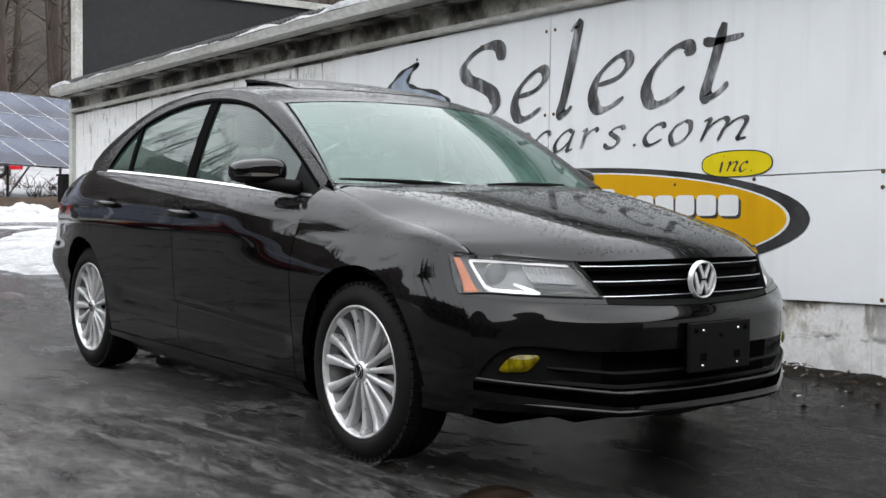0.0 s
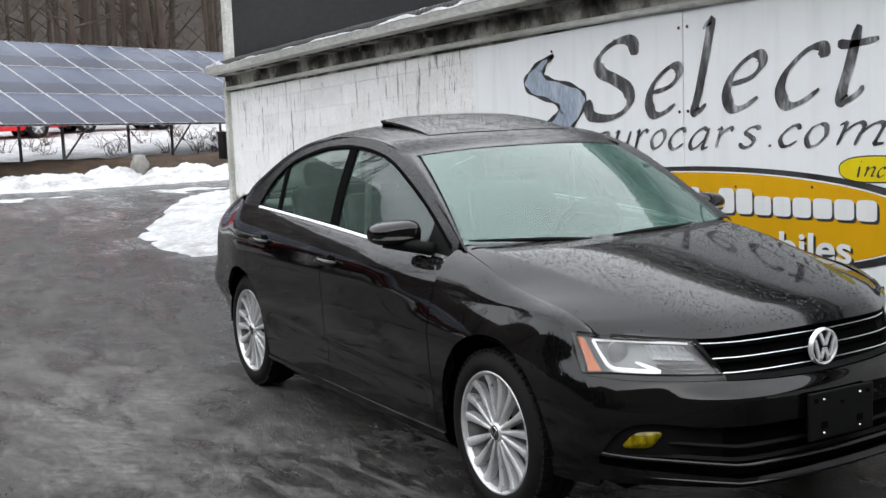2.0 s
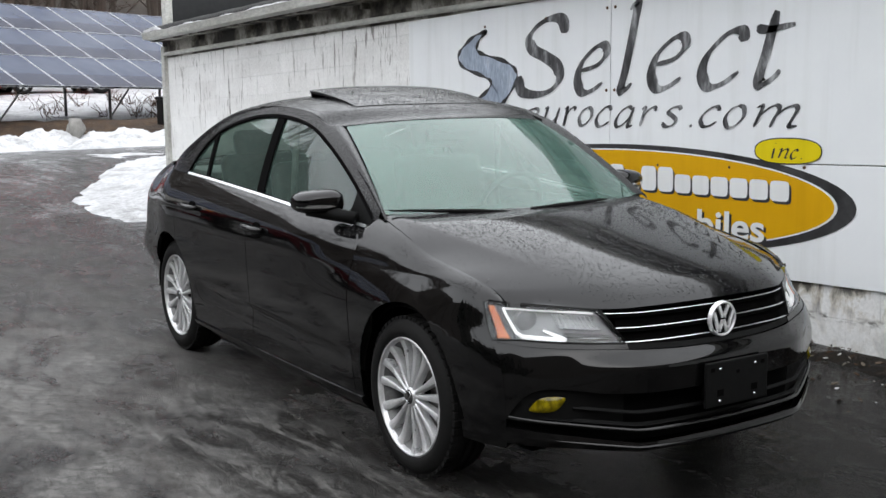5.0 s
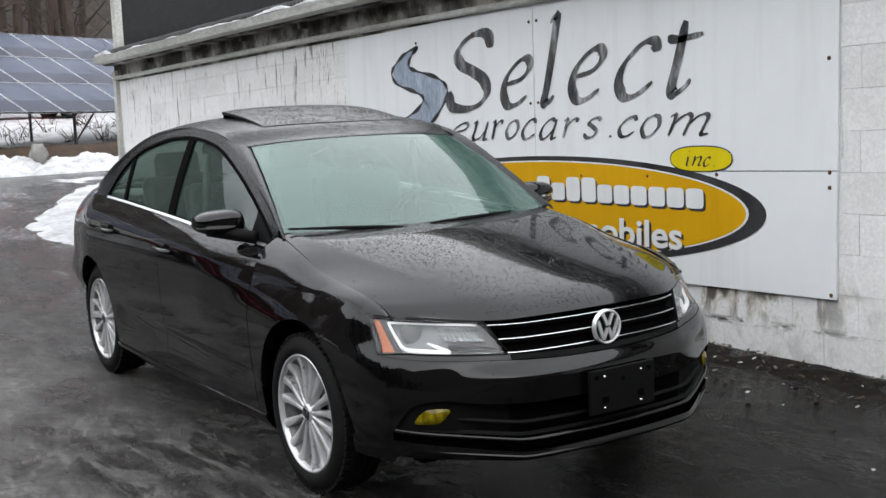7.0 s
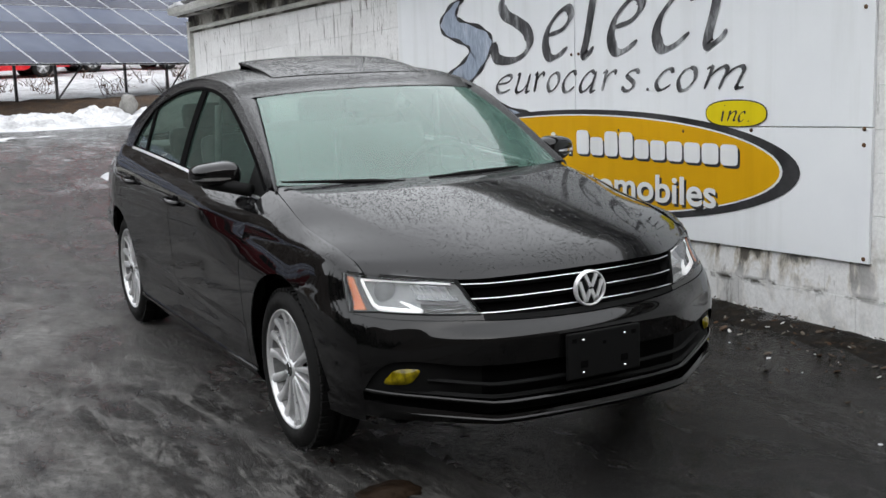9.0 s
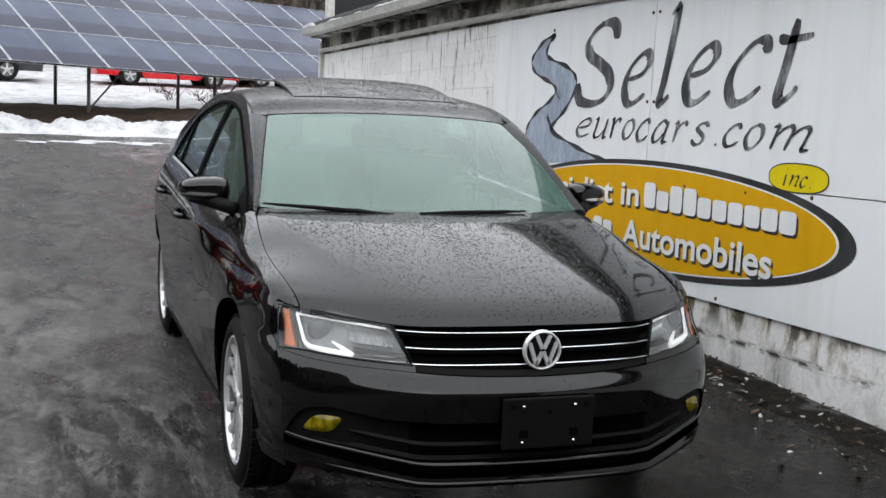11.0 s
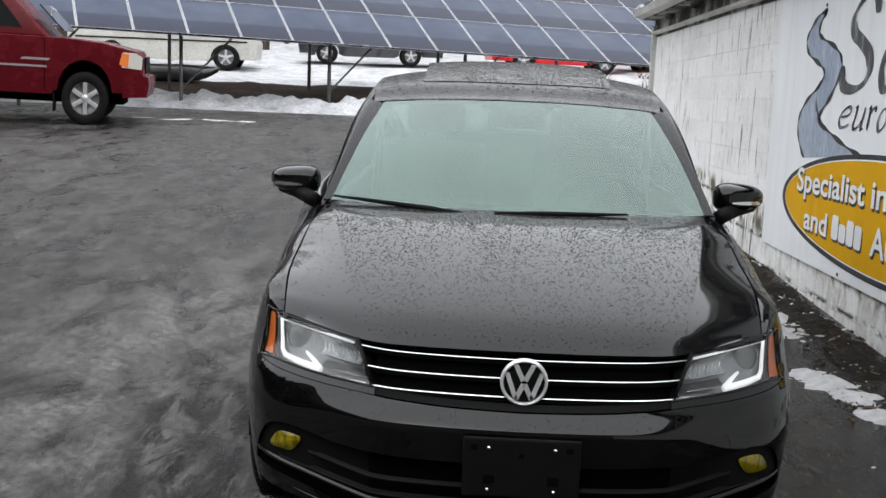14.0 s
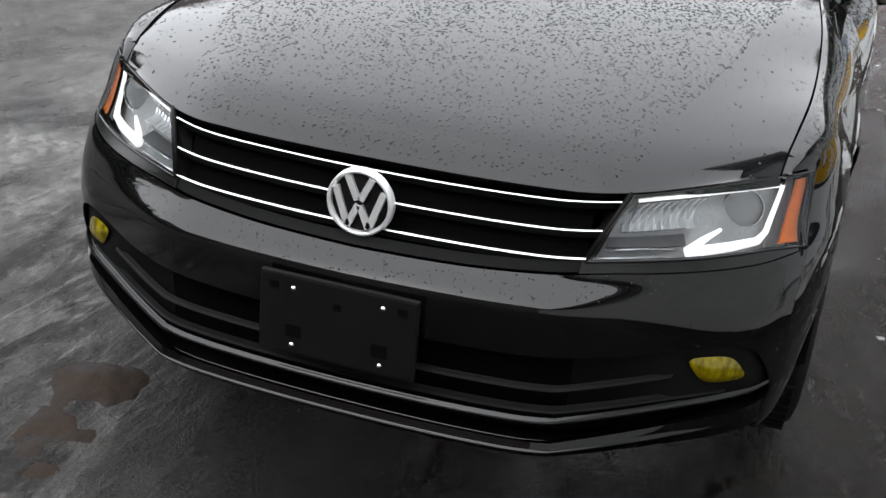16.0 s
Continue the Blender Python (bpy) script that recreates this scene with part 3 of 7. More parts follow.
heap("brown_verge", -30, 20, 18.8, 22.8, 120, 24, 0.36, brown_grass, "strip of dead brown grass behind the snow bank", 3.0, 0.15, "grass", 0.8, "stuff")
heap("snow_field", -60, 40, 22.0, 52, 120, 60, 0.30, snow, "snow-covered field with brown stubble beyond the solar panels", 7.0, 0.25, "snow", 0.8, "stuff")
def drift(name, a_, b_, half, height, mat, label, seed, rough=1.6, freq=5.0, category="snow", kind=""):
    """A ragged melting strip from a_ to b_, broken by noise."""
    d = Vector((b_[0] - a_[0], b_[1] - a_[1]))
    ln = d.length
    d /= ln
    nx, ny = max(16, int(half * 2 / 0.008)), max(30, int(ln / 0.012))
    v, f = [], []
    for i in range(nx + 1):
        for j in range(ny + 1):
            a, b = i / nx, j / ny
            wob = 0.05 * noise.noise((b * ln * 2.5, seed, 0.0))
            off = (a - 0.5) * 2 * half + wob
            x, y = a_[0] + d.x * ln * b - d.y * off, a_[1] + d.y * ln * b + d.x * off
            edge_ = min(1, 2.2 * min(a, 1 - a)) ** 0.8 * min(1, 5 * min(b, 1 - b))
            n1 = noise.fractal((x * freq + seed, y * freq, seed), 0.9, 2.1, 5)
            h = height * edge_ * (1 + rough * n1) + 0.15 * height * noise.fractal((x * 22, y * 22, 3.0), 0.8, 2.0, 3) * edge_ - height * 0.42
            v.append((x, y, ground_z(x, y) + h))
    for i in range(nx):
        for j in range(ny):
            k = i * (ny + 1) + j
            f.append((k, k + ny + 1, k + ny + 2, k + 1))
    return tagged(raw(name, v, f, mat), label, category, kind=kind)


for k, (a_, b_, half, hgt) in enumerate([((1.49, 2.65), (1.70, 0.85), 0.15, 0.030), ((1.46, 0.60), (1.75, -0.60), 0.14, 0.028), ((1.52, 3.9), (1.54, 2.9), 0.09, 0.02)]):
    drift("snow_remnant", a_, b_, half, hgt, snow, "thin ragged strip of melting snow on wet asphalt", 11.0 + 3 * k)
# bright reflection in the water under the car, modelled as a thin pale drift
drift("snow_remnant", (-0.38, 2.15), (-0.44, 0.05), 0.11, 0.014, snow, "pale streak standing in for the bright wet reflection beneath the sedan", 23.0, 1.5, 7.0)
drift("mud_patch", (-0.76, -1.80), (-0.60, -2.34), 0.13, 0.005, wet_mud, "shallow brown puddle of wet grit by the front bumper", 37.0, 2.2, 6.0, "mud", "stuff")
heap("grit_strip", 1.66, 1.99, -4.0, 9.4, 40, 900, 0.034, grit, "strip of wet grit and litter along the wall foot", 21.0, 1.8, "grit", 0.12, "stuff", 3.2)
for k, (x0, x1, y0, y1) in enumerate([(-2.2, 1.5, 15.3, 16.4), (-6.5, -3.4, 14.6, 15.3), (2.0, 4.5, 14.8, 16.2), (-4.4, -3.6, 10.6, 11.3)]):
    heap("snow_film", x0, x1, y0, y1, 60, 24, 0.010, snow, "thin film of trodden snow on the asphalt", 31.0 + 5 * k, 3.0, edge=0.4, freq=2.2)

# ---- the whitewashed block building ----
WX = 1.975                   # wall face towards the car
Y_END, Y_NEAR = 9.45, -7.0   # far corner and the near end
EAVE = curve((-7, 2.30), (2.5, 2.16), (9.5, 1.965))   # underside of the eave board


def eave_z(y):
    return EAVE(y)


SLOPE = Matrix(((1, 0, 0, 0), (0, 1, 0, 0), (0, -LEVEL, 1, 0), (0, 0, 0, 1)))
wall_parent = tagged(boxed("wall_front", (WX + 0.012, WX + 0.20, Y_NEAR, Y_END - 0.012, -0.4, 2.28), mortar, m=SLOPE), "whitewashed concrete block wall, peeling and stained", "wall", kind="structure")
tagged(boxed("wall_end", (WX + 0.2, 12, Y_END - 0.2, Y_END, -0.2, 1.98), block_white), "whitewashed end wall of the block building", "wall", kind="structure")


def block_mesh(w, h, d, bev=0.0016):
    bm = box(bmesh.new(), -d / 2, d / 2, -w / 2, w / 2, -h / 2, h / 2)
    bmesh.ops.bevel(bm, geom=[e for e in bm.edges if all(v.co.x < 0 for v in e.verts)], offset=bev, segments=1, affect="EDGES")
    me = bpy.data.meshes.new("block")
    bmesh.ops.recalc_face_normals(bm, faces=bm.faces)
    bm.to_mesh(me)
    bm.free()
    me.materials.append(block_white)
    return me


# eave: soffit board, fascia, gutter and the pipe under it
def run(name, pts, mat, label, category="", parent=None):
    """A beam along y with the given x-z outline, following the eave line."""
    ys = span(Y_NEAR, Y_END + 0.08, 16)
    v, f = [], []
    n = len(pts)
    for y in ys:
        for x, dz in pts:
            v.append((x, y, eave_z(y) + dz + 0.004 * noise.noise((y * 1.3, dz * 9, x))))
    for i in range(len(ys) - 1):
        for k in range(n):
            a, b = i * n + k, i * n + (k + 1) % n
            f.append((a, b, b + n, a + n))
    f += [tuple(range(n))[::-1], tuple(range((len(ys) - 1) * n, len(ys) * n))]
    ob = raw(name, v, f, mat, parent, "" if not parent else label, smooth=False)
    return ob if parent else tagged(ob, label, category, kind="structure")


run("trim_fascia", [(WX - 0.012, -0.12), (WX + 0.1, -0.12), (WX + 0.1, 0.12), (WX - 0.012, 0.12)], old_wood, "weathered peeling board under the eave", "trim")
run("soffit", [(WX - 0.16, 0.085), (WX + 0.1, 0.085), (WX + 0.1, 0.105), (WX - 0.16, 0.105)], old_wood, "stained soffit board", "trim")
run("gutter", [(WX - 0.165, 0.10), (WX - 0.27, 0.115), (WX - 0.285, 0.19), (WX - 0.275, 0.19), (WX - 0.262, 0.125), (WX - 0.17, 0.112), (WX - 0.155, 0.215), (WX - 0.165, 0.215)], gutter_white, "grimy white metal gutter along the eave", "gutter")
pipe_pts = [(WX - 0.035, y, eave_z(y) - 0.075) for y in span(Y_NEAR, Y_END - 0.05, 14)]
tagged(bar("conduit_pipe", pipe_pts, 0.026, gutter_white, sides=10), "white-painted pipe run along the wall under the eave", "pipe")
tagged(boxed("corner_post", (WX - 0.05, WX + 0.06, Y_END - 0.06, Y_END + 0.05, 0, 1.99), gutter_white, bevel=0.006), "white wooden corner post of the building", "post")
for y in (8.2, 6.6, 5.3, 4.0):
    tagged(boxed("eave_bracket", (WX - 0.10, WX - 0.013, y - 0.02, y + 0.02, eave_z(y) + 0.03, eave_z(y) + 0.084), old_wood, bevel=0.004), "dark stained bracket under the eave", "bracket", "eave brackets")


def corrugated_roof():
    v, f = [], []
    ys, xs = span(Y_NEAR, Y_END + 0.05, 900), span(0, 1, 6)
    for y in ys:
        for a in xs:
            x = WX - 0.24 + a * 10
            v.append((x, y, eave_z(y) + 0.235 + 0.02 * math.sin(2 * math.pi * y / 0.075) + a * 0.35))
    n = len(xs)
    f = [(i * n + j, i * n + j + 1, (i + 1) * n + j + 1, (i + 1) * n + j) for i in range(len(ys) - 1) for j in range(n - 1)]
    ob = raw("roof", v, f, roof_dark)
    so = ob.modifiers.new("thick", "SOLIDIFY")
    so.thickness = 0.02
    return tagged(ob, "dark corrugated roof edge with snow in its troughs", "roof", kind="structure")


corrugated_roof()


def roof_snow():
    v, f = [], []
    ys, xs = span(-2, Y_END, 420), span(0, 1, 10)
    for y in ys:
        cut = 0.03 + 0.10 * (0.5 + 0.5 * noise.fractal((y * 1.7, 3.0, 0), 0.9, 2.0, 4))
        for a in xs:
            x = WX - 0.22 + cut + a * 2.4
            h = 0.0 if a == 0 else 0.05 + 0.11 * smooth01(a * 2.5) + 0.012 * noise.fractal((x * 4, y * 4, 1.0), 0.9, 2.0, 3)
            v.append((x, y, eave_z(y) + 0.242 + (x - WX + 0.24) * 0.035 + h))
    n = len(xs)
    f = [(i * n + j, (i + 1) * n + j, (i + 1) * n + j + 1, i * n + j + 1) for i in range(len(ys) - 1) for j in range(n - 1)]
    return tagged(raw("roof_snow", v, f, snow), "ragged layer of snow lying on the corrugated roof", "snow", kind="stuff")


roof_snow()
gs_pts = []
for i, y in enumerate(span(0.5, Y_END, 200)):
    gs_pts.append((y, 0.002 + 0.085 * max(0, 0.25 + noise.fractal((y * 0.9, 1.0, 8.0), 0.9, 2.0, 4))))
gv, gf = [], []
for y, h in gs_pts:
    for dx, k in ((-0.289, 0.1), (-0.283, 0.75), (-0.22, 1), (-0.16, 0.4)):
        gv.append((WX + dx, y, eave_z(y) + 0.186 + h * k))
gf = [(i * 4 + j, i * 4 + j + 1, i * 4 + j + 5, i * 4 + j + 4) for i in range(len(gs_pts) - 1) for j in range(3)]
tagged(raw("gutter_snow", gv, gf, snow), "thin snow lying in the gutter", "snow", kind="stuff")

# black board above the roof, with its white frame
board = thing("roof_board", "large black board with a white frame above the roof", "board")
boxed("panel", (2.16, 12, 9.70, 9.78, 2.0, 3.55), black_board, board)
boxed("frame_post", (2.06, 2.16, 9.66, 9.80, 0.1, 3.65), gutter_white, board, "white frame post", 0.004)
boxed("frame_top", (2.16, 12, 9.66, 9.80, 3.55, 3.65), gutter_white, board, "white frame rail", 0.004)

# ---- painted sign boards ----
sign = thing("painted_sign", "white painted board sign with brushed grey lettering and a golden oval", "sign")
PT = 0.018
for name_, y0, y1, z0, z1 in (("board", 0.765, 3.32, 0.385, 2.13), ("board", -1.63, 0.758, 1.032, 2.13), ("board", -1.63, 0.758, 0.385, 1.026)):
    boxed(name_, (WX - PT, WX, y0, y1, z0, z1), panel_white, sign, bevel=0.002, m=SLOPE)
for y, z in ((-1.575, 1.60), (-1.585, 1.04), (-1.585, 0.965), (-1.60, 0.425), (0.72, 1.50), (0.80, 1.50), (0.72, 2.03), (0.80, 2.03), (-0.84, 1.03), (0.3, 1.02), (-0.3, 1.02), (1.45, 2.02), (2.2, 2.02), (-0.1, 0.43), (1.5, 0.43)):
    v, f = lathe([(0, 0.0), (0.0, 0.008), (0.004, 0.011), (0.008, 0.011)], 10)
    raw("bolt", [(WX - PT - 0.006 + a, y + b, z - LEVEL * (y + 0.5) + c) for a, b, c in v], f, rust, sign, "small rusty bolt")


def flat(name, outline, mat, depth, label="", thick=0.0015):
    """A painted shape on the sign from (along, up) points; along runs towards the near end."""
    bm = bmesh.new()
    x = WX - PT - depth
    vs = [bm.verts.new((x, -a, z)) for a, z in outline]
    bm.faces.new(vs)
    bmesh.ops.triangulate(bm, faces=bm.faces[:])
    me = bpy.data.meshes.new(name)
    bm.normal_update()
    bm.faces.ensure_lookup_table()
    if bm.faces[0].normal.x > 0:
        bmesh.ops.reverse_faces(bm, faces=bm.faces[:])
    bm.to_mesh(me)
    bm.free()
    return put(name, me, mat, sign, label, smooth=False)


def ellipse(ca, cz, ra, rz, n=72, tilt=0.0, power=2.0):
    out = []
    for k in range(n):
        t = 2 * math.pi * k / n
        a = ra * math.copysign(abs(math.cos(t)) ** (2 / power), math.cos(t))
        z = rz * math.copysign(abs(math.sin(t)) ** (2 / power), math.sin(t))
        out.append((ca + a * math.cos(tilt) - z * math.sin(tilt), cz + a * math.sin(tilt) + z * math.cos(tilt)))
    return out


def spline(points, steps=8):
    """Catmull-Rom through 2D points."""
    p = [Vector(q) for q in points]
    out = []
    for i in range(len(p) - 1):
        a, b, c, d = p[max(i - 1, 0)], p[i], p[i + 1], p[min(i + 2, len(p) - 1)]
        for k in range(steps):
            t = k / steps
            out.append(0.5 * ((2 * b) + (c - a) * t + (2 * a - 5 * b + 4 * c - d) * t * t + (3 * b - a - 3 * c + d) * t**3))
    return out + [p[-1]]


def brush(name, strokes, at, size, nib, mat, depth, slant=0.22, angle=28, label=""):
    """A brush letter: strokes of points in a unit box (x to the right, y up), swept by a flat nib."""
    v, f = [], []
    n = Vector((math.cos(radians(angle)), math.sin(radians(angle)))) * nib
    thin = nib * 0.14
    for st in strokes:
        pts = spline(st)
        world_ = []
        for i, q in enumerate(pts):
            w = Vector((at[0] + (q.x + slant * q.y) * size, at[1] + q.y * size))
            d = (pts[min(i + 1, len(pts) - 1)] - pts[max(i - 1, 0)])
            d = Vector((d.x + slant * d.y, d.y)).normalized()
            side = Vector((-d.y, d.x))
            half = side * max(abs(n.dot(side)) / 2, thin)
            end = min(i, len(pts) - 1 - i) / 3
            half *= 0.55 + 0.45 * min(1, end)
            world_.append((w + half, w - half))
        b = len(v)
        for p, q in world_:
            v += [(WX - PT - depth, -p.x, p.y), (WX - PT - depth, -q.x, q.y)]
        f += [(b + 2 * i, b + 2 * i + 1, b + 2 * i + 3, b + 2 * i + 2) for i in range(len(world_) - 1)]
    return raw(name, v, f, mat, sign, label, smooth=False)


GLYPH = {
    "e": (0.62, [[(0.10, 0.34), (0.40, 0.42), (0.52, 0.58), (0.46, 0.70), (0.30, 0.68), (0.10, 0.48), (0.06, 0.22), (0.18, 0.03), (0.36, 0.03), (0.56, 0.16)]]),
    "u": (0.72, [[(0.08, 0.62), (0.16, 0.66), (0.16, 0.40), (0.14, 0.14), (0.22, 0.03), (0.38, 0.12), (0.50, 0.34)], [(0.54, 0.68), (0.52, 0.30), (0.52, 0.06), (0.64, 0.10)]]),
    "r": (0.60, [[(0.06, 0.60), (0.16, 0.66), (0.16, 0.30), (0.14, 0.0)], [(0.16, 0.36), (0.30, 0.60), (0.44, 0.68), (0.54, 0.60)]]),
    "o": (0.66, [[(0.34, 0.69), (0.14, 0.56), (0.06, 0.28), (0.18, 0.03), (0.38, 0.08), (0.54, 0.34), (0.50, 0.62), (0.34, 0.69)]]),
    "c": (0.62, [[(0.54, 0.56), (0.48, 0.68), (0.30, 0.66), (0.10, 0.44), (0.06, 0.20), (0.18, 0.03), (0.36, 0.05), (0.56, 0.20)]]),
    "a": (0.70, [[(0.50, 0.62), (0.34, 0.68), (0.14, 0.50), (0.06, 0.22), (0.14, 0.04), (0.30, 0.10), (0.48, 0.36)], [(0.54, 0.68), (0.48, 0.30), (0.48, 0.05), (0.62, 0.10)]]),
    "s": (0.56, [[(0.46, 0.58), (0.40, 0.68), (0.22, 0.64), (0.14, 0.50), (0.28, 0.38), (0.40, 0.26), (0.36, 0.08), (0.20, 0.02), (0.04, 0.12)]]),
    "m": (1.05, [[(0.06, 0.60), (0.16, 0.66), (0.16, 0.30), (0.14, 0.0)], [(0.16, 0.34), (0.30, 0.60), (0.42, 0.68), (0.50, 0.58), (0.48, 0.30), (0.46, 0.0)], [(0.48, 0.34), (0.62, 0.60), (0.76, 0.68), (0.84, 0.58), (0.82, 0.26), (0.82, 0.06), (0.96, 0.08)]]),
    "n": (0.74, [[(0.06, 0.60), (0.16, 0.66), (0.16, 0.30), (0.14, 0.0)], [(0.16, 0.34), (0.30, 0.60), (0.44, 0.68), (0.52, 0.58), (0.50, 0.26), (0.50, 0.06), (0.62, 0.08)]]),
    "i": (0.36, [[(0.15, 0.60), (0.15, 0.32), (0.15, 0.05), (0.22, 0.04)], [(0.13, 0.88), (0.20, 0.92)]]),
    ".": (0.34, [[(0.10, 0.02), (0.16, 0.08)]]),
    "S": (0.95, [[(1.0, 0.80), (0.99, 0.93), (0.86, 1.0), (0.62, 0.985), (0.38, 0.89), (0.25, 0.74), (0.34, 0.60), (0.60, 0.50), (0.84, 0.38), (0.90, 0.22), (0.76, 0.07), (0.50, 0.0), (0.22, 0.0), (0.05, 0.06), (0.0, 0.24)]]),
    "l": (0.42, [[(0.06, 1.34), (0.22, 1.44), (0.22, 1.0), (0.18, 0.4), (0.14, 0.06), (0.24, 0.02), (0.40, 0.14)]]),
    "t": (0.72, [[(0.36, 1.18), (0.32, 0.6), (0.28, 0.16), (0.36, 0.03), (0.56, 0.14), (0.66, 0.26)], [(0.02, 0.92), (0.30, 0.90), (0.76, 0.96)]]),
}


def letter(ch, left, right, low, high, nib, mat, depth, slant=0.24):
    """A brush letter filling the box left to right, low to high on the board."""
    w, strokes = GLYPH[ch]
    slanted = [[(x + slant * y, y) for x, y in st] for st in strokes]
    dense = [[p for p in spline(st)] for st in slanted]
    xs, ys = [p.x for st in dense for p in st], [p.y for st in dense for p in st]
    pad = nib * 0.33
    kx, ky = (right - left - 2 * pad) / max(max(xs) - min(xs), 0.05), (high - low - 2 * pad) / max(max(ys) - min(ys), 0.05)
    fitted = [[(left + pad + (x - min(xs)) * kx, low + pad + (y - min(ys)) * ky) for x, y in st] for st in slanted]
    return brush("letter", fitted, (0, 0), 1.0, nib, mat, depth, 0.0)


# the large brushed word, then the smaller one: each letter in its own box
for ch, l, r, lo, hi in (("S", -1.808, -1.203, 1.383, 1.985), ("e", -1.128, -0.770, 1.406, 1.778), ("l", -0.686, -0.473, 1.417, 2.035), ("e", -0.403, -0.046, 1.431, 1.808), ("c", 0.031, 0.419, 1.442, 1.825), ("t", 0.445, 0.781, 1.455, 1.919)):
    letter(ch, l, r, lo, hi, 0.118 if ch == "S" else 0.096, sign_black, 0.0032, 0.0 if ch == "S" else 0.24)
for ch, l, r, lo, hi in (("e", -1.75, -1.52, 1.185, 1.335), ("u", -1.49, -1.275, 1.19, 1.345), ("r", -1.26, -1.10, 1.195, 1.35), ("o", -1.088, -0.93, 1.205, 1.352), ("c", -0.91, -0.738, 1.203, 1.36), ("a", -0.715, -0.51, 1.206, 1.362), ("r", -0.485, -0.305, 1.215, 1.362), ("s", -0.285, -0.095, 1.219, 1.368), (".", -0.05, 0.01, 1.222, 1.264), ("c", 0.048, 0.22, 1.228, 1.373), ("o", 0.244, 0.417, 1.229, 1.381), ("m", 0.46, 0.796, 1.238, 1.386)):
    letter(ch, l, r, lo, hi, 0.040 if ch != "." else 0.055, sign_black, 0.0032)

# grey-blue ribbon with a dark edge
ribbon_l = spline([(-2.17, 1.89), (-2.34, 1.86), (-2.50, 1.78), (-2.57, 1.70), (-2.48, 1.62), (-2.24, 1.56), (-2.12, 1.51), (-2.20, 1.43), (-2.42, 1.34), (-2.56, 1.25), (-2.61, 1.15), (-2.52, 1.03), (-2.40, 0.96)])
ribbon_r = spline([(-1.30, 1.060), (-1.60, 1.10), (-1.90, 1.155), (-2.17, 1.215), (-2.08, 1.29), (-1.93, 1.385), (-1.80, 1.52), (-1.81, 1.60), (-1.95, 1.665), (-2.22, 1.72), (-2.31, 1.76), (-2.26, 1.84), (-2.17, 1.89)])
def resample(pts, n):
    d = [0.0]
    for p, q in zip(pts, pts[1:]):
        d.append(d[-1] + (q - p).length)
    out, k = [], 0
    for t in span(0, d[-1], n):
        while k < len(d) - 2 and d[k + 1] < t:
            k += 1
        out.append(pts[k].lerp(pts[k + 1], (t - d[k]) / max(d[k + 1] - d[k], 1e-9)))
    return out


rl, rr = resample(ribbon_l, 60), resample(ribbon_r[::-1], 60)
rv = []
for p, q in zip(rl, rr):
    rv += [(WX - PT - 0.0022, -p.x, p.y), (WX - PT - 0.0022, -q.x, q.y)]
raw("ribbon", rv, [(2 * i, 2 * i + 1, 2 * i + 3, 2 * i + 2) for i in range(60)], sign_blue, sign, "grey-blue painted ribbon", smooth=False)
for pts in (ribbon_l, ribbon_r):
    v, f = [], []
    for i, p in enumerate(pts):
        d = (pts[min(i + 1, len(pts) - 1)] - pts[max(i - 1, 0)]).normalized()
        w = Vector((-d.y, d.x)) * (0.012 + 0.006 * math.sin(i * 0.7))
        v += [(WX - PT - 0.003, -(p + w).x, (p + w).y), (WX - PT - 0.003, -(p - w).x, (p - w).y)]
    raw("ribbon_edge", v, [(2 * i, 2 * i + 1, 2 * i + 3, 2 * i + 2) for i in range(len(pts) - 1)], sign_solid, sign, smooth=False)

# golden oval: dark crescent rim, white line, gold face
flat("oval_rim", ellipse(-0.823, 0.759, 2.015, 0.343, tilt=0.042), sign_solid, 0.0026, "black painted rim of the oval")
flat("oval_line", ellipse(-0.845, 0.760, 1.918, 0.312, tilt=0.042), sign_white, 0.0034, "thin white line")
flat("oval_face", ellipse(-0.85, 0.760, 1.904, 0.303, tilt=0.042), sign_gold, 0.0042, "golden yellow oval face")
flat("small_oval_rim", ellipse(0.722, 1.125, 0.236, 0.074, tilt=0.03, power=2.5), sign_solid, 0.0026)
flat("small_oval", ellipse(0.722, 1.125, 0.228, 0.067, tilt=0.03, power=2.5), sign_yellow, 0.0034, "bright yellow oval")
for ch, l, r, hi in (("i", 0.612, 0.650, 1.172), ("n", 0.655, 0.735, 1.142), ("c", 0.742, 0.800, 1.142), (".", 0.812, 0.832, 1.098)):
    letter(ch, l, r, 1.078, hi, 0.018, sign_solid, 0.0042)


def font_mesh(text, off):
    cu = bpy.data.curves.new("letter", "FONT")
    cu.body, cu.size, cu.offset = text, 1.0, off
    ob = bpy.data.objects.new("letter", cu)
    scene.collection.objects.link(ob)
    bpy.context.view_layer.update()
    me = bpy.data.meshes.new_from_object(ob)
    bpy.data.objects.remove(ob)
    xs = [v.co.x for v in me.vertices]
    return me, min(xs), max(xs)


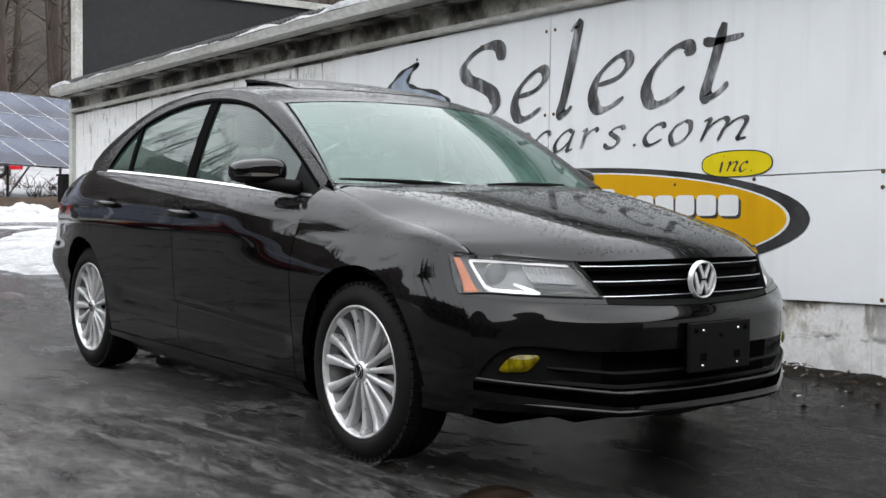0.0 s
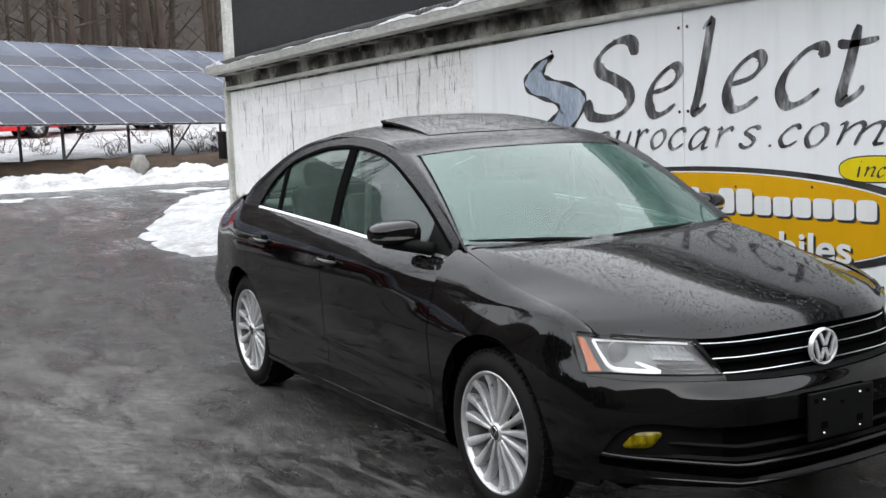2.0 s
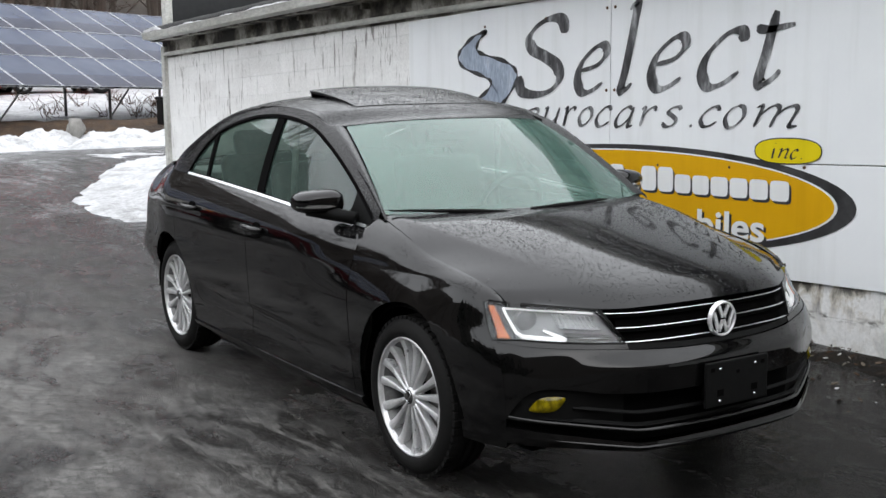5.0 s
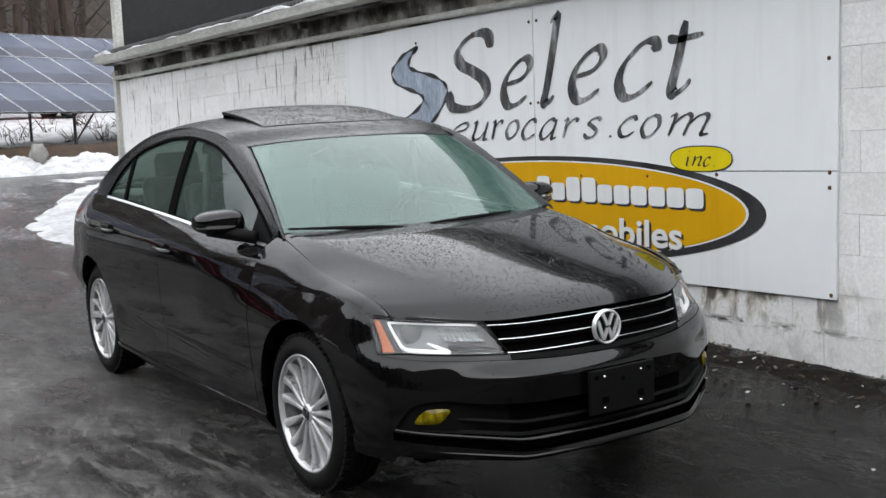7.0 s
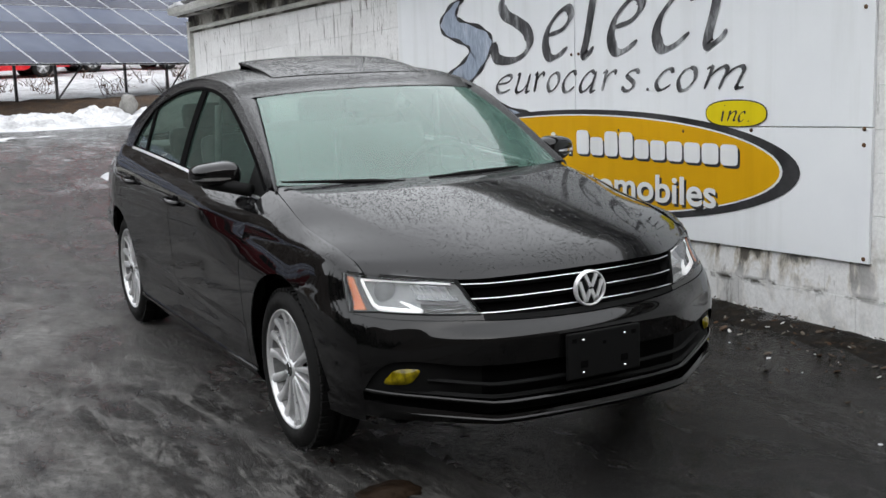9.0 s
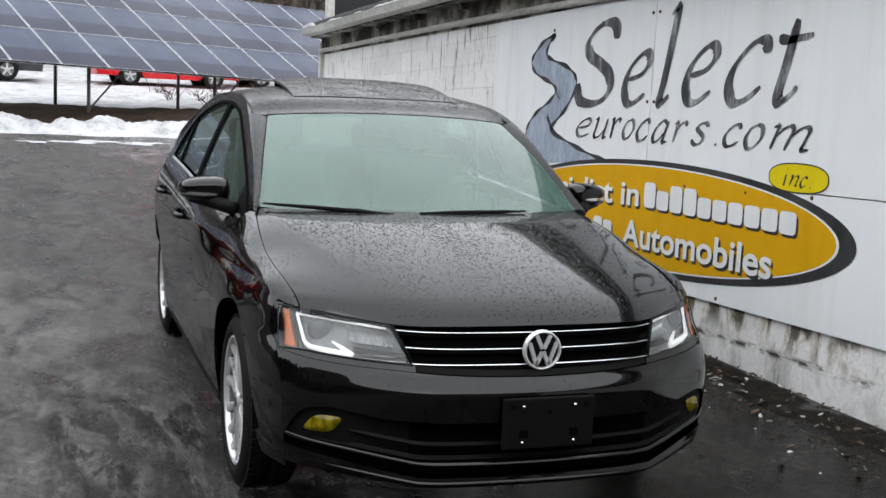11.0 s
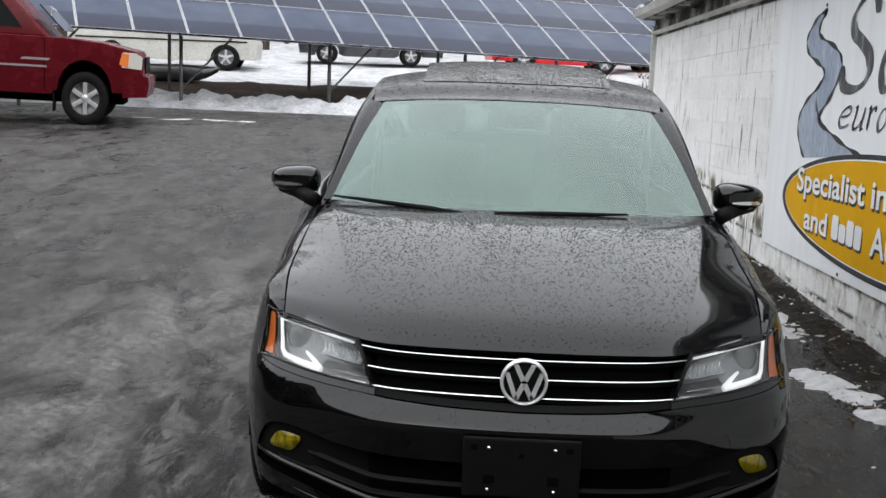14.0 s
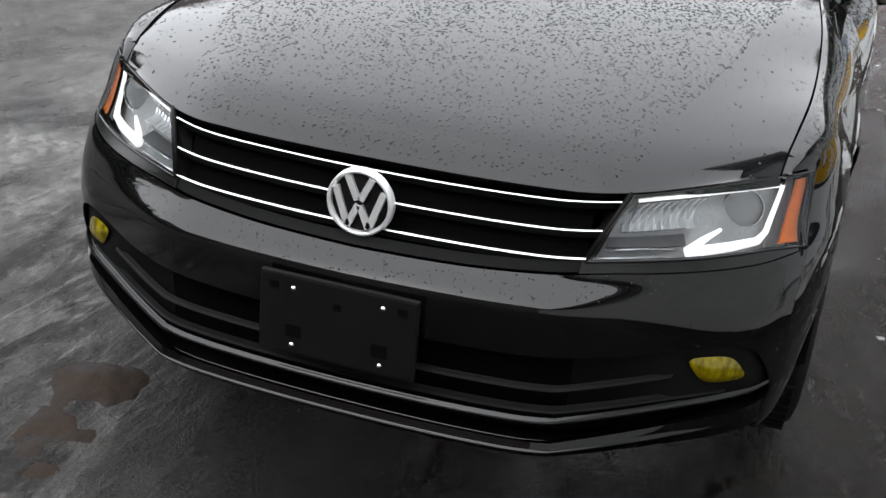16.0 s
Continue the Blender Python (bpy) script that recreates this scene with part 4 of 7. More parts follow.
def words(text, along, up, height, width, depth, tilt=0.0):
    """White bold words with a dark offset shadow, each letter by itself, squeezed to the given width."""
    _, lo, hi = font_mesh(text, 0.0)
    for mat, da, dz, dd, off in ((sign_solid, 0.018, -0.016, 0.0, 0.020), (sign_white, 0.0, 0.0, 0.001, 0.020)):
        for k, ch in enumerate(text):
            if ch == " ":
                continue
            end = font_mesh(text[:k + 1], 0.0)[2]
            me, c0, c1_ = font_mesh(ch, off)
            for v in me.vertices:
                px = (v.co.x - c1_ + end - lo) / (hi - lo) * width
                v.co = (WX - PT - depth - dd, -(along + da + px), up + dz + v.co.y / 0.72 * height + tilt * px)
            me.materials.clear()
            put("letter", me, mat, sign, smooth=False)


def name_bars(along, up, height, width, shape, depth, tilt=0.0):
    """A name left as plain blocks: one rounded block a letter; shape gives each block's rise."""
    n = len(shape)
    step = width / n
    for mat, da, dz, dd in ((sign_solid, 0.016, -0.014, 0.0), (sign_white, 0.0, 0.0, 0.001)):
        for k, top in enumerate(shape):
            a0 = along + k * step
            base = up + tilt * (a0 - along)
            pts = ellipse(a0 + step / 2 + da, base + dz + height * top / 2, step * 0.455, height * top / 2, 20, 0.02, 5)
            flat("name_block", pts, mat, depth + dd)


words("Specialist in", -2.47, 0.745, 0.15, 1.66, 0.006, 0.046)
name_bars(-0.755, 0.822, 0.155, 1.51, (1.0, 0.74, 1.0, 1.0, 0.74, 0.74, 0.74, 0.74, 0.74, 0.74), 0.006, 0.016)
words("and", -2.24, 0.525, 0.14, 0.47, 0.006, 0.03)
name_bars(-1.68, 0.545, 0.145, 0.55, (1.0, 0.74, 1.0, 0.92), 0.006, 0.02)
words("Automobiles", -0.97, 0.565, 0.16, 1.55, 0.006, 0.026)

# ---- solar array ----
array = thing("solar_array", "tilted ground-mounted solar panels on steel posts", "solar panels")
ORIGIN, ALONG, BACK = Vector((0.737, 19.543, 1.552)), Vector((0.9189, 0.3939, -0.024)), Vector((-0.394, 0.919, 0))
UPV = BACK * math.cos(radians(25)) + Vector((0, 0, math.sin(radians(25))))
NRM = ALONG.cross(UPV)
frame_m = Matrix((ALONG, UPV, NRM)).transposed().to_4x4()
fb = box(bmesh.new(), -0.5, 0.5, 0, 1.65, -0.02, 0.012)
me_cell = bpy.data.meshes.new("cell_glass")
bmesh.ops.recalc_face_normals(fb, faces=fb.faces)
fb.to_mesh(me_cell)
fb.free()
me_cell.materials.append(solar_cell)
bm = bmesh.new()
for d in ((-0.5, -0.482, 0, 1.65), (0.482, 0.5, 0, 1.65), (-0.482, 0.482, 0, 0.009), (-0.482, 0.482, 1.643, 1.65)):
    box(bm, d[0], d[1], d[2], d[3], -0.03, 0.018)
me_frame = bpy.data.meshes.new("panel_frame")
bmesh.ops.recalc_face_normals(bm, faces=bm.faces)
bm.to_mesh(me_frame)
bm.free()
me_frame.materials.append(frame_alu)
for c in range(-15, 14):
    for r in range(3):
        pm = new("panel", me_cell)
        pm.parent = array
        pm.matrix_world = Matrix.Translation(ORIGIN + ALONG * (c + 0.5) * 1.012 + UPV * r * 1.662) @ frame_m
        fr_ = new("panel_frame", me_frame)
        fr_.parent = pm
for c in range(-16, 15, 3):
    for back, z_top in ((0.95, 1.78), (2.6, 2.55)):
        p = ORIGIN + ALONG * c * 1.012 + BACK * back
        bar("post", [(p.x, p.y, ground_z(p.x, p.y) - 0.2), (p.x, p.y, z_top)], 0.038, post_steel, array)
    q = ORIGIN + ALONG * c * 1.012 + BACK * 0.95
    e = ORIGIN + ALONG * (c + 1.2) * 1.012 + BACK * 1.2
    bar("brace", [(q.x, q.y, ground_z(q.x, q.y) + 0.35), (e.x, e.y, 1.86)], 0.022, post_steel, array)
for s_ in (0.3, 2.5, 4.6):
    a_, b_ = ORIGIN + ALONG * -15.2 + UPV * s_ - NRM * 0.09, ORIGIN + ALONG * 14.1 + UPV * s_ - NRM * 0.09
    bar("rail", [a_, b_], 0.045, post_steel, array)


# ---- winter wood behind, and the tree line round the lot ----
def wood(name, places, label, seed, height=(9, 16), thick=(0.07, 0.24), twigs=4):
    rng = random.Random(seed)
    v, f = [], []

    def limb(p, q, r0, r1, sides=5):
        tv, tf = tube([p, lerp(p, q, 0.5) + Vector((rng.uniform(-1, 1), rng.uniform(-1, 1), 0)) * r0 * 0.8, q], [r0, (r0 + r1) / 2, r1], sides, False)
        b = len(v)
        v.extend(tv)
        f.extend([tuple(k + b for k in t) for t in tf])

    for x0, x1, y0, y1, count in places:
        for k in range(count):
            x, y = rng.uniform(x0, x1), rng.uniform(y0, y1)
            rise = 34 * smooth01((y - 46) / 56) if y > 46 else 0.0
            base = Vector((x, y, ground_z(x, y) - 0.6 + rise))
            h, r = rng.uniform(*height), rng.uniform(*thick)
            top = base + Vector((rng.uniform(-0.8, 0.8), rng.uniform(-0.8, 0.8), h))
            limb(base, top, r, r * 0.35, 7)
            for j in range(rng.randint(9, 15)):
                s = rng.uniform(0.08, 0.95)
                p = lerp(base, top, s)
                ang, ln = rng.uniform(0, 6.28), rng.uniform(0.9, 3.2) * (1.1 - s * 0.6)
                q = p + Vector((math.cos(ang) * ln, math.sin(ang) * ln, ln * rng.uniform(0.2, 0.9)))
                limb(p, q, r * 0.30, 0.012, 4)
                for m_ in range(twigs):
                    t = lerp(p, q, rng.uniform(0.3, 1))
                    limb(t, t + Vector((rng.uniform(-0.8, 0.8), rng.uniform(-0.8, 0.8), rng.uniform(0.1, 0.9))), 0.016, 0.006, 3)
    return tagged(raw(name, v, f, bark), label, "trees", kind="stuff")


def hill(name, x0, x1, y0, y1, height, run_):
    """A long smooth wooded rise."""
    v, f = [], []
    nx, ny = 60, 40
    for i in range(nx + 1):
        for j in range(ny + 1):
            x, y = lerp(x0, x1, i / nx), lerp(y0, y1, j / ny)
            d = min(x - x0, x1 - x, y - y0, y1 - y)
            h = height * smooth01(d / run_) * (1 + 0.12 * noise.noise((x * 0.03, y * 0.03, 1.0))) + 0.3 * noise.noise((x * 0.3, y * 0.3, 2.0))
            v.append((x, y, ground_z(x, y) - 0.4 + h))
    for i in range(nx):
        for j in range(ny):
            k = i * (ny + 1) + j
            f.append((k, k + ny + 1, k + ny + 2, k + 1))
    return tagged(raw(name, v, f, leaf_litter), "brown leaf-covered wooded hillside", "hill", kind="structure")


hill("hillside", -140, 160, 46, 190, 34, 56)
# three unseen rises, added to darken what the car's paint reflects
hill("hillside", -140, 140, -170, -15, 28, 30)
hill("hillside", -150, -21, -70, 7, 25, 32)
hill("hillside", -190, -36, -60, 60, 22, 38)
wood("winter_wood", [(-45, 60, 36, 44, 150), (-70, 90, 44, 96, 560)], "bare brown winter trees on the hillside", 4)
wood("bare_trees", [(-44, -34, -20, 30, 16)], "bare winter trees round the lot", 8, twigs=3)


def conifer_line():
    """Dark evergreens: tapered trunks with drooping ragged boughs."""
    rng = random.Random(12)
    v, f = [], []
    spots = [(rng.uniform(-28, -23), -34 + 1.1 * k) for k in range(44)] + [(rng.uniform(46, 56), -44 + 1.8 * k) for k in range(21)]
    for x, y in spots:
        x, y = x + rng.uniform(-1, 1), y + rng.uniform(-1, 1)
        h, base = rng.uniform(8.5, 11), ground_z(x, y)
        tv, tf = tube([(x, y, base - 0.2), (x, y, base + h)], [0.18, 0.03], 6, False)
        b = len(v)
        v.extend(tv)
        f.extend([tuple(k + b for k in t) for t in tf])
        for lay in range(16):
            t = lay / 16
            z, r = base + 0.6 + (h - 0.6) * t, (1 - t) * h * 0.26 + 0.2
            for k in range(11):
                a, rr = rng.uniform(0, 6.28), r * rng.uniform(0.6, 1.15)
                wd = rr * rng.uniform(0.16, 0.30)
                c, s = math.cos(a), math.sin(a)
                b = len(v)
                v += [(x, y, z + 0.25), (x + c * rr * 0.6 - s * wd, y + s * rr * 0.6 + c * wd, z - 0.05 * rr), (x + c * rr, y + s * rr, z - rr * rng.uniform(0.15, 0.4)), (x + c * rr * 0.6 + s * wd, y + s * rr * 0.6 - c * wd, z - 0.08 * rr)]
                f.append((b, b + 1, b + 2, b + 3))
    return tagged(raw("evergreen_trees", v, f, needles, smooth=False), "dark evergreen trees lining the far side of the lot", "trees", kind="stuff")


def brush_clumps():
    """Low bare shrubs standing in the snow behind the verge."""
    rng = random.Random(77)
    v, f = [], []
    for k in range(44):
        x, y = rng.uniform(1.5, 13), rng.uniform(23.0, 31.0)
        z0 = ground_z(x, y) + 0.15
        for j in range(rng.randint(7, 14)):
            a, ln = rng.uniform(0, 6.28), rng.uniform(0.25, 0.75)
            q = Vector((x, y, z0)) + Vector((math.cos(a) * ln * 0.55, math.sin(a) * ln * 0.55, ln * rng.uniform(0.5, 0.95)))
            p = Vector((x + rng.uniform(-0.2, 0.2), y + rng.uniform(-0.2, 0.2), z0))
            tv, tf = tube([p, lerp(p, q, 0.5) + Vector((rng.uniform(-0.1, 0.1), 0, 0.06)), q], [0.012, 0.009, 0.005], 3, False)
            b = len(v)
            v.extend(tv)
            f.extend([tuple(i + b for i in t) for t in tf])
    return tagged(raw("brush", v, f, dead_twig), "bare reddish-brown brush standing in the snow", "shrubs", kind="stuff")


dead_twig = textured("dead_brown_twig", 4.0, [(0.3, (0.05, 0.024, 0.014)), (0.7, (0.11, 0.06, 0.036))], (0.85, 1.0), 0.3, 0.01)
brush_clumps()
needles = textured("evergreen_needles", 2.0, [(0.3, (0.012, 0.022, 0.012)), (0.7, (0.035, 0.055, 0.028))], (0.8, 1.0), 0.5, 0.03)
conifer_line()

# ---- the black sedan; front towards -y ----
car = thing("car", "black four-door sedan, rain-beaded, parked beside a whitewashed wall", "car")
AX, AXR, HUB, ARCH, RISE = 1.318, 1.285, 0.319, 0.350, 0.374   # front axle ahead of the middle, rear axle behind it
NOSE_MID = curve((0.14, -2.08), (0.20, -2.14), (0.25, -2.175), (0.34, -2.19), (0.44, -2.196), (0.52, -2.199), (0.545, -2.198), (0.556, -2.192), (0.568, -2.181), (0.590, -2.158), (0.615, -2.145), (0.635, -2.135), (0.69, -2.112), (0.735, -2.092), (0.78, -2.06))
NOSE = curve((0.14, -2.08), (0.20, -2.14), (0.25, -2.175), (0.34, -2.19), (0.44, -2.192), (0.52, -2.188), (0.56, -2.183), (0.60, -2.175), (0.625, -2.156), (0.66, -2.127), (0.69, -2.112), (0.735, -2.092), (0.78, -2.06))
TAIL = curve((0.15, 2.28), (0.25, 2.38), (0.45, 2.42), (0.60, 2.41), (0.66, 2.37), (0.80, 2.36), (0.98, 2.35), (1.06, 2.33))
BELT = curve((-1.05, 0.918), (-0.86, 0.93), (-0.4, 0.962), (0.1, 0.992), (0.8, 1.026), (1.2, 1.04), (1.5, 1.045), (1.8, 1.037), (2.1, 1.012), (2.3, 0.985))
LOWER = curve((0.12, 0.085), (0.17, 0.064), (0.22, 0.047), (0.28, 0.034), (0.35, 0.024), (0.40, 0.019), (0.52, 0.010), (0.64, 0.004), (0.72, 0.0015), (0.772, 0.0), (0.81, 0.004), (0.845, 0.009))


SWEEP = curve((0.20, 0.36), (0.40, 0.36), (0.52, 0.37), (0.63, 0.46), (0.77, 0.54))   # how far the nose corner is cut back at a height


def bow(x, z=0.66):
    h = x - 0.38
    return 0.2 * x * x + SWEEP(z) * 0.5 * (h + math.sqrt(h * h + 0.0036) - 0.0047) + 6.0 * x**20


def unbow(t, z):
    lo, hi = 0.0, 0.86
    for _ in range(24):
        x = (lo + hi) / 2
        lo, hi = (x, hi) if bow(x, z) < t else (lo, x)
    return (lo + hi) / 2


def tuck(y, z):
    rear = smooth01((y - 1.25) / 0.5) * (0.034 + 0.085 * smooth01((0.56 - z) / 0.24)) if y > 1.25 else 0.0
    if z <= 0.845:
        d = 0.452 + 0.033 * y - z
        step = 0.013 * min(1.0, d / 0.014) * (1 - smooth01((d - 0.03) / 0.10)) * smooth01((y + 0.93) / 0.12) * smooth01((0.86 - y) / 0.1) if d > 0 else 0.0
        return LOWER(z) + rear + step
    b = BELT(y)
    k = (z - 0.845) / max(b - 0.845, 0.03)
    return rear + 0.009 + (0.072 + 0.062 * smooth01((-0.2 - y) / 0.75) + 0.085 * smooth01((y - 1.3) / 0.5)) * (0.55 * k**1.3 + 0.45 * k**2.6)


def half_width(y, z):
    j, m = bow(0.86, z), 1 / (0.344 + SWEEP(z) + 120 * 0.86**19)
    t = min(y - NOSE(z), (TAIL(z) - y) * 1.05)
    run_ = 0.058 / m
    if t < j:
        x = unbow(t, z)
    elif t < j + run_:
        s = t - j
        x = 0.86 + m * s - m * s * s / (2 * run_)
    else:
        x = 0.889
    fore = smooth01((-0.36 - y) / 0.74) * (0.010 + 0.056 * smooth01((z - 0.63) / 0.25)) * smooth01((y + 1.76) / 0.38)
    fore *= 1 - 0.9 * smooth01((z - 0.85) / 0.08)
    return x - (tuck(y, z) + fore) * (x / 0.889) ** 2


def flank(y, z):
    return Vector((half_width(y, z), y, z))


def front(s, z):
    """The nose surface at a distance s to the side of the middle."""
    x = abs(s)
    return Vector((math.copysign(x - tuck(-1.8, z) * (x / 0.889) ** 2, s), lerp(NOSE_MID(z), NOSE(z), smooth01((x - 0.40) / 0.25)) + bow(x, z), z))


def arch_z(y, centre, low):
    d = abs(y - centre)
    return HUB + RISE * math.sqrt(1 - (d / ARCH) ** 2) if d < ARCH - 0.001 else low


def arch_ys(centre, a, b):
    """Stations that crowd where the arch runs steep."""
    ys = {a, b}
    for k in range(37):
        ys.add(centre - (ARCH - 0.0012) * math.cos(math.pi * k / 36))
    for y in (centre - ARCH, centre + ARCH):
        ys |= {y - 0.0005, y + 0.0005}
    for y in span(a, b, 24):
        ys.add(y)
    return sorted(y for y in ys if a <= y <= b)


SILL = 0.20
LAMP_LO = curve((0.0, 0.588), (0.20, 0.591), (0.34, 0.597), (0.45, 0.602), (0.55, 0.605), (0.70, 0.613), (0.775, 0.622), (0.83, 0.617), (0.9, 0.61))
LAMP_HI = curve((0.0, 0.737), (0.30, 0.735), (0.465, 0.733), (0.62, 0.746), (0.70, 0.752), (0.765, 0.757))
INTAKE_HI = curve((0.0, 0.455), (0.50, 0.458), (0.60, 0.470), (0.68, 0.474), (0.735, 0.455), (0.768, 0.405), (0.785, 0.36))
INTAKE_LO = curve((0.0, 0.305), (0.40, 0.310), (0.50, 0.322), (0.62, 0.338), (0.70, 0.350), (0.785, 0.356))

# front bumper: upper skin, lower lip, side cheeks
S_IN = 0.785
bumper = sheet("front_bumper", lambda u, v: front(u, lerp(INTAKE_HI(abs(u)), LAMP_LO(abs(u)), v)), span(-S_IN, S_IN, 80), span(0, 1, 36), paint, car, "black painted bumper beaded with rain")


def cheek(u, v):
    z = lerp(0.245, lerp(0.628, 0.612, u), v)
    y_end = -AX - ARCH * math.sqrt(max(1 - ((z - HUB) / RISE) ** 2, 0))
    y0 = NOSE(z) + bow(S_IN, z)
    return flank(lerp(y0 + 0.001, y_end, u), z)


for mir in (False, True):
    sheet("bumper_cheek", cheek, span(0, 1, 16), span(0, 1, 24), paint, car, lip=0.03, mirror=mir)
LIP_HI = lines((0.0, 0.276), (0.41, 0.280), (0.80, 0.332))
LIP_LO = lines((0.0, 0.243), (0.41, 0.247), (0.80, 0.272))
LIP_OUT = lines((0.0, 0.0), (0.14, 0.004), (0.28, 0.010), (0.41, 0.018), (0.62, 0.0), (0.80, 0.0))


def lip_skin(u, v):
    z = lerp(LIP_HI(abs(u)), LIP_LO(abs(u)), v)
    p = front(u, z)
    d = lines((0.0, 0.0), (0.42, -0.009), (0.47, -0.012), (0.53, -0.013), (1.0, -0.002))(v) * (1 - smooth01((abs(u) - 0.58) / 0.22))
    return p + Vector((0, d - LIP_OUT(abs(u)), 0))


lip_us = span(-0.80, -0.412, 18) + span(-0.408, 0.408, 40) + span(0.412, 0.80, 18)
sheet("bumper_lip", lip_skin, lip_us, [0, 0.1, 0.2, 0.3, 0.42, 0.445, 0.47, 0.50, 0.53, 0.65, 0.8, 1.0], paint, car, lip=0.03)
sheet("bumper_underside", lambda u, v: front(u, LIP_LO(abs(u)) - lerp(0.002, 0.03, v)) + Vector((0, 0.004 + 0.20 * v, 0)), span(-0.78, 0.78, 40), span(0, 1, 4), plastic, car, lip=0)

# lower grille: a recessed back, two slats and the fog lamp pockets
sheet("intake_back", lambda u, v: front(u, lerp(0.27, INTAKE_HI(abs(u)) + 0.01, v)) + Vector((0, 0.055, 0)), span(-0.775, 0.775, 40), span(0, 1, 6), matte, car, lip=0)
for mir in (False, True):
    sheet("fog_surround", lambda u, v: front(lerp(0.42, 0.772, u), lerp(INTAKE_LO(lerp(0.42, 0.772, u)) + 0.004, INTAKE_HI(lerp(0.42, 0.772, u)) - 0.004, v)) + Vector((0, 0.054 - 0.034 * smooth01(u * 1.6), 0)), span(0, 1, 16), span(0, 1, 8), plastic, car, lip=0.02, mirror=mir)


def slat(name, zc, thick, s_max, out, mat):
    return sheet(name, lambda u, v: front(u, zc(abs(u)) + thick * (v - 0.5)) + Vector((0, out - 0.8 * LIP_OUT(abs(u)) - 0.006 * math.sin(math.pi * v), 0)), span(-s_max, -0.412, 18) + span(-0.408, 0.408, 30) + span(0.412, s_max, 18), span(0, 1, 4), mat, car, lip=0.014)


slat("grille_slat", lines((0, 0.380), (0.41, 0.384), (0.62, 0.406)), 0.010, 0.60, 0.022, plastic)
slat("grille_slat", lines((0, 0.318), (0.41, 0.322), (0.79, 0.366)), 0.014, 0.785, 0.006, satin_black)
slat("grille_slat", lines((0, 0.334), (0.41, 0.338), (0.70, 0.366)), 0.006, 0.70, 0.020, plastic)

# upper grille
grille = new("grille")
grille.parent = car
grille["label"] = "black grille with three chrome bars"
sheet("mesh_back", lambda u, v: front(u, lerp(0.585, 0.745, v)) + Vector((0, 0.04, 0)), span(-0.405, 0.405, 24), span(0, 1, 4), matte, grille, lip=0)
for zc, smax in ((0.719, 0.458), (0.671, 0.438), (0.625, 0.414)):
    sheet("chrome_bar", lambda u, v: front(u, zc + 0.0035 * (v - 0.5)) + Vector((0, 0.004 - 0.003 * math.sin(math.pi * v), 0)), span(-smax, smax, 40), span(0, 1, 3), chrome, grille, "thin chrome bar", lip=0.002)
    sheet("black_slat", lambda u, v: front(u, zc - 0.010 + 0.010 * (v - 0.5)) + Vector((0, 0.016, 0)), span(-smax + 0.012, smax - 0.012, 30), span(0, 1, 2), matte, grille, lip=0.02)
sheet("lower_lip", lambda u, v: front(u, lerp(LAMP_LO(abs(u)) + 0.002, LAMP_LO(abs(u)) + 0.020, v)) + Vector((0, 0.008, 0)), span(-0.44, 0.44, 30), span(0, 1, 2), plastic, grille, lip=0.02)
for mir in (False, True):
    sheet("grille_end", lambda u, v: front(lerp(lerp(0.395, 0.44, v), lerp(0.418, 0.468, v), u), lerp(0.60, 0.745, v)) + Vector((0, 0.05 - 0.042 * u, 0)), span(0, 1, 4), span(0, 1, 6), plastic, grille, lip=0, mirror=mir)
for sg in (1, -1):
    bar("grille_edge", [front(sg * 0.462, 0.735), front(sg * 0.415, 0.632)], 0.005, plastic, grille)

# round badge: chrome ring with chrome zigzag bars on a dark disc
badge = new("badge")
badge.parent = car
badge["label"] = "round chrome badge"
BC = Vector((0.0, -2.142, 0.669))
v, f = lathe([(0.004, 0.0545), (-0.004, 0.056), (-0.007, 0.0595), (-0.004, 0.063), (0.012, 0.0645)], 56)
raw("ring", [(BC.x + b, BC.y + a, BC.z + c) for a, b, c in v], f, badge_silver, badge)
v, f = lathe([(0.0, 0.0), (0.001, 0.04), (0.004, 0.055)], 40)
raw("disc", [(BC.x + b, BC.y + a, BC.z + c) for a, b, c in v], f, plastic, badge)


def strip(p, q, w):
    bm = bmesh.new()
    p, q = Vector(p), Vector(q)
    d = (q - p).normalized()
    n = Vector((-d.y, d.x)) * w / 2
    box_pts = [p + n, p - n, q - n, q + n]
    lo = [bm.verts.new((BC.x + a.x, BC.y + 0.002, BC.z + a.y)) for a in box_pts]
    hi = [bm.verts.new((BC.x + a.x * 0.985, BC.y - 0.006, BC.z + a.y * 0.985)) for a in box_pts]
    bm.faces.new(hi)
    for k in range(4):
        bm.faces.new((lo[k], lo[(k + 1) % 4], hi[(k + 1) % 4], hi[k]))
    return bm


for p, q in (((-0.024, 0.050), (-0.003, 0.006)), ((0.024, 0.050), (0.003, 0.006)), ((-0.047, 0.026), (-0.021, -0.046)), ((0.047, 0.026), (0.021, -0.046)), ((-0.021, -0.046), (-0.002, -0.004)), ((0.021, -0.046), (0.002, -0.004))):
    part("badge_bar", strip(p, q, 0.0125), badge_silver, badge)

# licence plate bracket
pb = new("plate_bracket")
pb.parent = car
pb["label"] = "empty black plastic plate bracket"
boxed("plate", (-0.155, 0.155, -2.222, -2.208, 0.375, 0.538), plastic, pb, bevel=0.006)
boxed("standoff", (-0.12, 0.12, -2.209, -2.165, 0.40, 0.52), plastic, pb)
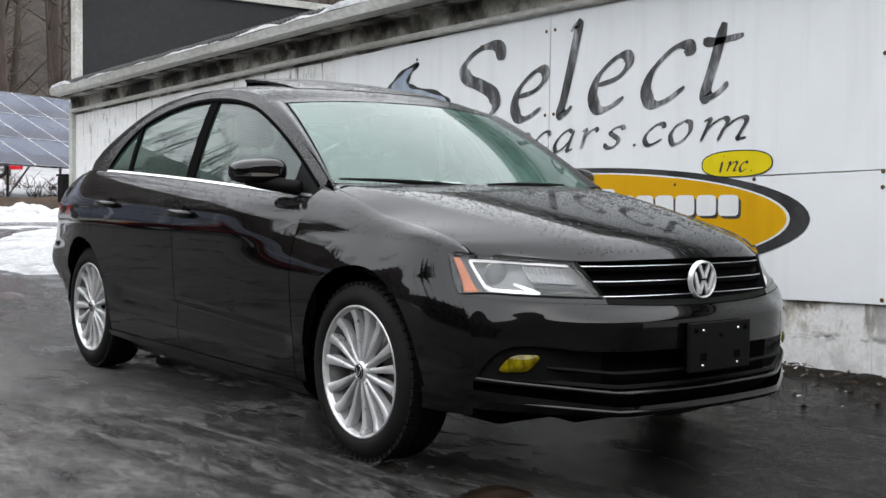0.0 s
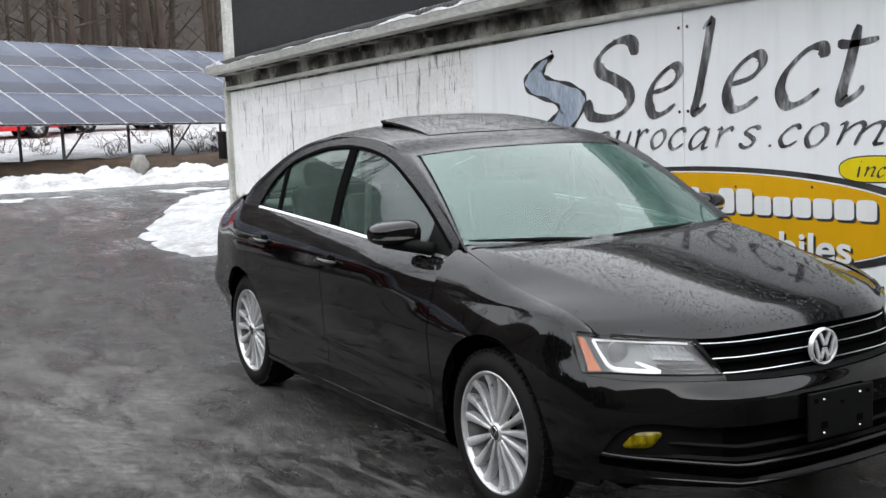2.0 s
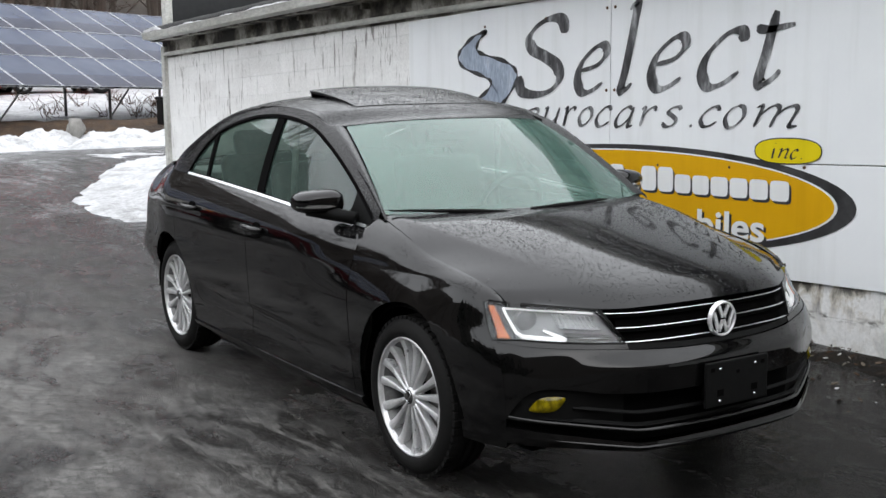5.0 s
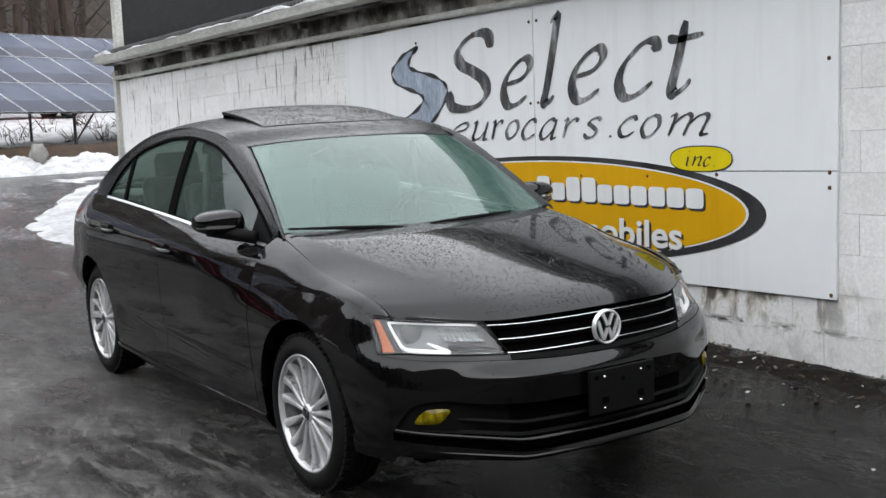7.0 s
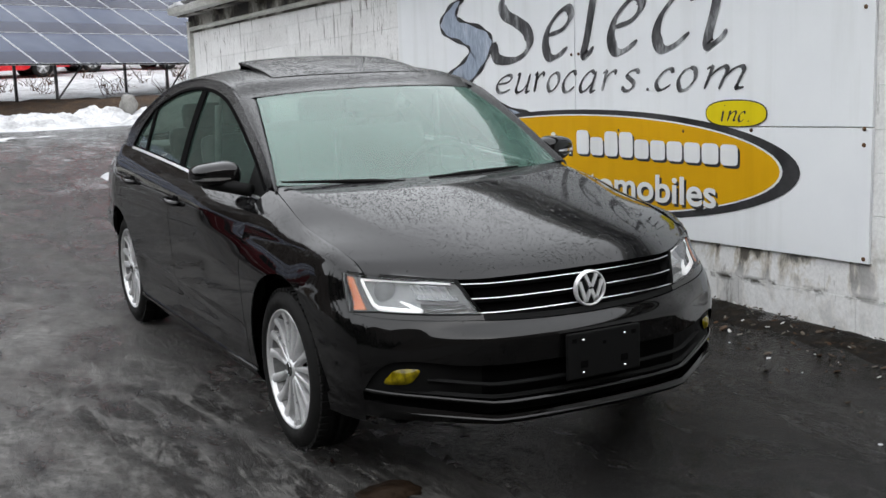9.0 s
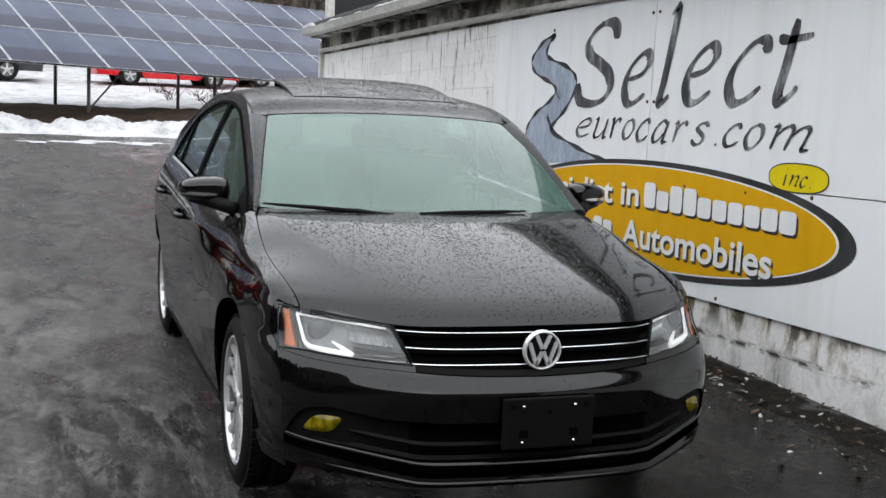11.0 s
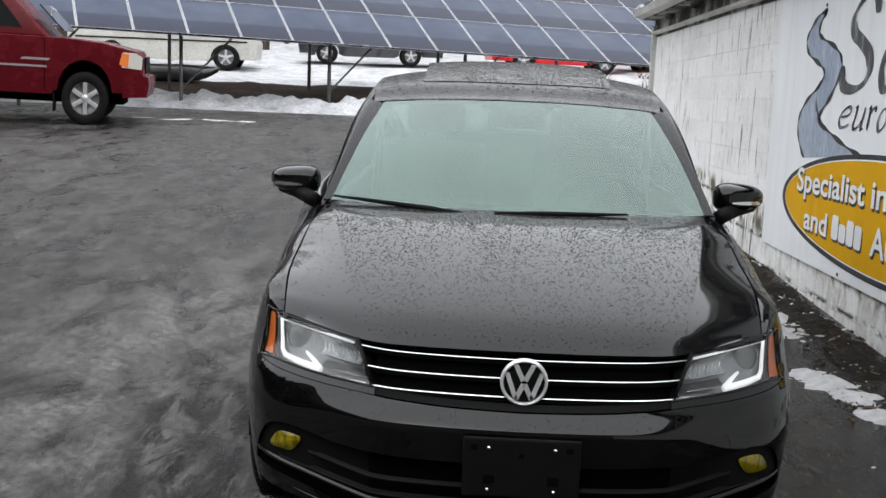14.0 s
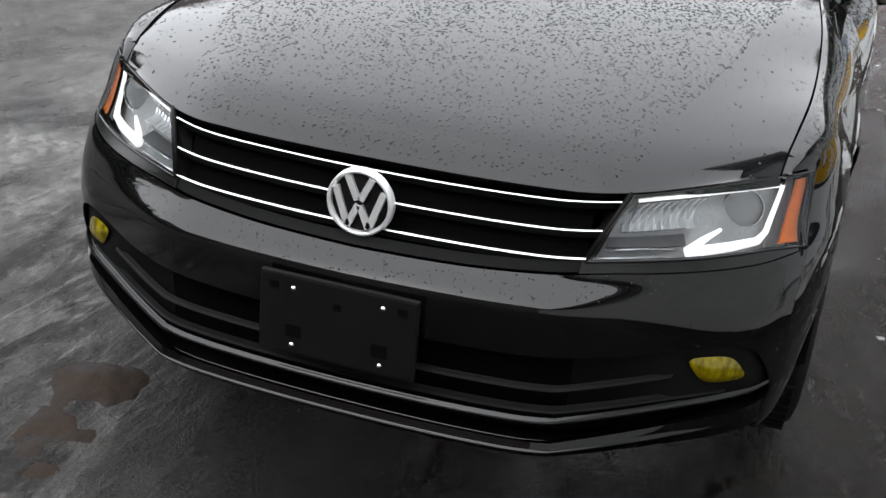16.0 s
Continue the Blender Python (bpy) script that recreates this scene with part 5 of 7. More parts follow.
for x, z in ((-0.0875, 0.511), (0.0875, 0.511), (-0.0875, 0.396), (0.0875, 0.396)):
    v, f = lathe([(-0.003, 0.0), (-0.002, 0.004), (0.001, 0.0055)], 10)
    raw("screw", [(x + b, -2.223 + a, z + c) for a, b, c in v], f, chrome, pb, "bright screw head")
for x, z, w, h in ((-0.085, 0.425, 0.030, 0.024), (0.085, 0.425, 0.030, 0.024), (-0.125, 0.512, 0.018, 0.014), (0.125, 0.512, 0.018, 0.014), (0.0, 0.492, 0.014, 0.012)):
    boxed("slot", (x - w / 2, x + w / 2, -2.2235, -2.210, z - h / 2, z + h / 2), matte, pb)


# headlamps
def headlamp(mir):
    sg = -1 if mir else 1
    lamp = new("headlamp")
    lamp.parent = car
    lamp["label"] = "clear headlamp with white light guide and amber reflector"

    def lens(u, v, d=0.0):
        s = lerp(lerp(0.412, 0.468, v), lerp(0.780, 0.766, v), u)
        z = lerp(LAMP_LO(s) + 0.005 + 0.016 * smooth01((0.80 - s) / 0.10), LAMP_HI(s) - 0.003, v)
        p = front(s, z)
        n = (front(s + 0.002, z) - p).cross(front(s, z + 0.002) - p).normalized()
        return p - n * d if n.y < 0 else p + n * d

    def at(u, v, d):
        p = lens(u, v, d)
        return (p.x * sg, p.y, p.z)

    cover = sheet("lens_cover", lens, span(0, 1, 20), span(0, 1, 8), lens_clear, lamp, "clear lens cover", lip=0.0, mirror=mir)
    cover.visible_shadow = False
    sheet("housing", lambda u, v: lens(u, v, 0.046), span(0, 1, 14), span(0, 1, 6), lamp_grey, lamp, lip=0, mirror=mir)
    sheet("gasket", lambda u, v: front(lerp(0.405, 0.782, u), lerp(LAMP_LO(lerp(0.405, 0.782, u)) + 0.001, lens(u, 0).z + 0.002, v)) + Vector((0, 0.004, 0)), span(0, 1, 20), span(0, 1, 3), satin_black, lamp, "black lower lamp surround", lip=0.012, mirror=mir)
    loop = [(u, 0) for u in span(0, 1, 20)] + [(1, v) for v in span(0, 1, 6)][1:] + [(u, 1) for u in span(1, 0, 20)][1:] + [(0, v) for v in span(1, 0, 6)][1:]
    rim = [lens(u, v) for u, v in loop]
    wv = []
    for u, v in loop:
        wv += [at(u, v, 0.003), at(u, v, 0.05)]
    wf = [(2 * i, 2 * i + 1, 2 * i + 3, 2 * i + 2) for i in range(len(rim) - 1)]
    raw("bezel", wv, wf, plastic, lamp)
    bar("outline", [(p.x * sg, p.y, p.z) for p in rim + rim[:1]], 0.0026, satin_black, lamp, "", 5)
    # light guide: along the top, down the outer side, thick along the bottom, and a hook back inwards
    bar("light_guide", [at(0.865, 0.90, 0.018), at(0.855, 0.6, 0.022), at(0.825, 0.24, 0.022), at(0.79, 0.155, 0.022), at(0.66, 0.14, 0.022), at(0.46, 0.12, 0.024)], [0.0042, 0.0048, 0.0060, 0.0078, 0.0095, 0.0102], led_white, lamp, "bright white light guide", 8)
    bar("light_guide", [at(0.46, 0.13, 0.024), at(0.52, 0.26, 0.026), at(0.60, 0.36, 0.028)], [0.0095, 0.0065, 0.0035], led_white, lamp, "", 8)
    bar("light_guide", [at(0.865, 0.90, 0.018), at(0.6, 0.93, 0.016), at(0.3, 0.93, 0.014), at(0.06, 0.92, 0.012)], [0.0045, 0.0048, 0.0042, 0.003], led_white, lamp, "", 6)
    bar("chrome_strip", [at(0.03, 0.05, 0.010), at(0.18, 0.05, 0.012), at(0.36, 0.06, 0.016)], 0.0028, lamp_chrome, lamp)
    bar("chrome_strip", [at(0.10, 0.17, 0.014), at(0.22, 0.18, 0.016), at(0.38, 0.17, 0.02)], 0.0020, lamp_chrome, lamp)
    c = Vector(lens(0.70, 0.60, 0.035))
    turn = Matrix.Rotation(radians(18), 3, "Z")
    for nm, prof, mt in (("projector_ring", [(0.0, 0.0385), (-0.003, 0.0395), (0.0, 0.0405), (0.03, 0.042)], lamp_chrome), ("projector_lens", [(-0.012, 0.0), (-0.0095, 0.017), (-0.003, 0.031), (0.006, 0.0385)], projector_glass)):
        v, f = lathe(prof, 32)
        pts = [turn @ Vector((b, a_, c_)) + c for a_, b, c_ in v]
        raw(nm, [(p.x * sg, p.y, p.z) for p in pts], f, mt, lamp)
    # fluted reflector beside the projector
    sheet("reflector_bowl", lambda u, v: Vector(lens(lerp(0.10, 0.46, u), lerp(0.44, 0.86, v), 0.026 + 0.022 * math.sin(math.pi * v) + 0.004 * math.sin(u * 2 * math.pi * 9))), span(0, 1, 72), span(0, 1, 8), lamp_chrome, lamp, "fluted chrome reflector", lip=0.004, mirror=mir)
    sheet("inner_shelf", lambda u, v: Vector(lens(lerp(0.06, 0.44, u), lerp(0.22, 0.40, v), 0.022 + 0.030 * v)), span(0, 1, 10), span(0, 1, 3), lamp_dark, lamp, "", lip=0.004, mirror=mir)
    sheet("side_trim", lambda u, v: Vector(lens(lerp(lerp(0.83, 0.868, v), lerp(0.883, 0.928, v), u), lerp(0.06, 0.97, v), 0.020)), span(0, 1, 4), span(0, 1, 6), lamp_dark, lamp, "dark bezel beside the reflector", lip=0.006, mirror=mir)
    sheet("amber_reflector", lambda u, v: Vector(lens(lerp(lerp(0.885, 0.930, v), lerp(0.978, 0.986, v), u), lerp(0.07, 0.93, v), 0.009)), span(0, 1, 6), span(0, 1, 8), amber, lamp, "orange side reflector", lip=0.006, mirror=mir)


projector_glass = material("projector_lens_glass", (0.26, 0.265, 0.27), rough=0.16)
lamp_dark = textured("lamp_bezel_grey", 20, [(0.3, (0.09, 0.092, 0.095)), (0.7, (0.15, 0.152, 0.155))], (0.3, 0.45), 0.05, 0.001)
lamp_grey = textured("lamp_housing_grey", 20, [(0.3, (0.32, 0.325, 0.33)), (0.7, (0.44, 0.445, 0.45))], (0.25, 0.4), 0.05, 0.001)
for mir in (False, True):
    headlamp(mir)
    sp = lambda w: math.copysign(abs(w) ** 0.55, w)
    fog = sheet("fog_lamp", lambda u, v: front(0.676 + v * (0.042 * sp(math.cos(u)) - 0.020 * sp(math.sin(u))), 0.418 + v * 0.028 * sp(math.sin(u))) + Vector((0, 0.012 - 0.012 * (1 - v * v), 0)), span(0, 2 * math.pi, 40), span(0.02, 1, 8), fog_yellow, car, "yellow fog lamp", lip=0, mirror=mir)

# bonnet
HX = curve((0.0, 0.705), (0.35, 0.735), (0.7, 0.735), (1.0, 0.705))
HC = curve((0.0, 0.985), (0.2, 0.962), (0.45, 0.918), (0.7, 0.864), (0.88, 0.812), (0.96, 0.773), (1.0, 0.740))
HE = curve((0.0, 0.969), (0.25, 0.923), (0.47, 0.870), (0.6, 0.849), (0.74, 0.829), (0.82, 0.813), (0.88, 0.797), (0.93, 0.783), (1.0, 0.757))


def bonnet_pt(a, b):
    x = a * HX(b)
    y = lerp(-1.075 + 0.165 * a * a, front(x, LAMP_HI(abs(x))).y - 0.002, b)
    k = abs(a)
    kc = lerp(0.95, 0.62, b)
    ridge = HC(b) - 0.008
    if k < kc:
        z = HC(b) - 0.008 * (k / kc) ** 2
    else:
        t = (k - kc) / (1 - kc)
        z = lerp(ridge, min(HE(b), ridge), 0.96 * t + 0.04 * t * t)
    if b == 1.0 or b > 0.995:
        z = lerp(z, LAMP_HI(abs(x)) + 0.003, (b - 0.995) / 0.005)
    return Vector((x, y, z))


bonnet = sheet("bonnet", bonnet_pt, span(-0.996, 0.996, 110), span(0, 1, 50), speckled, car, "black bonnet covered in rain beads", lip=0.02)


# front wings
EDGE_END = bonnet_pt(1.0, 1.0).y


def wing(u, v):
    """From the bonnet edge over the shoulder and down to the arch."""
    yn = u
    b = min(max((yn + 0.91) / (EDGE_END + 0.91), 0.0), 1.0)
    edge = bonnet_pt(1.0, b)
    yy = yn
    edge = Vector((edge.x + 0.0012, yy, edge.z))
    sh = min(0.80, edge.z - 0.012) if yn > -1.6 else lerp(0.80, 0.752, smooth01((-1.6 - yn) / 0.18))
    sh = min(sh, edge.z - 0.004)
    low = 0.614 if yn < -AX - 0.2 else arch_z(yn, -AX, SILL + 0.03)
    if v < 0.36:
        t = v / 0.36
        p1 = flank(yy, sh)
        k = Vector((lerp(edge.x, p1.x, 0.84), yy, lerp(edge.z, p1.z, 0.24)))
        p = edge * (1 - t) ** 2 + k * 2 * t * (1 - t) + p1 * t * t
    else:
        t = (v - 0.36) / 0.64
        p = flank(yy, lerp(sh, low, t))
    if yn < -1.55:
        w = smooth01((-1.55 - yn) / 0.2)
        p.y -= w * (0.752 - min(p.z, 0.752)) * 0.62
        p.x = half_width(p.y, p.z) if v >= 0.36 else p.x
    return p


for mir in (False, True):
    sheet("front_wing", wing, arch_ys(-AX, -1.745, -0.905), span(0, 0.36, 14) + span(0.36, 1, 22)[1:], paint, car, lip=0.006, mirror=mir)


# glasshouse curves
def gx(y, z):
    d = z - BELT(y)
    rear = max(y - 0.9, 0.0)
    return half_width(min(y, 1.9), BELT(y)) - 0.006 * (1 - smooth01((y - 1.0) / 0.2)) - 0.38 * d - 0.24 * d * d - 0.04 * rear * rear


def gp(y, z):
    return Vector((gx(y, z), y, z))


ARC_IN = curve((-0.90, 0.935), (-0.853, 0.966), (-0.613, 1.116), (-0.411, 1.222), (-0.217, 1.298), (-0.023, 1.337), (0.15, 1.354), (0.32, 1.358), (0.55, 1.340), (0.84, 1.272), (1.005, 1.170), (1.10, 1.045))
ROOF_EDGE = curve((-0.98, 0.948), (-0.90, 0.995), (-0.665, 1.135), (-0.38, 1.290), (-0.10, 1.378), (0.2, 1.407), (0.5, 1.404), (0.75, 1.376), (1.0, 1.295), (1.25, 1.160), (1.465, 1.072), (1.66, 1.045), (1.80, 1.036))
ARC_OUT = curve((-0.98, 0.948), (-0.90, 0.995), (-0.665, 1.135), (-0.38, 1.290), (-0.10, 1.378), (0.2, 1.405), (0.45, 1.396), (0.68, 1.366), (0.90, 1.306), (1.06, 1.222), (1.18, 1.142), (1.30, 1.072), (1.45, 1.050), (1.62, 1.042), (1.80, 1.034))
ROOF_TOP = curve((-0.4, 1.350), (-0.1, 1.425), (0.25, 1.462), (0.6, 1.458), (0.95, 1.420), (1.24, 1.358))


def header(a):
    return Vector((a * 0.600, -0.385 + 0.085 * a * a, 1.350 - 0.030 * abs(a) ** 2.4))


def roof_pt(a, v):
    h = header(a)
    yr = 1.235 - 0.06 * a * a
    y = lerp(h.y, yr, v)
    ye = lerp(-0.300, 1.175, v)
    xe, ze = gx(ye, ROOF_EDGE(ye)), ROOF_EDGE(ye)
    x = a * lerp(0.600, xe, smooth01(v * 4))
    z = lerp(ROOF_TOP(y), ze, abs(a) ** 2.6)
    return Vector((x, y, lerp(h.z, z, smooth01(v * 9))))


def ws_edge(t):
    return Vector((lerp(0.688, 0.552, t), lerp(-0.908, -0.322, t), lerp(0.980, 1.312, t) + 0.018 * math.sin(math.pi * t)))


def side_panel(name, y0, y1, low, mir, parent=None, lean=0.0):
    return sheet(name, lambda y, v: flank(y + lean * (v - 0.5), lerp(low(y), BELT(y) - 0.003, v)), arch_ys(AXR, y0, y1) if y1 > 0.95 else span(y0, y1, 40), span(0, 1, 64), paint, parent or car, "", 0.022, mirror=mir)


for mir in (False, True):
    sg = -1 if mir else 1
    fd = side_panel("front_door", -0.899, 0.118, lambda y: SILL + 0.035, mir)
    rd = side_panel("rear_door", 0.124, 1.13, lambda y: arch_z(y, AXR, SILL + 0.035) if y > 0.88 else SILL + 0.035, mir)
    side_panel("rear_quarter", 1.135, 2.16, lambda y: arch_z(y, AXR, 0.25) if y < AXR + ARCH else 0.25, mir)
    sheet("sill", lambda y, v: flank(y, lerp(0.235, 0.15, v)) + Vector((0.008 - 0.05 * v * v, 0, 0)), span(-0.955, 0.958, 24), span(0, 1, 5), paint, car, lip=0.02, mirror=mir)
    # handles
    for d_, yc, zc in ((fd, 0.03, 0.842), (rd, 0.90, 0.870)):
        hx = half_width(yc, zc)
        pts = [(sg * (hx + d), yc + dy, zc + dz) for d, dy, dz in ((0.002, -0.105, -0.002), (0.022, -0.09, -0.001), (0.033, -0.04, 0.0), (0.034, 0.04, 0.002), (0.024, 0.09, 0.003), (0.002, 0.105, 0.003))]
        bar("door_handle", pts, [0.012, 0.014, 0.0155, 0.0155, 0.015, 0.013], satin_black, d_, "black door handle", 10)
        v, f = lathe([(0.0, 0.0), (0.002, 0.03), (0.0005, 0.038)], 20)
        raw("handle_recess", [(sg * (hx + 0.0005 + a), yc - 0.03 + b * 1.3, zc - 0.006 + c) for a, b, c in v], f, matte, d_)
    sheet("window_frame", lambda y, v: gp(y, lerp(max(ARC_IN(y), BELT(y)) if y < 1.10 else BELT(y) - 0.02 * smooth01((y - 1.10) / 0.06), ARC_OUT(y), v)), span(-0.90, 1.79, 120), span(0, 1, 6), drizzled, car, lip=0.02, mirror=mir)
    for nm, ya, yb, dn in (("front_window", -0.84, 0.098, fd), ("rear_window_pane", 0.162, 0.800, rd), ("quarter_window", 0.826, 1.092, rd)):
        sa, sb = {"front_window": (0.0, 0.22), "rear_window_pane": (0.22, 0.30), "quarter_window": (0.30, 0.0)}[nm]

        def pane(u, v, ya=ya, yb=yb, sa=sa, sb=sb):
            y = lerp(ya, yb, u)
            for _ in range(4):
                z = lerp(BELT(y) + 0.006, max(ARC_IN(y), BELT(y) + 0.008), v)
                y = lerp(ya + sa * (z - 1.0), yb + sb * (z - 1.0), u)
            p = gp(y, z)
            p.x -= 0.010
            return p
        g = sheet(nm, pane, span(0, 1, 30), span(0, 1, 12), side_glass, dn, "green-tinted side glass", lip=0, mirror=mir)
        g.visible_shadow = False
    sheet("pillar_trim", lambda u, v: (lambda z: gp(lerp(0.092, 0.168, u) + 0.22 * (z - 1.0), z))(lerp(BELT(0.1) + 0.004, 1.360, v)), span(0, 1, 6), span(0, 1, 10), matte, car, lip=0.015, mirror=mir)
    sheet("pillar_trim", lambda u, v: (lambda z: gp(lerp(0.795, 0.832, u) + 0.30 * (z - 1.0), z))(lerp(BELT(0.82) + 0.004, ARC_IN(0.88), v)), span(0, 1, 3), span(0, 1, 8), matte, car, lip=0.012, mirror=mir)
    sheet("window_seal", lambda y, v: gp(y, max(ARC_IN(y), BELT(y) + 0.004) - 0.004 + 0.014 * v), span(-0.86, 1.095, 80), span(0, 1, 2), matte, car, "black rubber window seal", lip=0.006, shift=0.004, mirror=mir)
    sheet("mirror_triangle", lambda u, v: gp(lerp(-0.87, -0.70, u), lerp(BELT(lerp(-0.87, -0.70, u)) + 0.004, ARC_IN(lerp(-0.87, -0.70, u)), v)), span(0, 1, 6), span(0, 1, 4), plastic, fd, lip=0.012, shift=0.002, mirror=mir)
    sheet("chrome_waistline", lambda y, v: Vector((half_width(y, BELT(y) - 0.003) + 0.006 - 0.009 * v, y, BELT(y) - 0.004 + 0.010 * v)), span(-0.85, 1.085, 60), span(0, 1, 2), bright_trim, car, "bright chrome strip under the windows", lip=0.006, mirror=mir)

    # windscreen pillar and rear pillar
    def a_pillar(u, v):
        y = lerp(-0.955, -0.30, u)
        o = gp(y, ARC_OUT(y))
        e = ws_edge(u)
        p = lerp(e, o, v)
        return p + Vector((0.012, -0.006, 0.012)) * math.sin(math.pi * v)

    sheet("windscreen_pillar", a_pillar, span(0, 1, 24), span(0, 1, 6), drizzled, car, lip=0.012, mirror=mir)

    def c_pillar(u, v):
        y = lerp(0.50, 1.80, u)
        w = (y + 0.300) / 1.475
        top = roof_pt(1.0, w) if w < 1 else lerp(roof_pt(1.0, 1.0), Vector((0.63, 1.78, 1.045)), (y - 1.175) / 0.625) + Vector((0, 0, 0.012 * math.sin(math.pi * (y - 1.175) / 0.625)))
        wide = min(1.0, 12 * abs(ROOF_EDGE(y) - ARC_OUT(y)))
        return lerp(top, gp(y, ARC_OUT(y)), v) + Vector((0.012, 0, 0.010)) * math.sin(math.pi * v) * wide

    sheet("rear_pillar", c_pillar, span(0, 1, 40), span(0, 1, 8), drizzled, car, lip=0.012, mirror=mir)

    # door mirror
    dm = new("door_mirror")
    dm.parent = car
    dm["label"] = "black door mirror with a clear indicator strip"
    MC = Vector((0.866, -0.628, 1.020))

    def shell(th, ph, grow=1.0):
        c, s = math.cos(th), math.sin(th)
        q = lambda w, p: math.copysign(abs(w) ** p, w)
        x = 0.102 * q(c, 0.62) * q(math.cos(ph), 0.55)
        z = 0.054 * q(s, 0.75) * q(math.cos(ph), 0.55)
        y = -0.085 * math.sin(ph)
        z *= 1.0 - 0.18 * (x / 0.102)
        y += 0.030 * (x / 0.102)
        return Vector(((MC.x + x * grow) * sg, MC.y + y * grow, MC.z + z * grow))

    n1, n2 = 40, 14
    vv, ff = [], []
    for i in range(n2 + 1):
        ph = lerp(-0.25, math.pi / 2 - 0.02, i / n2)
        for k in range(n1):
            vv.append(shell(2 * math.pi * k / n1, ph))
    for i in range(n2):
        for k in range(n1):
            a_, b_ = i * n1 + k, i * n1 + (k + 1) % n1
            ff.append((a_, b_, b_ + n1, a_ + n1))
    ff.append(tuple(range(n2 * n1, (n2 + 1) * n1)))
    raw("shell", vv, ff, paint, dm)
    raw("mirror_glass", [shell(2 * math.pi * k / n1, -0.24, 0.97) for k in range(n1)], [tuple(range(n1))], chrome, dm)
    sv, sf_ = [], []
    for k in range(13):
        u = k / 12
        for dz in (-0.0065, 0.0065):
            th_x = lerp(-0.040, 0.097, u)
            xx = MC.x + th_x
            fr = max(0.0, 1 - (abs(th_x) / 0.103) ** 3.2) ** 0.62
            yy = MC.y - 0.088 * fr + 0.030 * (th_x / 0.102)
            sv.append((xx * sg, yy - 0.002, MC.z - 0.012 + dz * (0.45 + 0.55 * min(1, u * 3))))
    sf_ = [(2 * k, 2 * k + 1, 2 * k + 3, 2 * k + 2) for k in range(12)]
    raw("indicator_strip", sv, sf_, chrome, dm, "pale clear indicator strip")
    bar("arm", [(sg * 0.765, -0.79, 0.958), (sg * 0.80, -0.74, 0.966), (sg * 0.85, -0.67, 0.979), (sg * 0.92, -0.635, 0.990)], [0.028, 0.028, 0.030, 0.024], plastic, dm, "", 12)

    # tail lamp
    sheet("tail_lamp", lambda u, v: (lambda s, z: Vector((s - tuck(2.0, z) * (s / 0.889) ** 2, TAIL(z) - bow(s, z) / 1.05, z)))(lerp(0.50, 0.79, u), lerp(0.80, 0.95, v)), span(0, 1, 16), span(0, 1, 6), red_lens, car, "red tail lamp", lip=0.02, shift=0.002, mirror=mir)


# roof with its tilted glass panel
roof = sheet("roof", roof_pt, span(-1, 1, 50), span(0, 1, 50), drizzled, car, "black roof streaked and beaded with rain", lip=0.012)


def hatch(u, v):
    a = lerp(-0.66, 0.66, u)
    p = roof_pt(a, lerp(0.14, 0.46, v))
    return p + Vector((0, 0, 0.003 + 0.034 * v))


sunroof = sheet("sunroof", hatch, span(0, 1, 24), span(0, 1, 18), drizzled, roof, "tilted glass sunroof panel wet with rain", lip=0.014)
sheet("sunroof_seal", lambda u, v: roof_pt(lerp(-0.65, 0.65, u), 0.46) + Vector((0, -0.004, lerp(-0.01, 0.034, v))), span(0, 1, 20), span(0, 1, 3), plastic, roof, lip=0.01)


# windscreen and rear glass
def screen(u, v, d=0.0):
    a = lerp(-1, 1, u)
    low = Vector((a * 0.688, -1.095 + 0.187 * a * a, 0.968 + 0.012 * a * a))
    hh = header(a * 0.552 / 0.600)
    p = lerp(low, Vector((a * 0.552, hh.y - 0.004, hh.z - 0.004)), v)
    p.z += 0.022 * math.sin(math.pi * v)
    return p + Vector((0, d * 0.5, -d))


ws = sheet("windscreen", screen, span(0, 1, 40), span(0, 1, 28), wind_glass, car, "pale green tinted windscreen dotted with rain", lip=0)
ws.visible_shadow = False
for nm, (u0, u1, v0, v1) in (("screen_border", (0, 1, 0.965, 1)), ("screen_border", (0, 1, 0, 0.035)), ("screen_border", (0, 0.014, 0, 1)), ("screen_border", (0.986, 1, 0, 1))):
    sheet(nm, lambda u, v: screen(lerp(u0, u1, u), lerp(v0, v1, v), 0.004), span(0, 1, 30), span(0, 1, 16), matte, ws, lip=0)
sheet("cowl", lambda u, v: lerp(bonnet_pt(lerp(-0.99, 0.99, u), 0.0) + Vector((0, 0.0, -0.018)), screen(u, 0.0) + Vector((0, 0, -0.004)), v), span(0, 1, 40), span(0, 1, 4), plastic, car, "black plastic scuttle panel", lip=0.0)


def rear_glass(u, v):
    a = lerp(-1, 1, u)
    top = roof_pt(a * 0.9, 1.0)
    bot = Vector((a * 0.62, 1.83 - 0.07 * a * a, 1.046))
    p = lerp(top, bot, v)
    p.z += 0.018 * math.sin(math.pi * v)
    return p


rg = sheet("rear_windscreen", rear_glass, span(0, 1, 24), span(0, 1, 14), side_glass, car, lip=0)
rg.visible_shadow = False


def quarter_panel(u, v):
    """Closes the body between the rear glass and the rear pillar."""
    p = rear_glass(1.0, u) - Vector((0.004, 0, 0.004))
    y = lerp(max(p.y - 0.20, 1.0), p.y, u)
    return lerp(p, gp(y, ROOF_EDGE(y) - 0.014), v)


for mir in (False, True):
    sheet("quarter_panel", quarter_panel, span(0, 1, 16), span(0, 1, 6), paint, car, lip=0, mirror=mir)
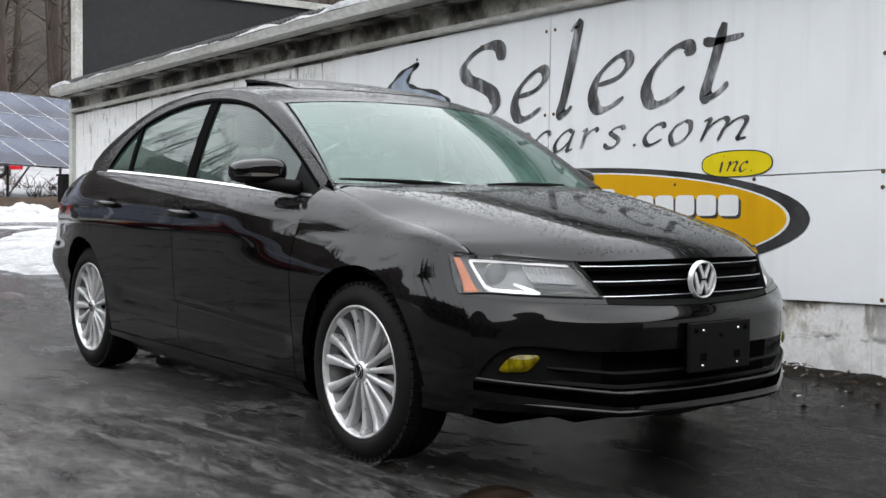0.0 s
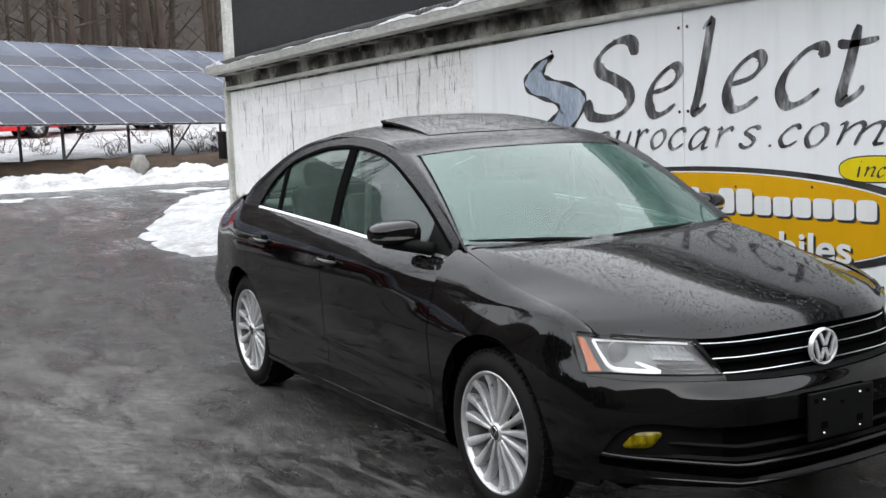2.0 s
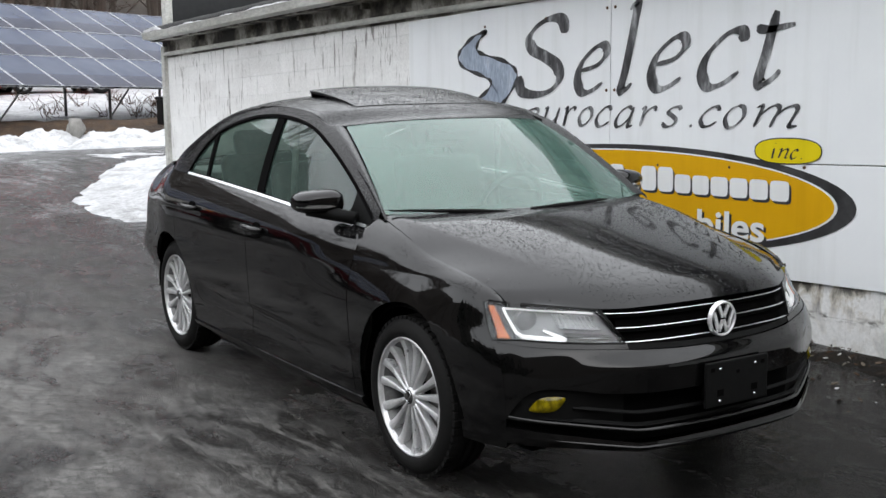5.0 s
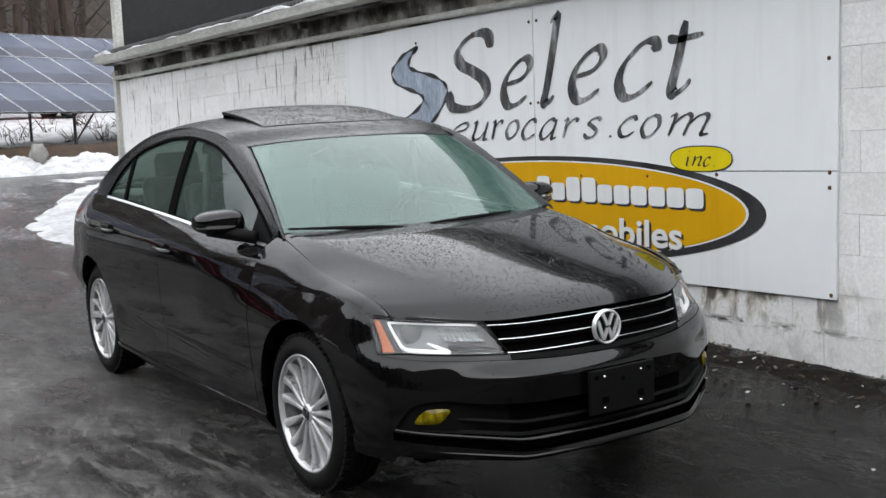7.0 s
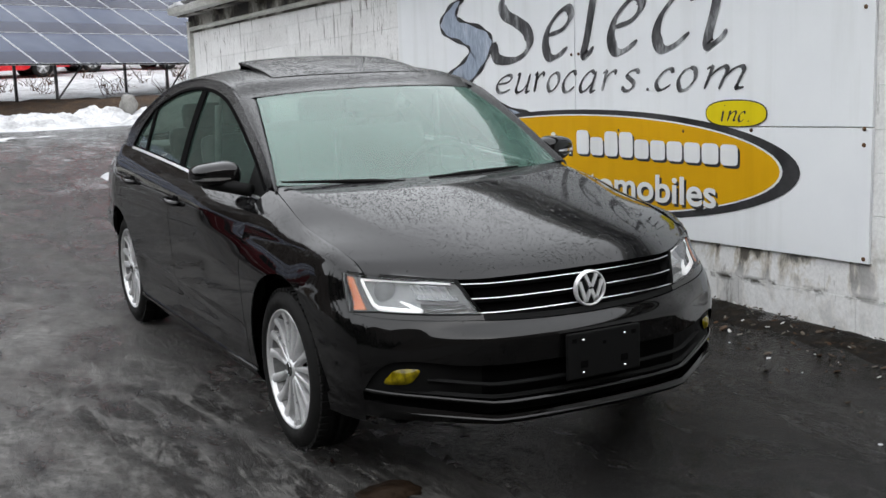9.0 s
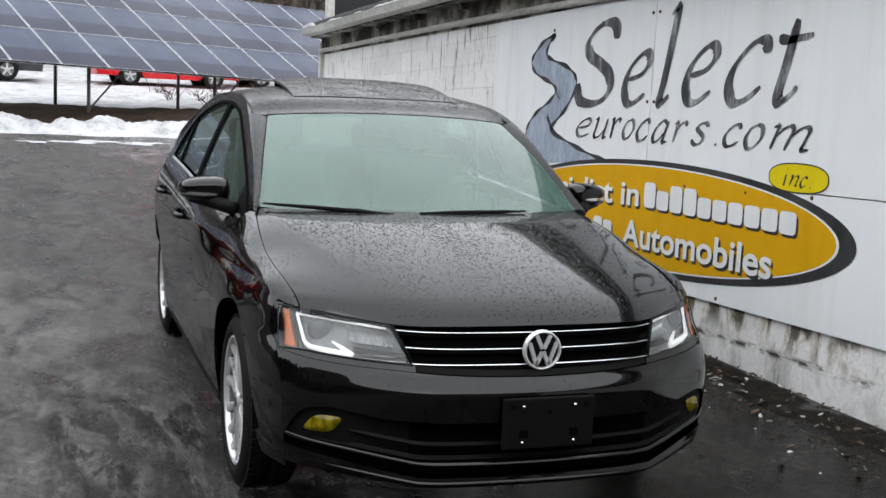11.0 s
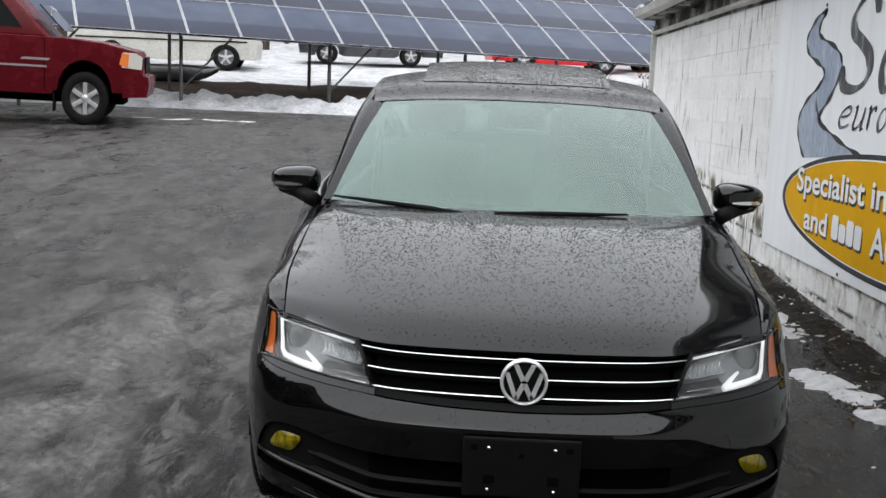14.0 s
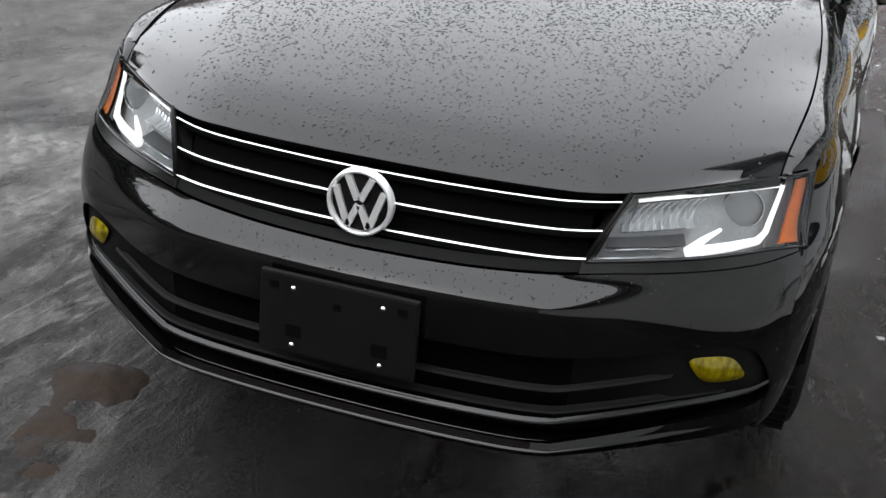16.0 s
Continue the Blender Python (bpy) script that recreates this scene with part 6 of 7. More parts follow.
sheet("boot_lid", lambda u, v: (lambda a, y: Vector((a * (half_width(min(y, 2.14), BELT(y)) - 0.002) * (1 - 0.05 * max(0, v - 0.8)), y, BELT(y) + 0.012 * (1 - a * a) - 0.01 * max(0, v - 0.7))))(lerp(-1, 1, u), lerp(1.80 - 0.03 * lerp(-1, 1, u) ** 2, TAIL(1.03) - bow(abs(lerp(-1, 1, u)) * 0.78, 1.03) / 1.05, v)), span(0, 1, 40), span(0, 1, 20), paint, car, lip=0.012)
sheet("boot_face", lambda s, z: Vector((s - math.copysign(tuck(2.0, z) * (abs(s) / 0.889) ** 2, s), TAIL(z) - bow(abs(s), z) / 1.05, z)), span(-0.835, 0.835, 50), span(0.2, 1.035, 24), paint, car, lip=0.01)

# wipers
for pts in ([(-0.085, 0.004), (0.08, 0.012), (0.24, 0.014), (0.385, 0.012)], [(-0.19, -0.010), (-0.32, 0.002), (-0.50, 0.012), (-0.668, 0.012)]):
    path = []
    for x, v in pts:
        q = screen((x / 0.678 + 1) / 2, v)
        path.append((q.x, q.y - 0.018, q.z + 0.012))
    bar("wiper", path, [0.005, 0.011, 0.008, 0.004], plastic, car, "black wiper blade", 6)


# inner body: dark filling behind the gaps, floor, firewall, wheel liners
boxed("engine_bay", (-0.40, 0.40, -1.96, -0.98, 0.20, 0.70), matte, car)
boxed("floor_pan", (-0.80, 0.80, -0.94, 0.93, 0.17, 0.27), matte, car)
boxed("under_tray", (-0.60, 0.60, -1.80, -0.93, 0.19, 0.21), matte, car)
boxed("rear_tray", (-0.48, 0.48, 0.93, 2.05, 0.20, 0.22), matte, car)
boxed("rear_floor", (-0.50, 0.50, 0.93, 2.22, 0.22, 0.60), matte, car)
boxed("firewall", (-0.78, 0.78, -0.97, -0.94, 0.25, 0.90), matte, car)
for cy in (-AX, AXR):
    for sg in (1, -1):
        v, f = lathe([(0.0, 0.352), (-0.03, 0.378), (-0.36, 0.378), (-0.36, 0.02)], 30, arc=(0.0, math.pi))
        raw("wheel_liner", [(sg * ((0.832 if cy < 0 else 0.822) + a), cy + b, HUB + c) for a, b, c in v], f, matte, car)


# wheels
def wheel_at(x, y, sg, roll):
    w = new("wheel")
    w.parent = car
    w["label"] = "silver multi-spoke alloy wheel with black tyre"
    def place(v):
        c, s = math.cos(roll), math.sin(roll)
        return [(sg * a, (b * c - d * s) * 1.025, (b * s + d * c) * 1.025) for a, b, d in v]
    tv, tf = lathe([(-0.20, 0.222), (-0.205, 0.245), (-0.200, 0.278), (-0.185, 0.300), (-0.16, 0.308), (-0.135, 0.309), (-0.134, 0.302), (-0.128, 0.302), (-0.127, 0.309), (-0.098, 0.309), (-0.097, 0.302), (-0.091, 0.302), (-0.090, 0.309), (-0.06, 0.308), (-0.025, 0.300), (-0.004, 0.281), (0.004, 0.258), (0.002, 0.240), (-0.006, 0.230), (-0.012, 0.224)], 72)
    ty = raw("tyre", place(tv), tf, rubber, w, "black tyre with wet tread")
    # tread blocks on the shoulder
    bm = bmesh.new()
    for k in range(60):
        m = Matrix.Rotation(2 * math.pi * k / 60, 4, "X")
        box(bm, -0.058, -0.018, -0.011, 0.011, 0.292, 0.3075, m=m)
    for vtx in bm.verts:
        vtx.co = (vtx.co.x * sg, vtx.co.y * 1.025, vtx.co.z * 1.025)
    part("tread_block", bm, rubber, ty)
    rv, rf = lathe([(-0.024, 0.213), (-0.010, 0.2175), (-0.004, 0.2215), (-0.004, 0.2265), (-0.012, 0.230)], 72)
    bv, bf = lathe([(-0.19, 0.205), (-0.10, 0.190), (-0.05, 0.196), (-0.024, 0.213)], 60)
    raw("rim_barrel", place(bv), bf, barrel_grey, w, "brake-dusted inner rim")
    rim = raw("rim", place(rv), rf, alloy, w, "bright silver rim")
    # spokes: five groups of three, each a tapered raised blade
    for k in range(15):
        ang = 2 * math.pi * (k // 3) / 5 + ((k % 3) - 1) * (2 * math.pi / 15) * 0.93
        sv = []
        rs = (0.036, 0.075, 0.13, 0.18, 0.214)
        for r, wd, out in zip(rs, (0.0060, 0.0078, 0.0108, 0.0142, 0.0172), (-0.020, -0.0195, -0.022, -0.022, -0.012)):
            for dx, dw in ((-0.030, 1.25), (-0.004, 1.0), (0.0, 0.45), (0.0, -0.45), (-0.004, -1.0), (-0.030, -1.25)):
                b, d = wd * dw, r
                c, s = math.cos(ang), math.sin(ang)
                sv.append((out + dx, b * c - d * s, b * s + d * c))
        sf = [(i * 6 + q, i * 6 + q + 1, i * 6 + q + 7, i * 6 + q + 6) for i in range(4) for q in range(5)]
        so = raw("spoke", place(sv), sf, alloy, w)
        so.data.set_sharp_from_angle(angle=radians(40))
    hv, hf = lathe([(-0.012, 0.0), (-0.012, 0.026), (-0.014, 0.030), (-0.026, 0.040), (-0.045, 0.062)], 32)
    raw("hub", place(hv), hf, alloy, w)
    cv, cf = lathe([(-0.0095, 0.0), (-0.0095, 0.022), (-0.012, 0.0275)], 28)
    cap = raw("centre_cap", place(cv), cf, plastic, w, "dark centre cap with a pale ring")
    qv, qf = lathe([(-0.009, 0.021), (-0.007, 0.0225), (-0.009, 0.024)], 28)
    raw("cap_ring", place(qv), qf, chrome, cap)
    for s_ in (-1, 1):
        zv = [(-0.008, s_ * 0.013 + 0.003, 0.012), (-0.008, s_ * 0.013 - 0.003, 0.012), (-0.008, s_ * 0.003 - 0.003, -0.014), (-0.008, s_ * 0.003 + 0.003, -0.014)]
        raw("cap_mark", place(zv), [(0, 1, 2, 3)], chrome, cap)
    dv, df = lathe([(-0.075, 0.06), (-0.075, 0.150), (-0.095, 0.152), (-0.095, 0.06)], 48)
    raw("brake_disc", place(dv), df, steel_disc, w, "grey brake disc")
    boxed("brake_caliper", (min(sg * -0.14, sg * -0.06), max(sg * -0.14, sg * -0.06), 0.06, 0.13, -0.02, 0.13), matte, w)
    v, f = lathe([(-0.15, 0.0), (-0.15, 0.20)], 32)
    raw("inner_well", place(v), f, matte, w)
    for k in range(5):
        ang = 2 * math.pi * k / 5 + 0.3
        nv, nf = lathe([(-0.022, 0.0), (-0.022, 0.006), (-0.03, 0.007)], 8)
        raw("lug_bolt", place([(a, b + 0.048 * math.cos(ang), c + 0.048 * math.sin(ang)) for a, b, c in nv]), nf, plastic, w)
    w.matrix_basis = pose(sg * x, y, HUB)
    return w




def wing_tip(u, v):
    """The corner between bonnet edge, wing and lamp top."""
    p0 = bonnet_pt(1.0, lerp((-1.745 + 0.91) / (EDGE_END + 0.91), 0.9985, u)) + Vector((0.0012, 0, 0))
    s = lerp(0.772, 0.708, u)
    p1 = front(s, LAMP_HI(s) + 0.003)
    return lerp(p0, p1, v) + Vector((0.006, -0.004, 0.010)) * math.sin(math.pi * v) * (1 - u)


for mir in (False, True):
    sheet("wing_tip", wing_tip, span(0, 1, 14), span(0, 1, 8), paint, car, lip=0.01, mirror=mir)

barrel_grey = textured("dusty_rim_barrel", 15, [(0.3, (0.10, 0.10, 0.10)), (0.7, (0.22, 0.22, 0.22))], (0.4, 0.6), 0.05, 0.001, metal=0.4)
steel_disc = textured("worn_brake_disc", 20, [(0.3, (0.10, 0.09, 0.085)), (0.7, (0.22, 0.21, 0.20))], (0.35, 0.5), 0.05, 0.001, metal=0.8)
for sg in (1, -1):
    wheel_at(0.843, -AX, sg, 0.15)
    wheel_at(0.838, AXR, sg, 0.9)


# cabin: dashboard, steering wheel, seats, mirror, shelf
def soft(name, dims, mat, parent, bevel, m=None, label=""):
    return part(name, box(bmesh.new(), *dims, m=m, bevel=bevel), mat, parent, label, smooth=True)


soft("dashboard", (-0.68, 0.68, -0.95, -0.42, 0.72, 0.93), plastic, car, 0.05)
v, f = [], []
sw_m = pose(0.36, -0.33, 0.90, -65, 0, 0)
ring = [sw_m @ Vector((0.185 * math.cos(t), 0.185 * math.sin(t), 0)) for t in span(0, 2 * math.pi, 28)]
bar("steering_wheel", ring, 0.016, plastic, car, "black steering wheel", 8)
bar("steering_column", [sw_m @ Vector((0, 0, 0)), (0.36, -0.62, 0.78)], 0.05, plastic, car)


def seat(x, y, wide, rest, low=0.0):
    s = new("seat")
    s.parent = car
    s["label"] = "black seat with headrest"
    soft("cushion", (x - wide / 2, x + wide / 2, y - 0.25, y + 0.25, 0.40, 0.56), seat_cloth, s, 0.05)
    tilt = pose(x, y + 0.24, 0.52, -14, 0, 0)
    soft("backrest", (-wide / 2, wide / 2, -0.06, 0.07, 0.0, 0.62), seat_cloth, s, 0.05, tilt)
    for hx in rest:
        soft("headrest", (hx - 0.13, hx + 0.13, -0.045, 0.055, 0.66 - low, 0.84 - low), seat_cloth, s, 0.04, tilt)
        for px in (-0.05, 0.05):
            p, q = tilt @ Vector((hx + px, 0, 0.58)), tilt @ Vector((hx + px, 0, 0.70 - low))
            bar("headrest_post", [p, q], 0.007, chrome, s)


seat(-0.37, -0.02, 0.52, (0.0,))
seat(0.37, -0.02, 0.52, (0.0,))
seat(0.0, 0.78, 1.16, (-0.36, 0.36), 0.08)
soft("rear_shelf", (-0.60, 0.60, 1.22, 1.80, 0.98, 1.02), trim_grey, car, 0.01)
soft("roof_lining", (-0.52, 0.52, -0.20, 1.10, 1.335, 1.345), trim_grey, car, 0.003)
soft("rear_view_mirror", (-0.12, 0.12, -0.33, -0.30, 1.235, 1.295), plastic, car, 0.012)
sheet("sensor_housing", lambda u, v: screen(0.5 + lerp(-0.06, -0.13, v) * (1 - 2 * u), lerp(0.86, 0.985, v), 0.010), span(0, 1, 12), span(0, 1, 8), matte, car, "dark sensor housing behind the glass", lip=0.02)
for sg in (1, -1):
    soft("door_card", (min(sg * 0.70, sg * 0.75), max(sg * 0.70, sg * 0.75), -0.88, 1.1, 0.30, 0.93), trim_grey, car, 0.01)
    bar("seat_belt", [(sg * 0.60, 0.12, 1.28), (sg * 0.62, 0.14, 0.9), (sg * 0.64, 0.16, 0.5)], 0.018, trim_grey, car, "grey seat belt", 4)


# rain beads: small domes on the upward panels
def beads(name, fn, nrm_in, count, urange, vrange, seed, parent, rmax=0.0042, keep=None):
    rng = random.Random(seed)
    v, f = [], []
    for k in range(count):
        u, w = rng.uniform(*urange), rng.uniform(*vrange)
        if keep and rng.random() > keep(u, w):
            continue
        e = 1e-3
        p = fn(u, w)
        n = (fn(u + e, w) - p).cross(fn(u, w + e) - p)
        if n.length < 1e-12:
            continue
        n.normalize()
        if n.z < 0 and nrm_in:
            n = -n
        if n.z < 0.05:
            continue
        r = rmax * (0.28 + 0.72 * rng.random() ** 2.2)
        t1 = n.orthogonal().normalized()
        t2 = n.cross(t1)
        sx, sy = rng.uniform(0.8, 1.35), rng.uniform(0.8, 1.2)
        b = len(v)
        rot = rng.uniform(0, 6.28)
        for rr, hh in ((1.0, -0.05), (0.72, 0.20)):
            for q in range(6):
                a_ = rot + q * math.pi / 3
                v.append(p + (t1 * math.cos(a_) * sx + t2 * math.sin(a_) * sy) * r * rr + n * r * hh)
        v.append(p + n * r * 0.30)
        for q in range(6):
            q2 = (q + 1) % 6
            f.append((b + q, b + q2, b + 6 + q2, b + 6 + q))
            f.append((b + 6 + q, b + 6 + q2, b + 12))
    ob = raw(name, v, f, water, parent, "clear rain beads")
    ob["kind"] = "stuff"
    return ob


clump = lambda s: (lambda u, w: 0.25 + 0.75 * smooth01(0.5 + 1.6 * noise.noise((u * s + 3, w * s, s))))
beads("rain_layer", bonnet_pt, True, 40000, (-0.98, 0.98), (0.02, 0.99), 1, bonnet, 0.0040, lambda u, w: (0.45 + 0.55 * clump(5)(u, w)) * (1.0 - 0.62 * w) * (1.0 if abs(u) < lerp(0.95, 0.62, w) else 0.12))
beads("rain_layer", roof_pt, True, 16000, (-0.97, 0.97), (0.02, 0.98), 2, roof, 0.0052, clump(6))
beads("rain_layer", hatch, True, 6000, (0.02, 0.98), (0.02, 0.98), 3, sunroof, 0.0056, clump(6))
beads("rain_layer", lambda u, v: front(u, lerp(INTAKE_HI(abs(u)), LAMP_LO(abs(u)), v)), True, 500, (-0.55, 0.55), (0.72, 0.99), 4, bumper, 0.0024)
for mir in (False, True):
    sg = -1 if mir else 1
    side_beads = lambda fn, sg=sg: (lambda u, w: (lambda p: Vector((p.x * sg, p.y, p.z)))(fn(u, w)))
    beads("rain_layer", side_beads(lambda u, w: flank(u, lerp(0.865, BELT(u) - 0.006, w))), True, 13000, (-0.88, 2.1), (0, 1), 6 + sg, car, 0.0030, clump(4))
    beads("rain_layer", side_beads(lambda u, w: wing(u, w)), True, 3200, (-1.70, -0.92), (0.02, 0.42), 16 + sg, car, 0.0027, clump(5))
    beads("rain_layer", side_beads(lambda y, w: gp(y, lerp(max(ARC_IN(y), BELT(y)) if y < 1.10 else BELT(y), ARC_OUT(y), w))), True, 2600, (-0.86, 1.70), (0.2, 0.98), 26 + sg, car, 0.0026, clump(4))
beads("rain_layer", screen, True, 320, (0.03, 0.97), (0.05, 0.97), 5, ws, 0.0026)


# ---- parked vehicles beyond the lot ----
def profile_body(name, outline, width, mat, parent, inset=0.12, label="", belt=1.0):
    """A vehicle body: a side outline (along, up) pushed across the width, narrowed above the waist."""
    bm = bmesh.new()
    rows = [(-width / 2, 0.04), (-width / 2 + 0.05, 0.0), (width / 2 - 0.05, 0.0), (width / 2, 0.04)]
    cols = []
    cx, cz = sum(p[0] for p in outline) / len(outline), sum(p[1] for p in outline) / len(outline)
    for y, shrink in rows:
        ring = []
        for a, z in outline:
            yy = y * (1 - inset * smooth01((z - belt) / 0.4))
            ring.append(bm.verts.new((a + (cx - a) * shrink * 0.3, yy, z + (cz - z) * shrink * 0.3)))
        cols.append(ring)
    n = len(outline)
    for r in range(len(rows) - 1):
        for k in range(n):
            bm.faces.new((cols[r][k], cols[r][(k + 1) % n], cols[r + 1][(k + 1) % n], cols[r + 1][k]))
    bm.faces.new(cols[0][::-1])
    bm.faces.new(cols[-1])
    bmesh.ops.triangulate(bm, faces=[f for f in bm.faces if len(f.verts) > 4])
    return part(name, bm, mat, parent, label)


def arch_cut(a, r, z0, n=10):
    """Points of a wheel arch in an outline, from front to back of the arch."""
    return [(a - r * math.cos(math.pi * k / n), z0 + r * math.sin(math.pi * k / n)) for k in range(n + 1)]


def plain_wheel(parent, a, y, r, sg, spokes=6):
    w = new("wheel")
    w.parent = parent
    w.matrix_basis = pose(a, y, r, 0, 0, 90 * sg)
    v, f = lathe([(-0.12, r * 0.6), (-0.12, r * 0.93), (-0.09, r), (0.09, r), (0.12, r * 0.93), (0.12, r * 0.66), (0.10, r * 0.62)], 36)
    raw("tyre", v, f, rubber, w)
    v, f = lathe([(0.06, 0.0), (0.05, r * 0.30), (0.06, r * 0.56), (0.105, r * 0.62)], 36)
    raw("rim", v, f, barrel_grey, w)
    for k in range(spokes):
        m = Matrix.Rotation(2 * math.pi * k / spokes, 4, "X")
        boxed("spoke", (0.06, 0.095, -r * 0.09, r * 0.09, r * 0.10, r * 0.60), alloy, w, m=m, bevel=0.01)
    v, f = lathe([(0.105, 0.0), (0.105, r * 0.12), (0.08, r * 0.17)], 20)
    raw("hub_cap", v, f, alloy, w)


def side_quad(name, pts, y, mat, parent, label="", thick=0.02):
    """A flat pane or strip on a vehicle's side from (along, up) points."""
    bm = bmesh.new()
    d = math.copysign(thick, y)
    lo = [bm.verts.new((a, y - d, z)) for a, z in pts]
    hi = [bm.verts.new((a, y, z)) for a, z in pts]
    n = len(pts)
    bm.faces.new(hi)
    bm.faces.new(lo[::-1])
    for k in range(n):
        bm.faces.new((lo[k], lo[(k + 1) % n], hi[(k + 1) % n], hi[k]))
    return part(name, bm, mat, parent, label)


def rounded(ob, width):
    """Soften a pressed body's edges."""
    b = ob.modifiers.new("soft_edges", "BEVEL")
    b.width, b.segments, b.limit_method, b.angle_limit = width, 4, "ANGLE", radians(35)
    ob.data.shade_smooth()
    return ob


def pickup(at, turn):
    """Dark red pickup; along +x is its front."""
    t = thing("pickup_truck", "dark red pickup truck parked on wet asphalt", "truck", at=at, turn=turn)
    low = 0.48
    body = [(0.93, low), (0.96, 0.72), (0.93, 0.98), (0.84, 1.10), (0.30, 1.20), (-0.32, 1.24), (-2.9, 1.24), (-4.5, 1.22), (-4.55, 0.55), (-4.2, low)]
    body += [(p[0], p[1]) for p in arch_cut(-3.55, 0.46, low)] + [(-3.0, 0.42), (-0.56, 0.42)] + [p for p in arch_cut(0.0, 0.46, low)] + [(0.60, low)]
    rounded(profile_body("body", body, 1.92, red_paint, t, 0.0), 0.085)
    cab = [(-0.55, 1.22), (-1.25, 1.82), (-2.5, 1.86), (-2.95, 1.78), (-3.05, 1.22)]
    profile_body("cab", cab, 1.86, red_paint, t, 0.16, belt=1.2)
    profile_body("bumper", [(0.62, 0.42), (1.02, 0.44), (1.06, 0.60), (1.04, 0.74), (0.80, 0.76), (0.60, 0.70)], 1.96, red_paint, t, 0.0, "red painted front bumper")
    rounded(t.children[-1], 0.07)
    for sg in (-1, 1):
        y = sg * 0.965
        lamp = side_quad("headlamp", [(0.60, 0.86), (0.93, 0.84), (0.94, 1.00), (0.84, 1.075), (0.62, 1.08)], y + sg * 0.006, truck_lamp, t, "clear headlamp with amber corner", 0.25)
        side_quad("amber_corner", [(0.56, 0.90), (0.70, 0.86), (0.72, 1.05), (0.60, 1.07)], y + sg * 0.012, amber, lamp)
        side_quad("side_strip", [(-4.3, 0.80), (-0.62, 0.80), (-0.62, 0.83), (-4.3, 0.83)], y + sg * 0.004, bright_trim, t, "pale side moulding")
        side_quad("name_bar", [(-1.05, 0.90), (-0.60, 0.90), (-0.56, 0.935), (-1.0, 0.935)], y + sg * 0.004, bright_trim, t, "plain silver badge")
        side_quad("side_window", [(-0.95, 1.27), (-1.35, 1.72), (-1.9, 1.75), (-1.9, 1.27)], sg * 0.90, dark_glass, t)
        side_quad("side_window", [(-1.98, 1.27), (-1.98, 1.75), (-2.5, 1.76), (-2.85, 1.60), (-2.9, 1.27)], sg * 0.90, dark_glass, t)
        side_quad("door_seam", [(-0.66, 0.5), (-0.65, 0.5), (-0.65, 1.22), (-0.66, 1.22)], y + sg * 0.002, matte, t)
        side_quad("arch_lip", [p for p in arch_cut(0, 0.50, low + 0.01)] + [p for p in arch_cut(0, 0.455, low + 0.01)][::-1], y + sg * 0.018, red_paint, t)
        plain_wheel(t, 0.0, sg * 0.84, 0.385, sg)
        plain_wheel(t, -3.55, sg * 0.84, 0.395, sg)
        boxed("mud_flap", (-0.52, -0.50, sg * 0.84 - 0.12, sg * 0.84 + 0.12, 0.18, 0.5), plastic, t)
    boxed("windscreen", (-0.92, -0.90, -0.72, 0.72, 1.25, 1.78), dark_glass, t, m=Matrix.Translation((0.35, 0, 0)) @ Matrix.Translation((-0.91, 0, 1.5)) @ Matrix.Rotation(radians(-48), 4, "Y") @ Matrix.Translation((0.91, 0, -1.5)))
    boxed("wheel_well", (-0.52, 0.52, -0.62, 0.62, 0.42, 1.04), matte, t)
    boxed("chassis", (-4.3, 0.6, -0.5, 0.5, 0.30, 0.50), matte, t)
    boxed("grille", (0.94, 0.975, -0.5, 0.5, 0.78, 1.02), plastic, t)
    t.matrix_basis = pose(*at, 0, 1.4, turn) @ Matrix.Diagonal((0.94, 1.0, 1.10, 1.0))
    return t


truck_lamp = material("pale_headlamp", (0.62, 0.60, 0.55), rough=0.15, coat=1.0)
pickup((-6.72, 14.0, ground_z(-6.4, 13.0) + 0.002), 13)


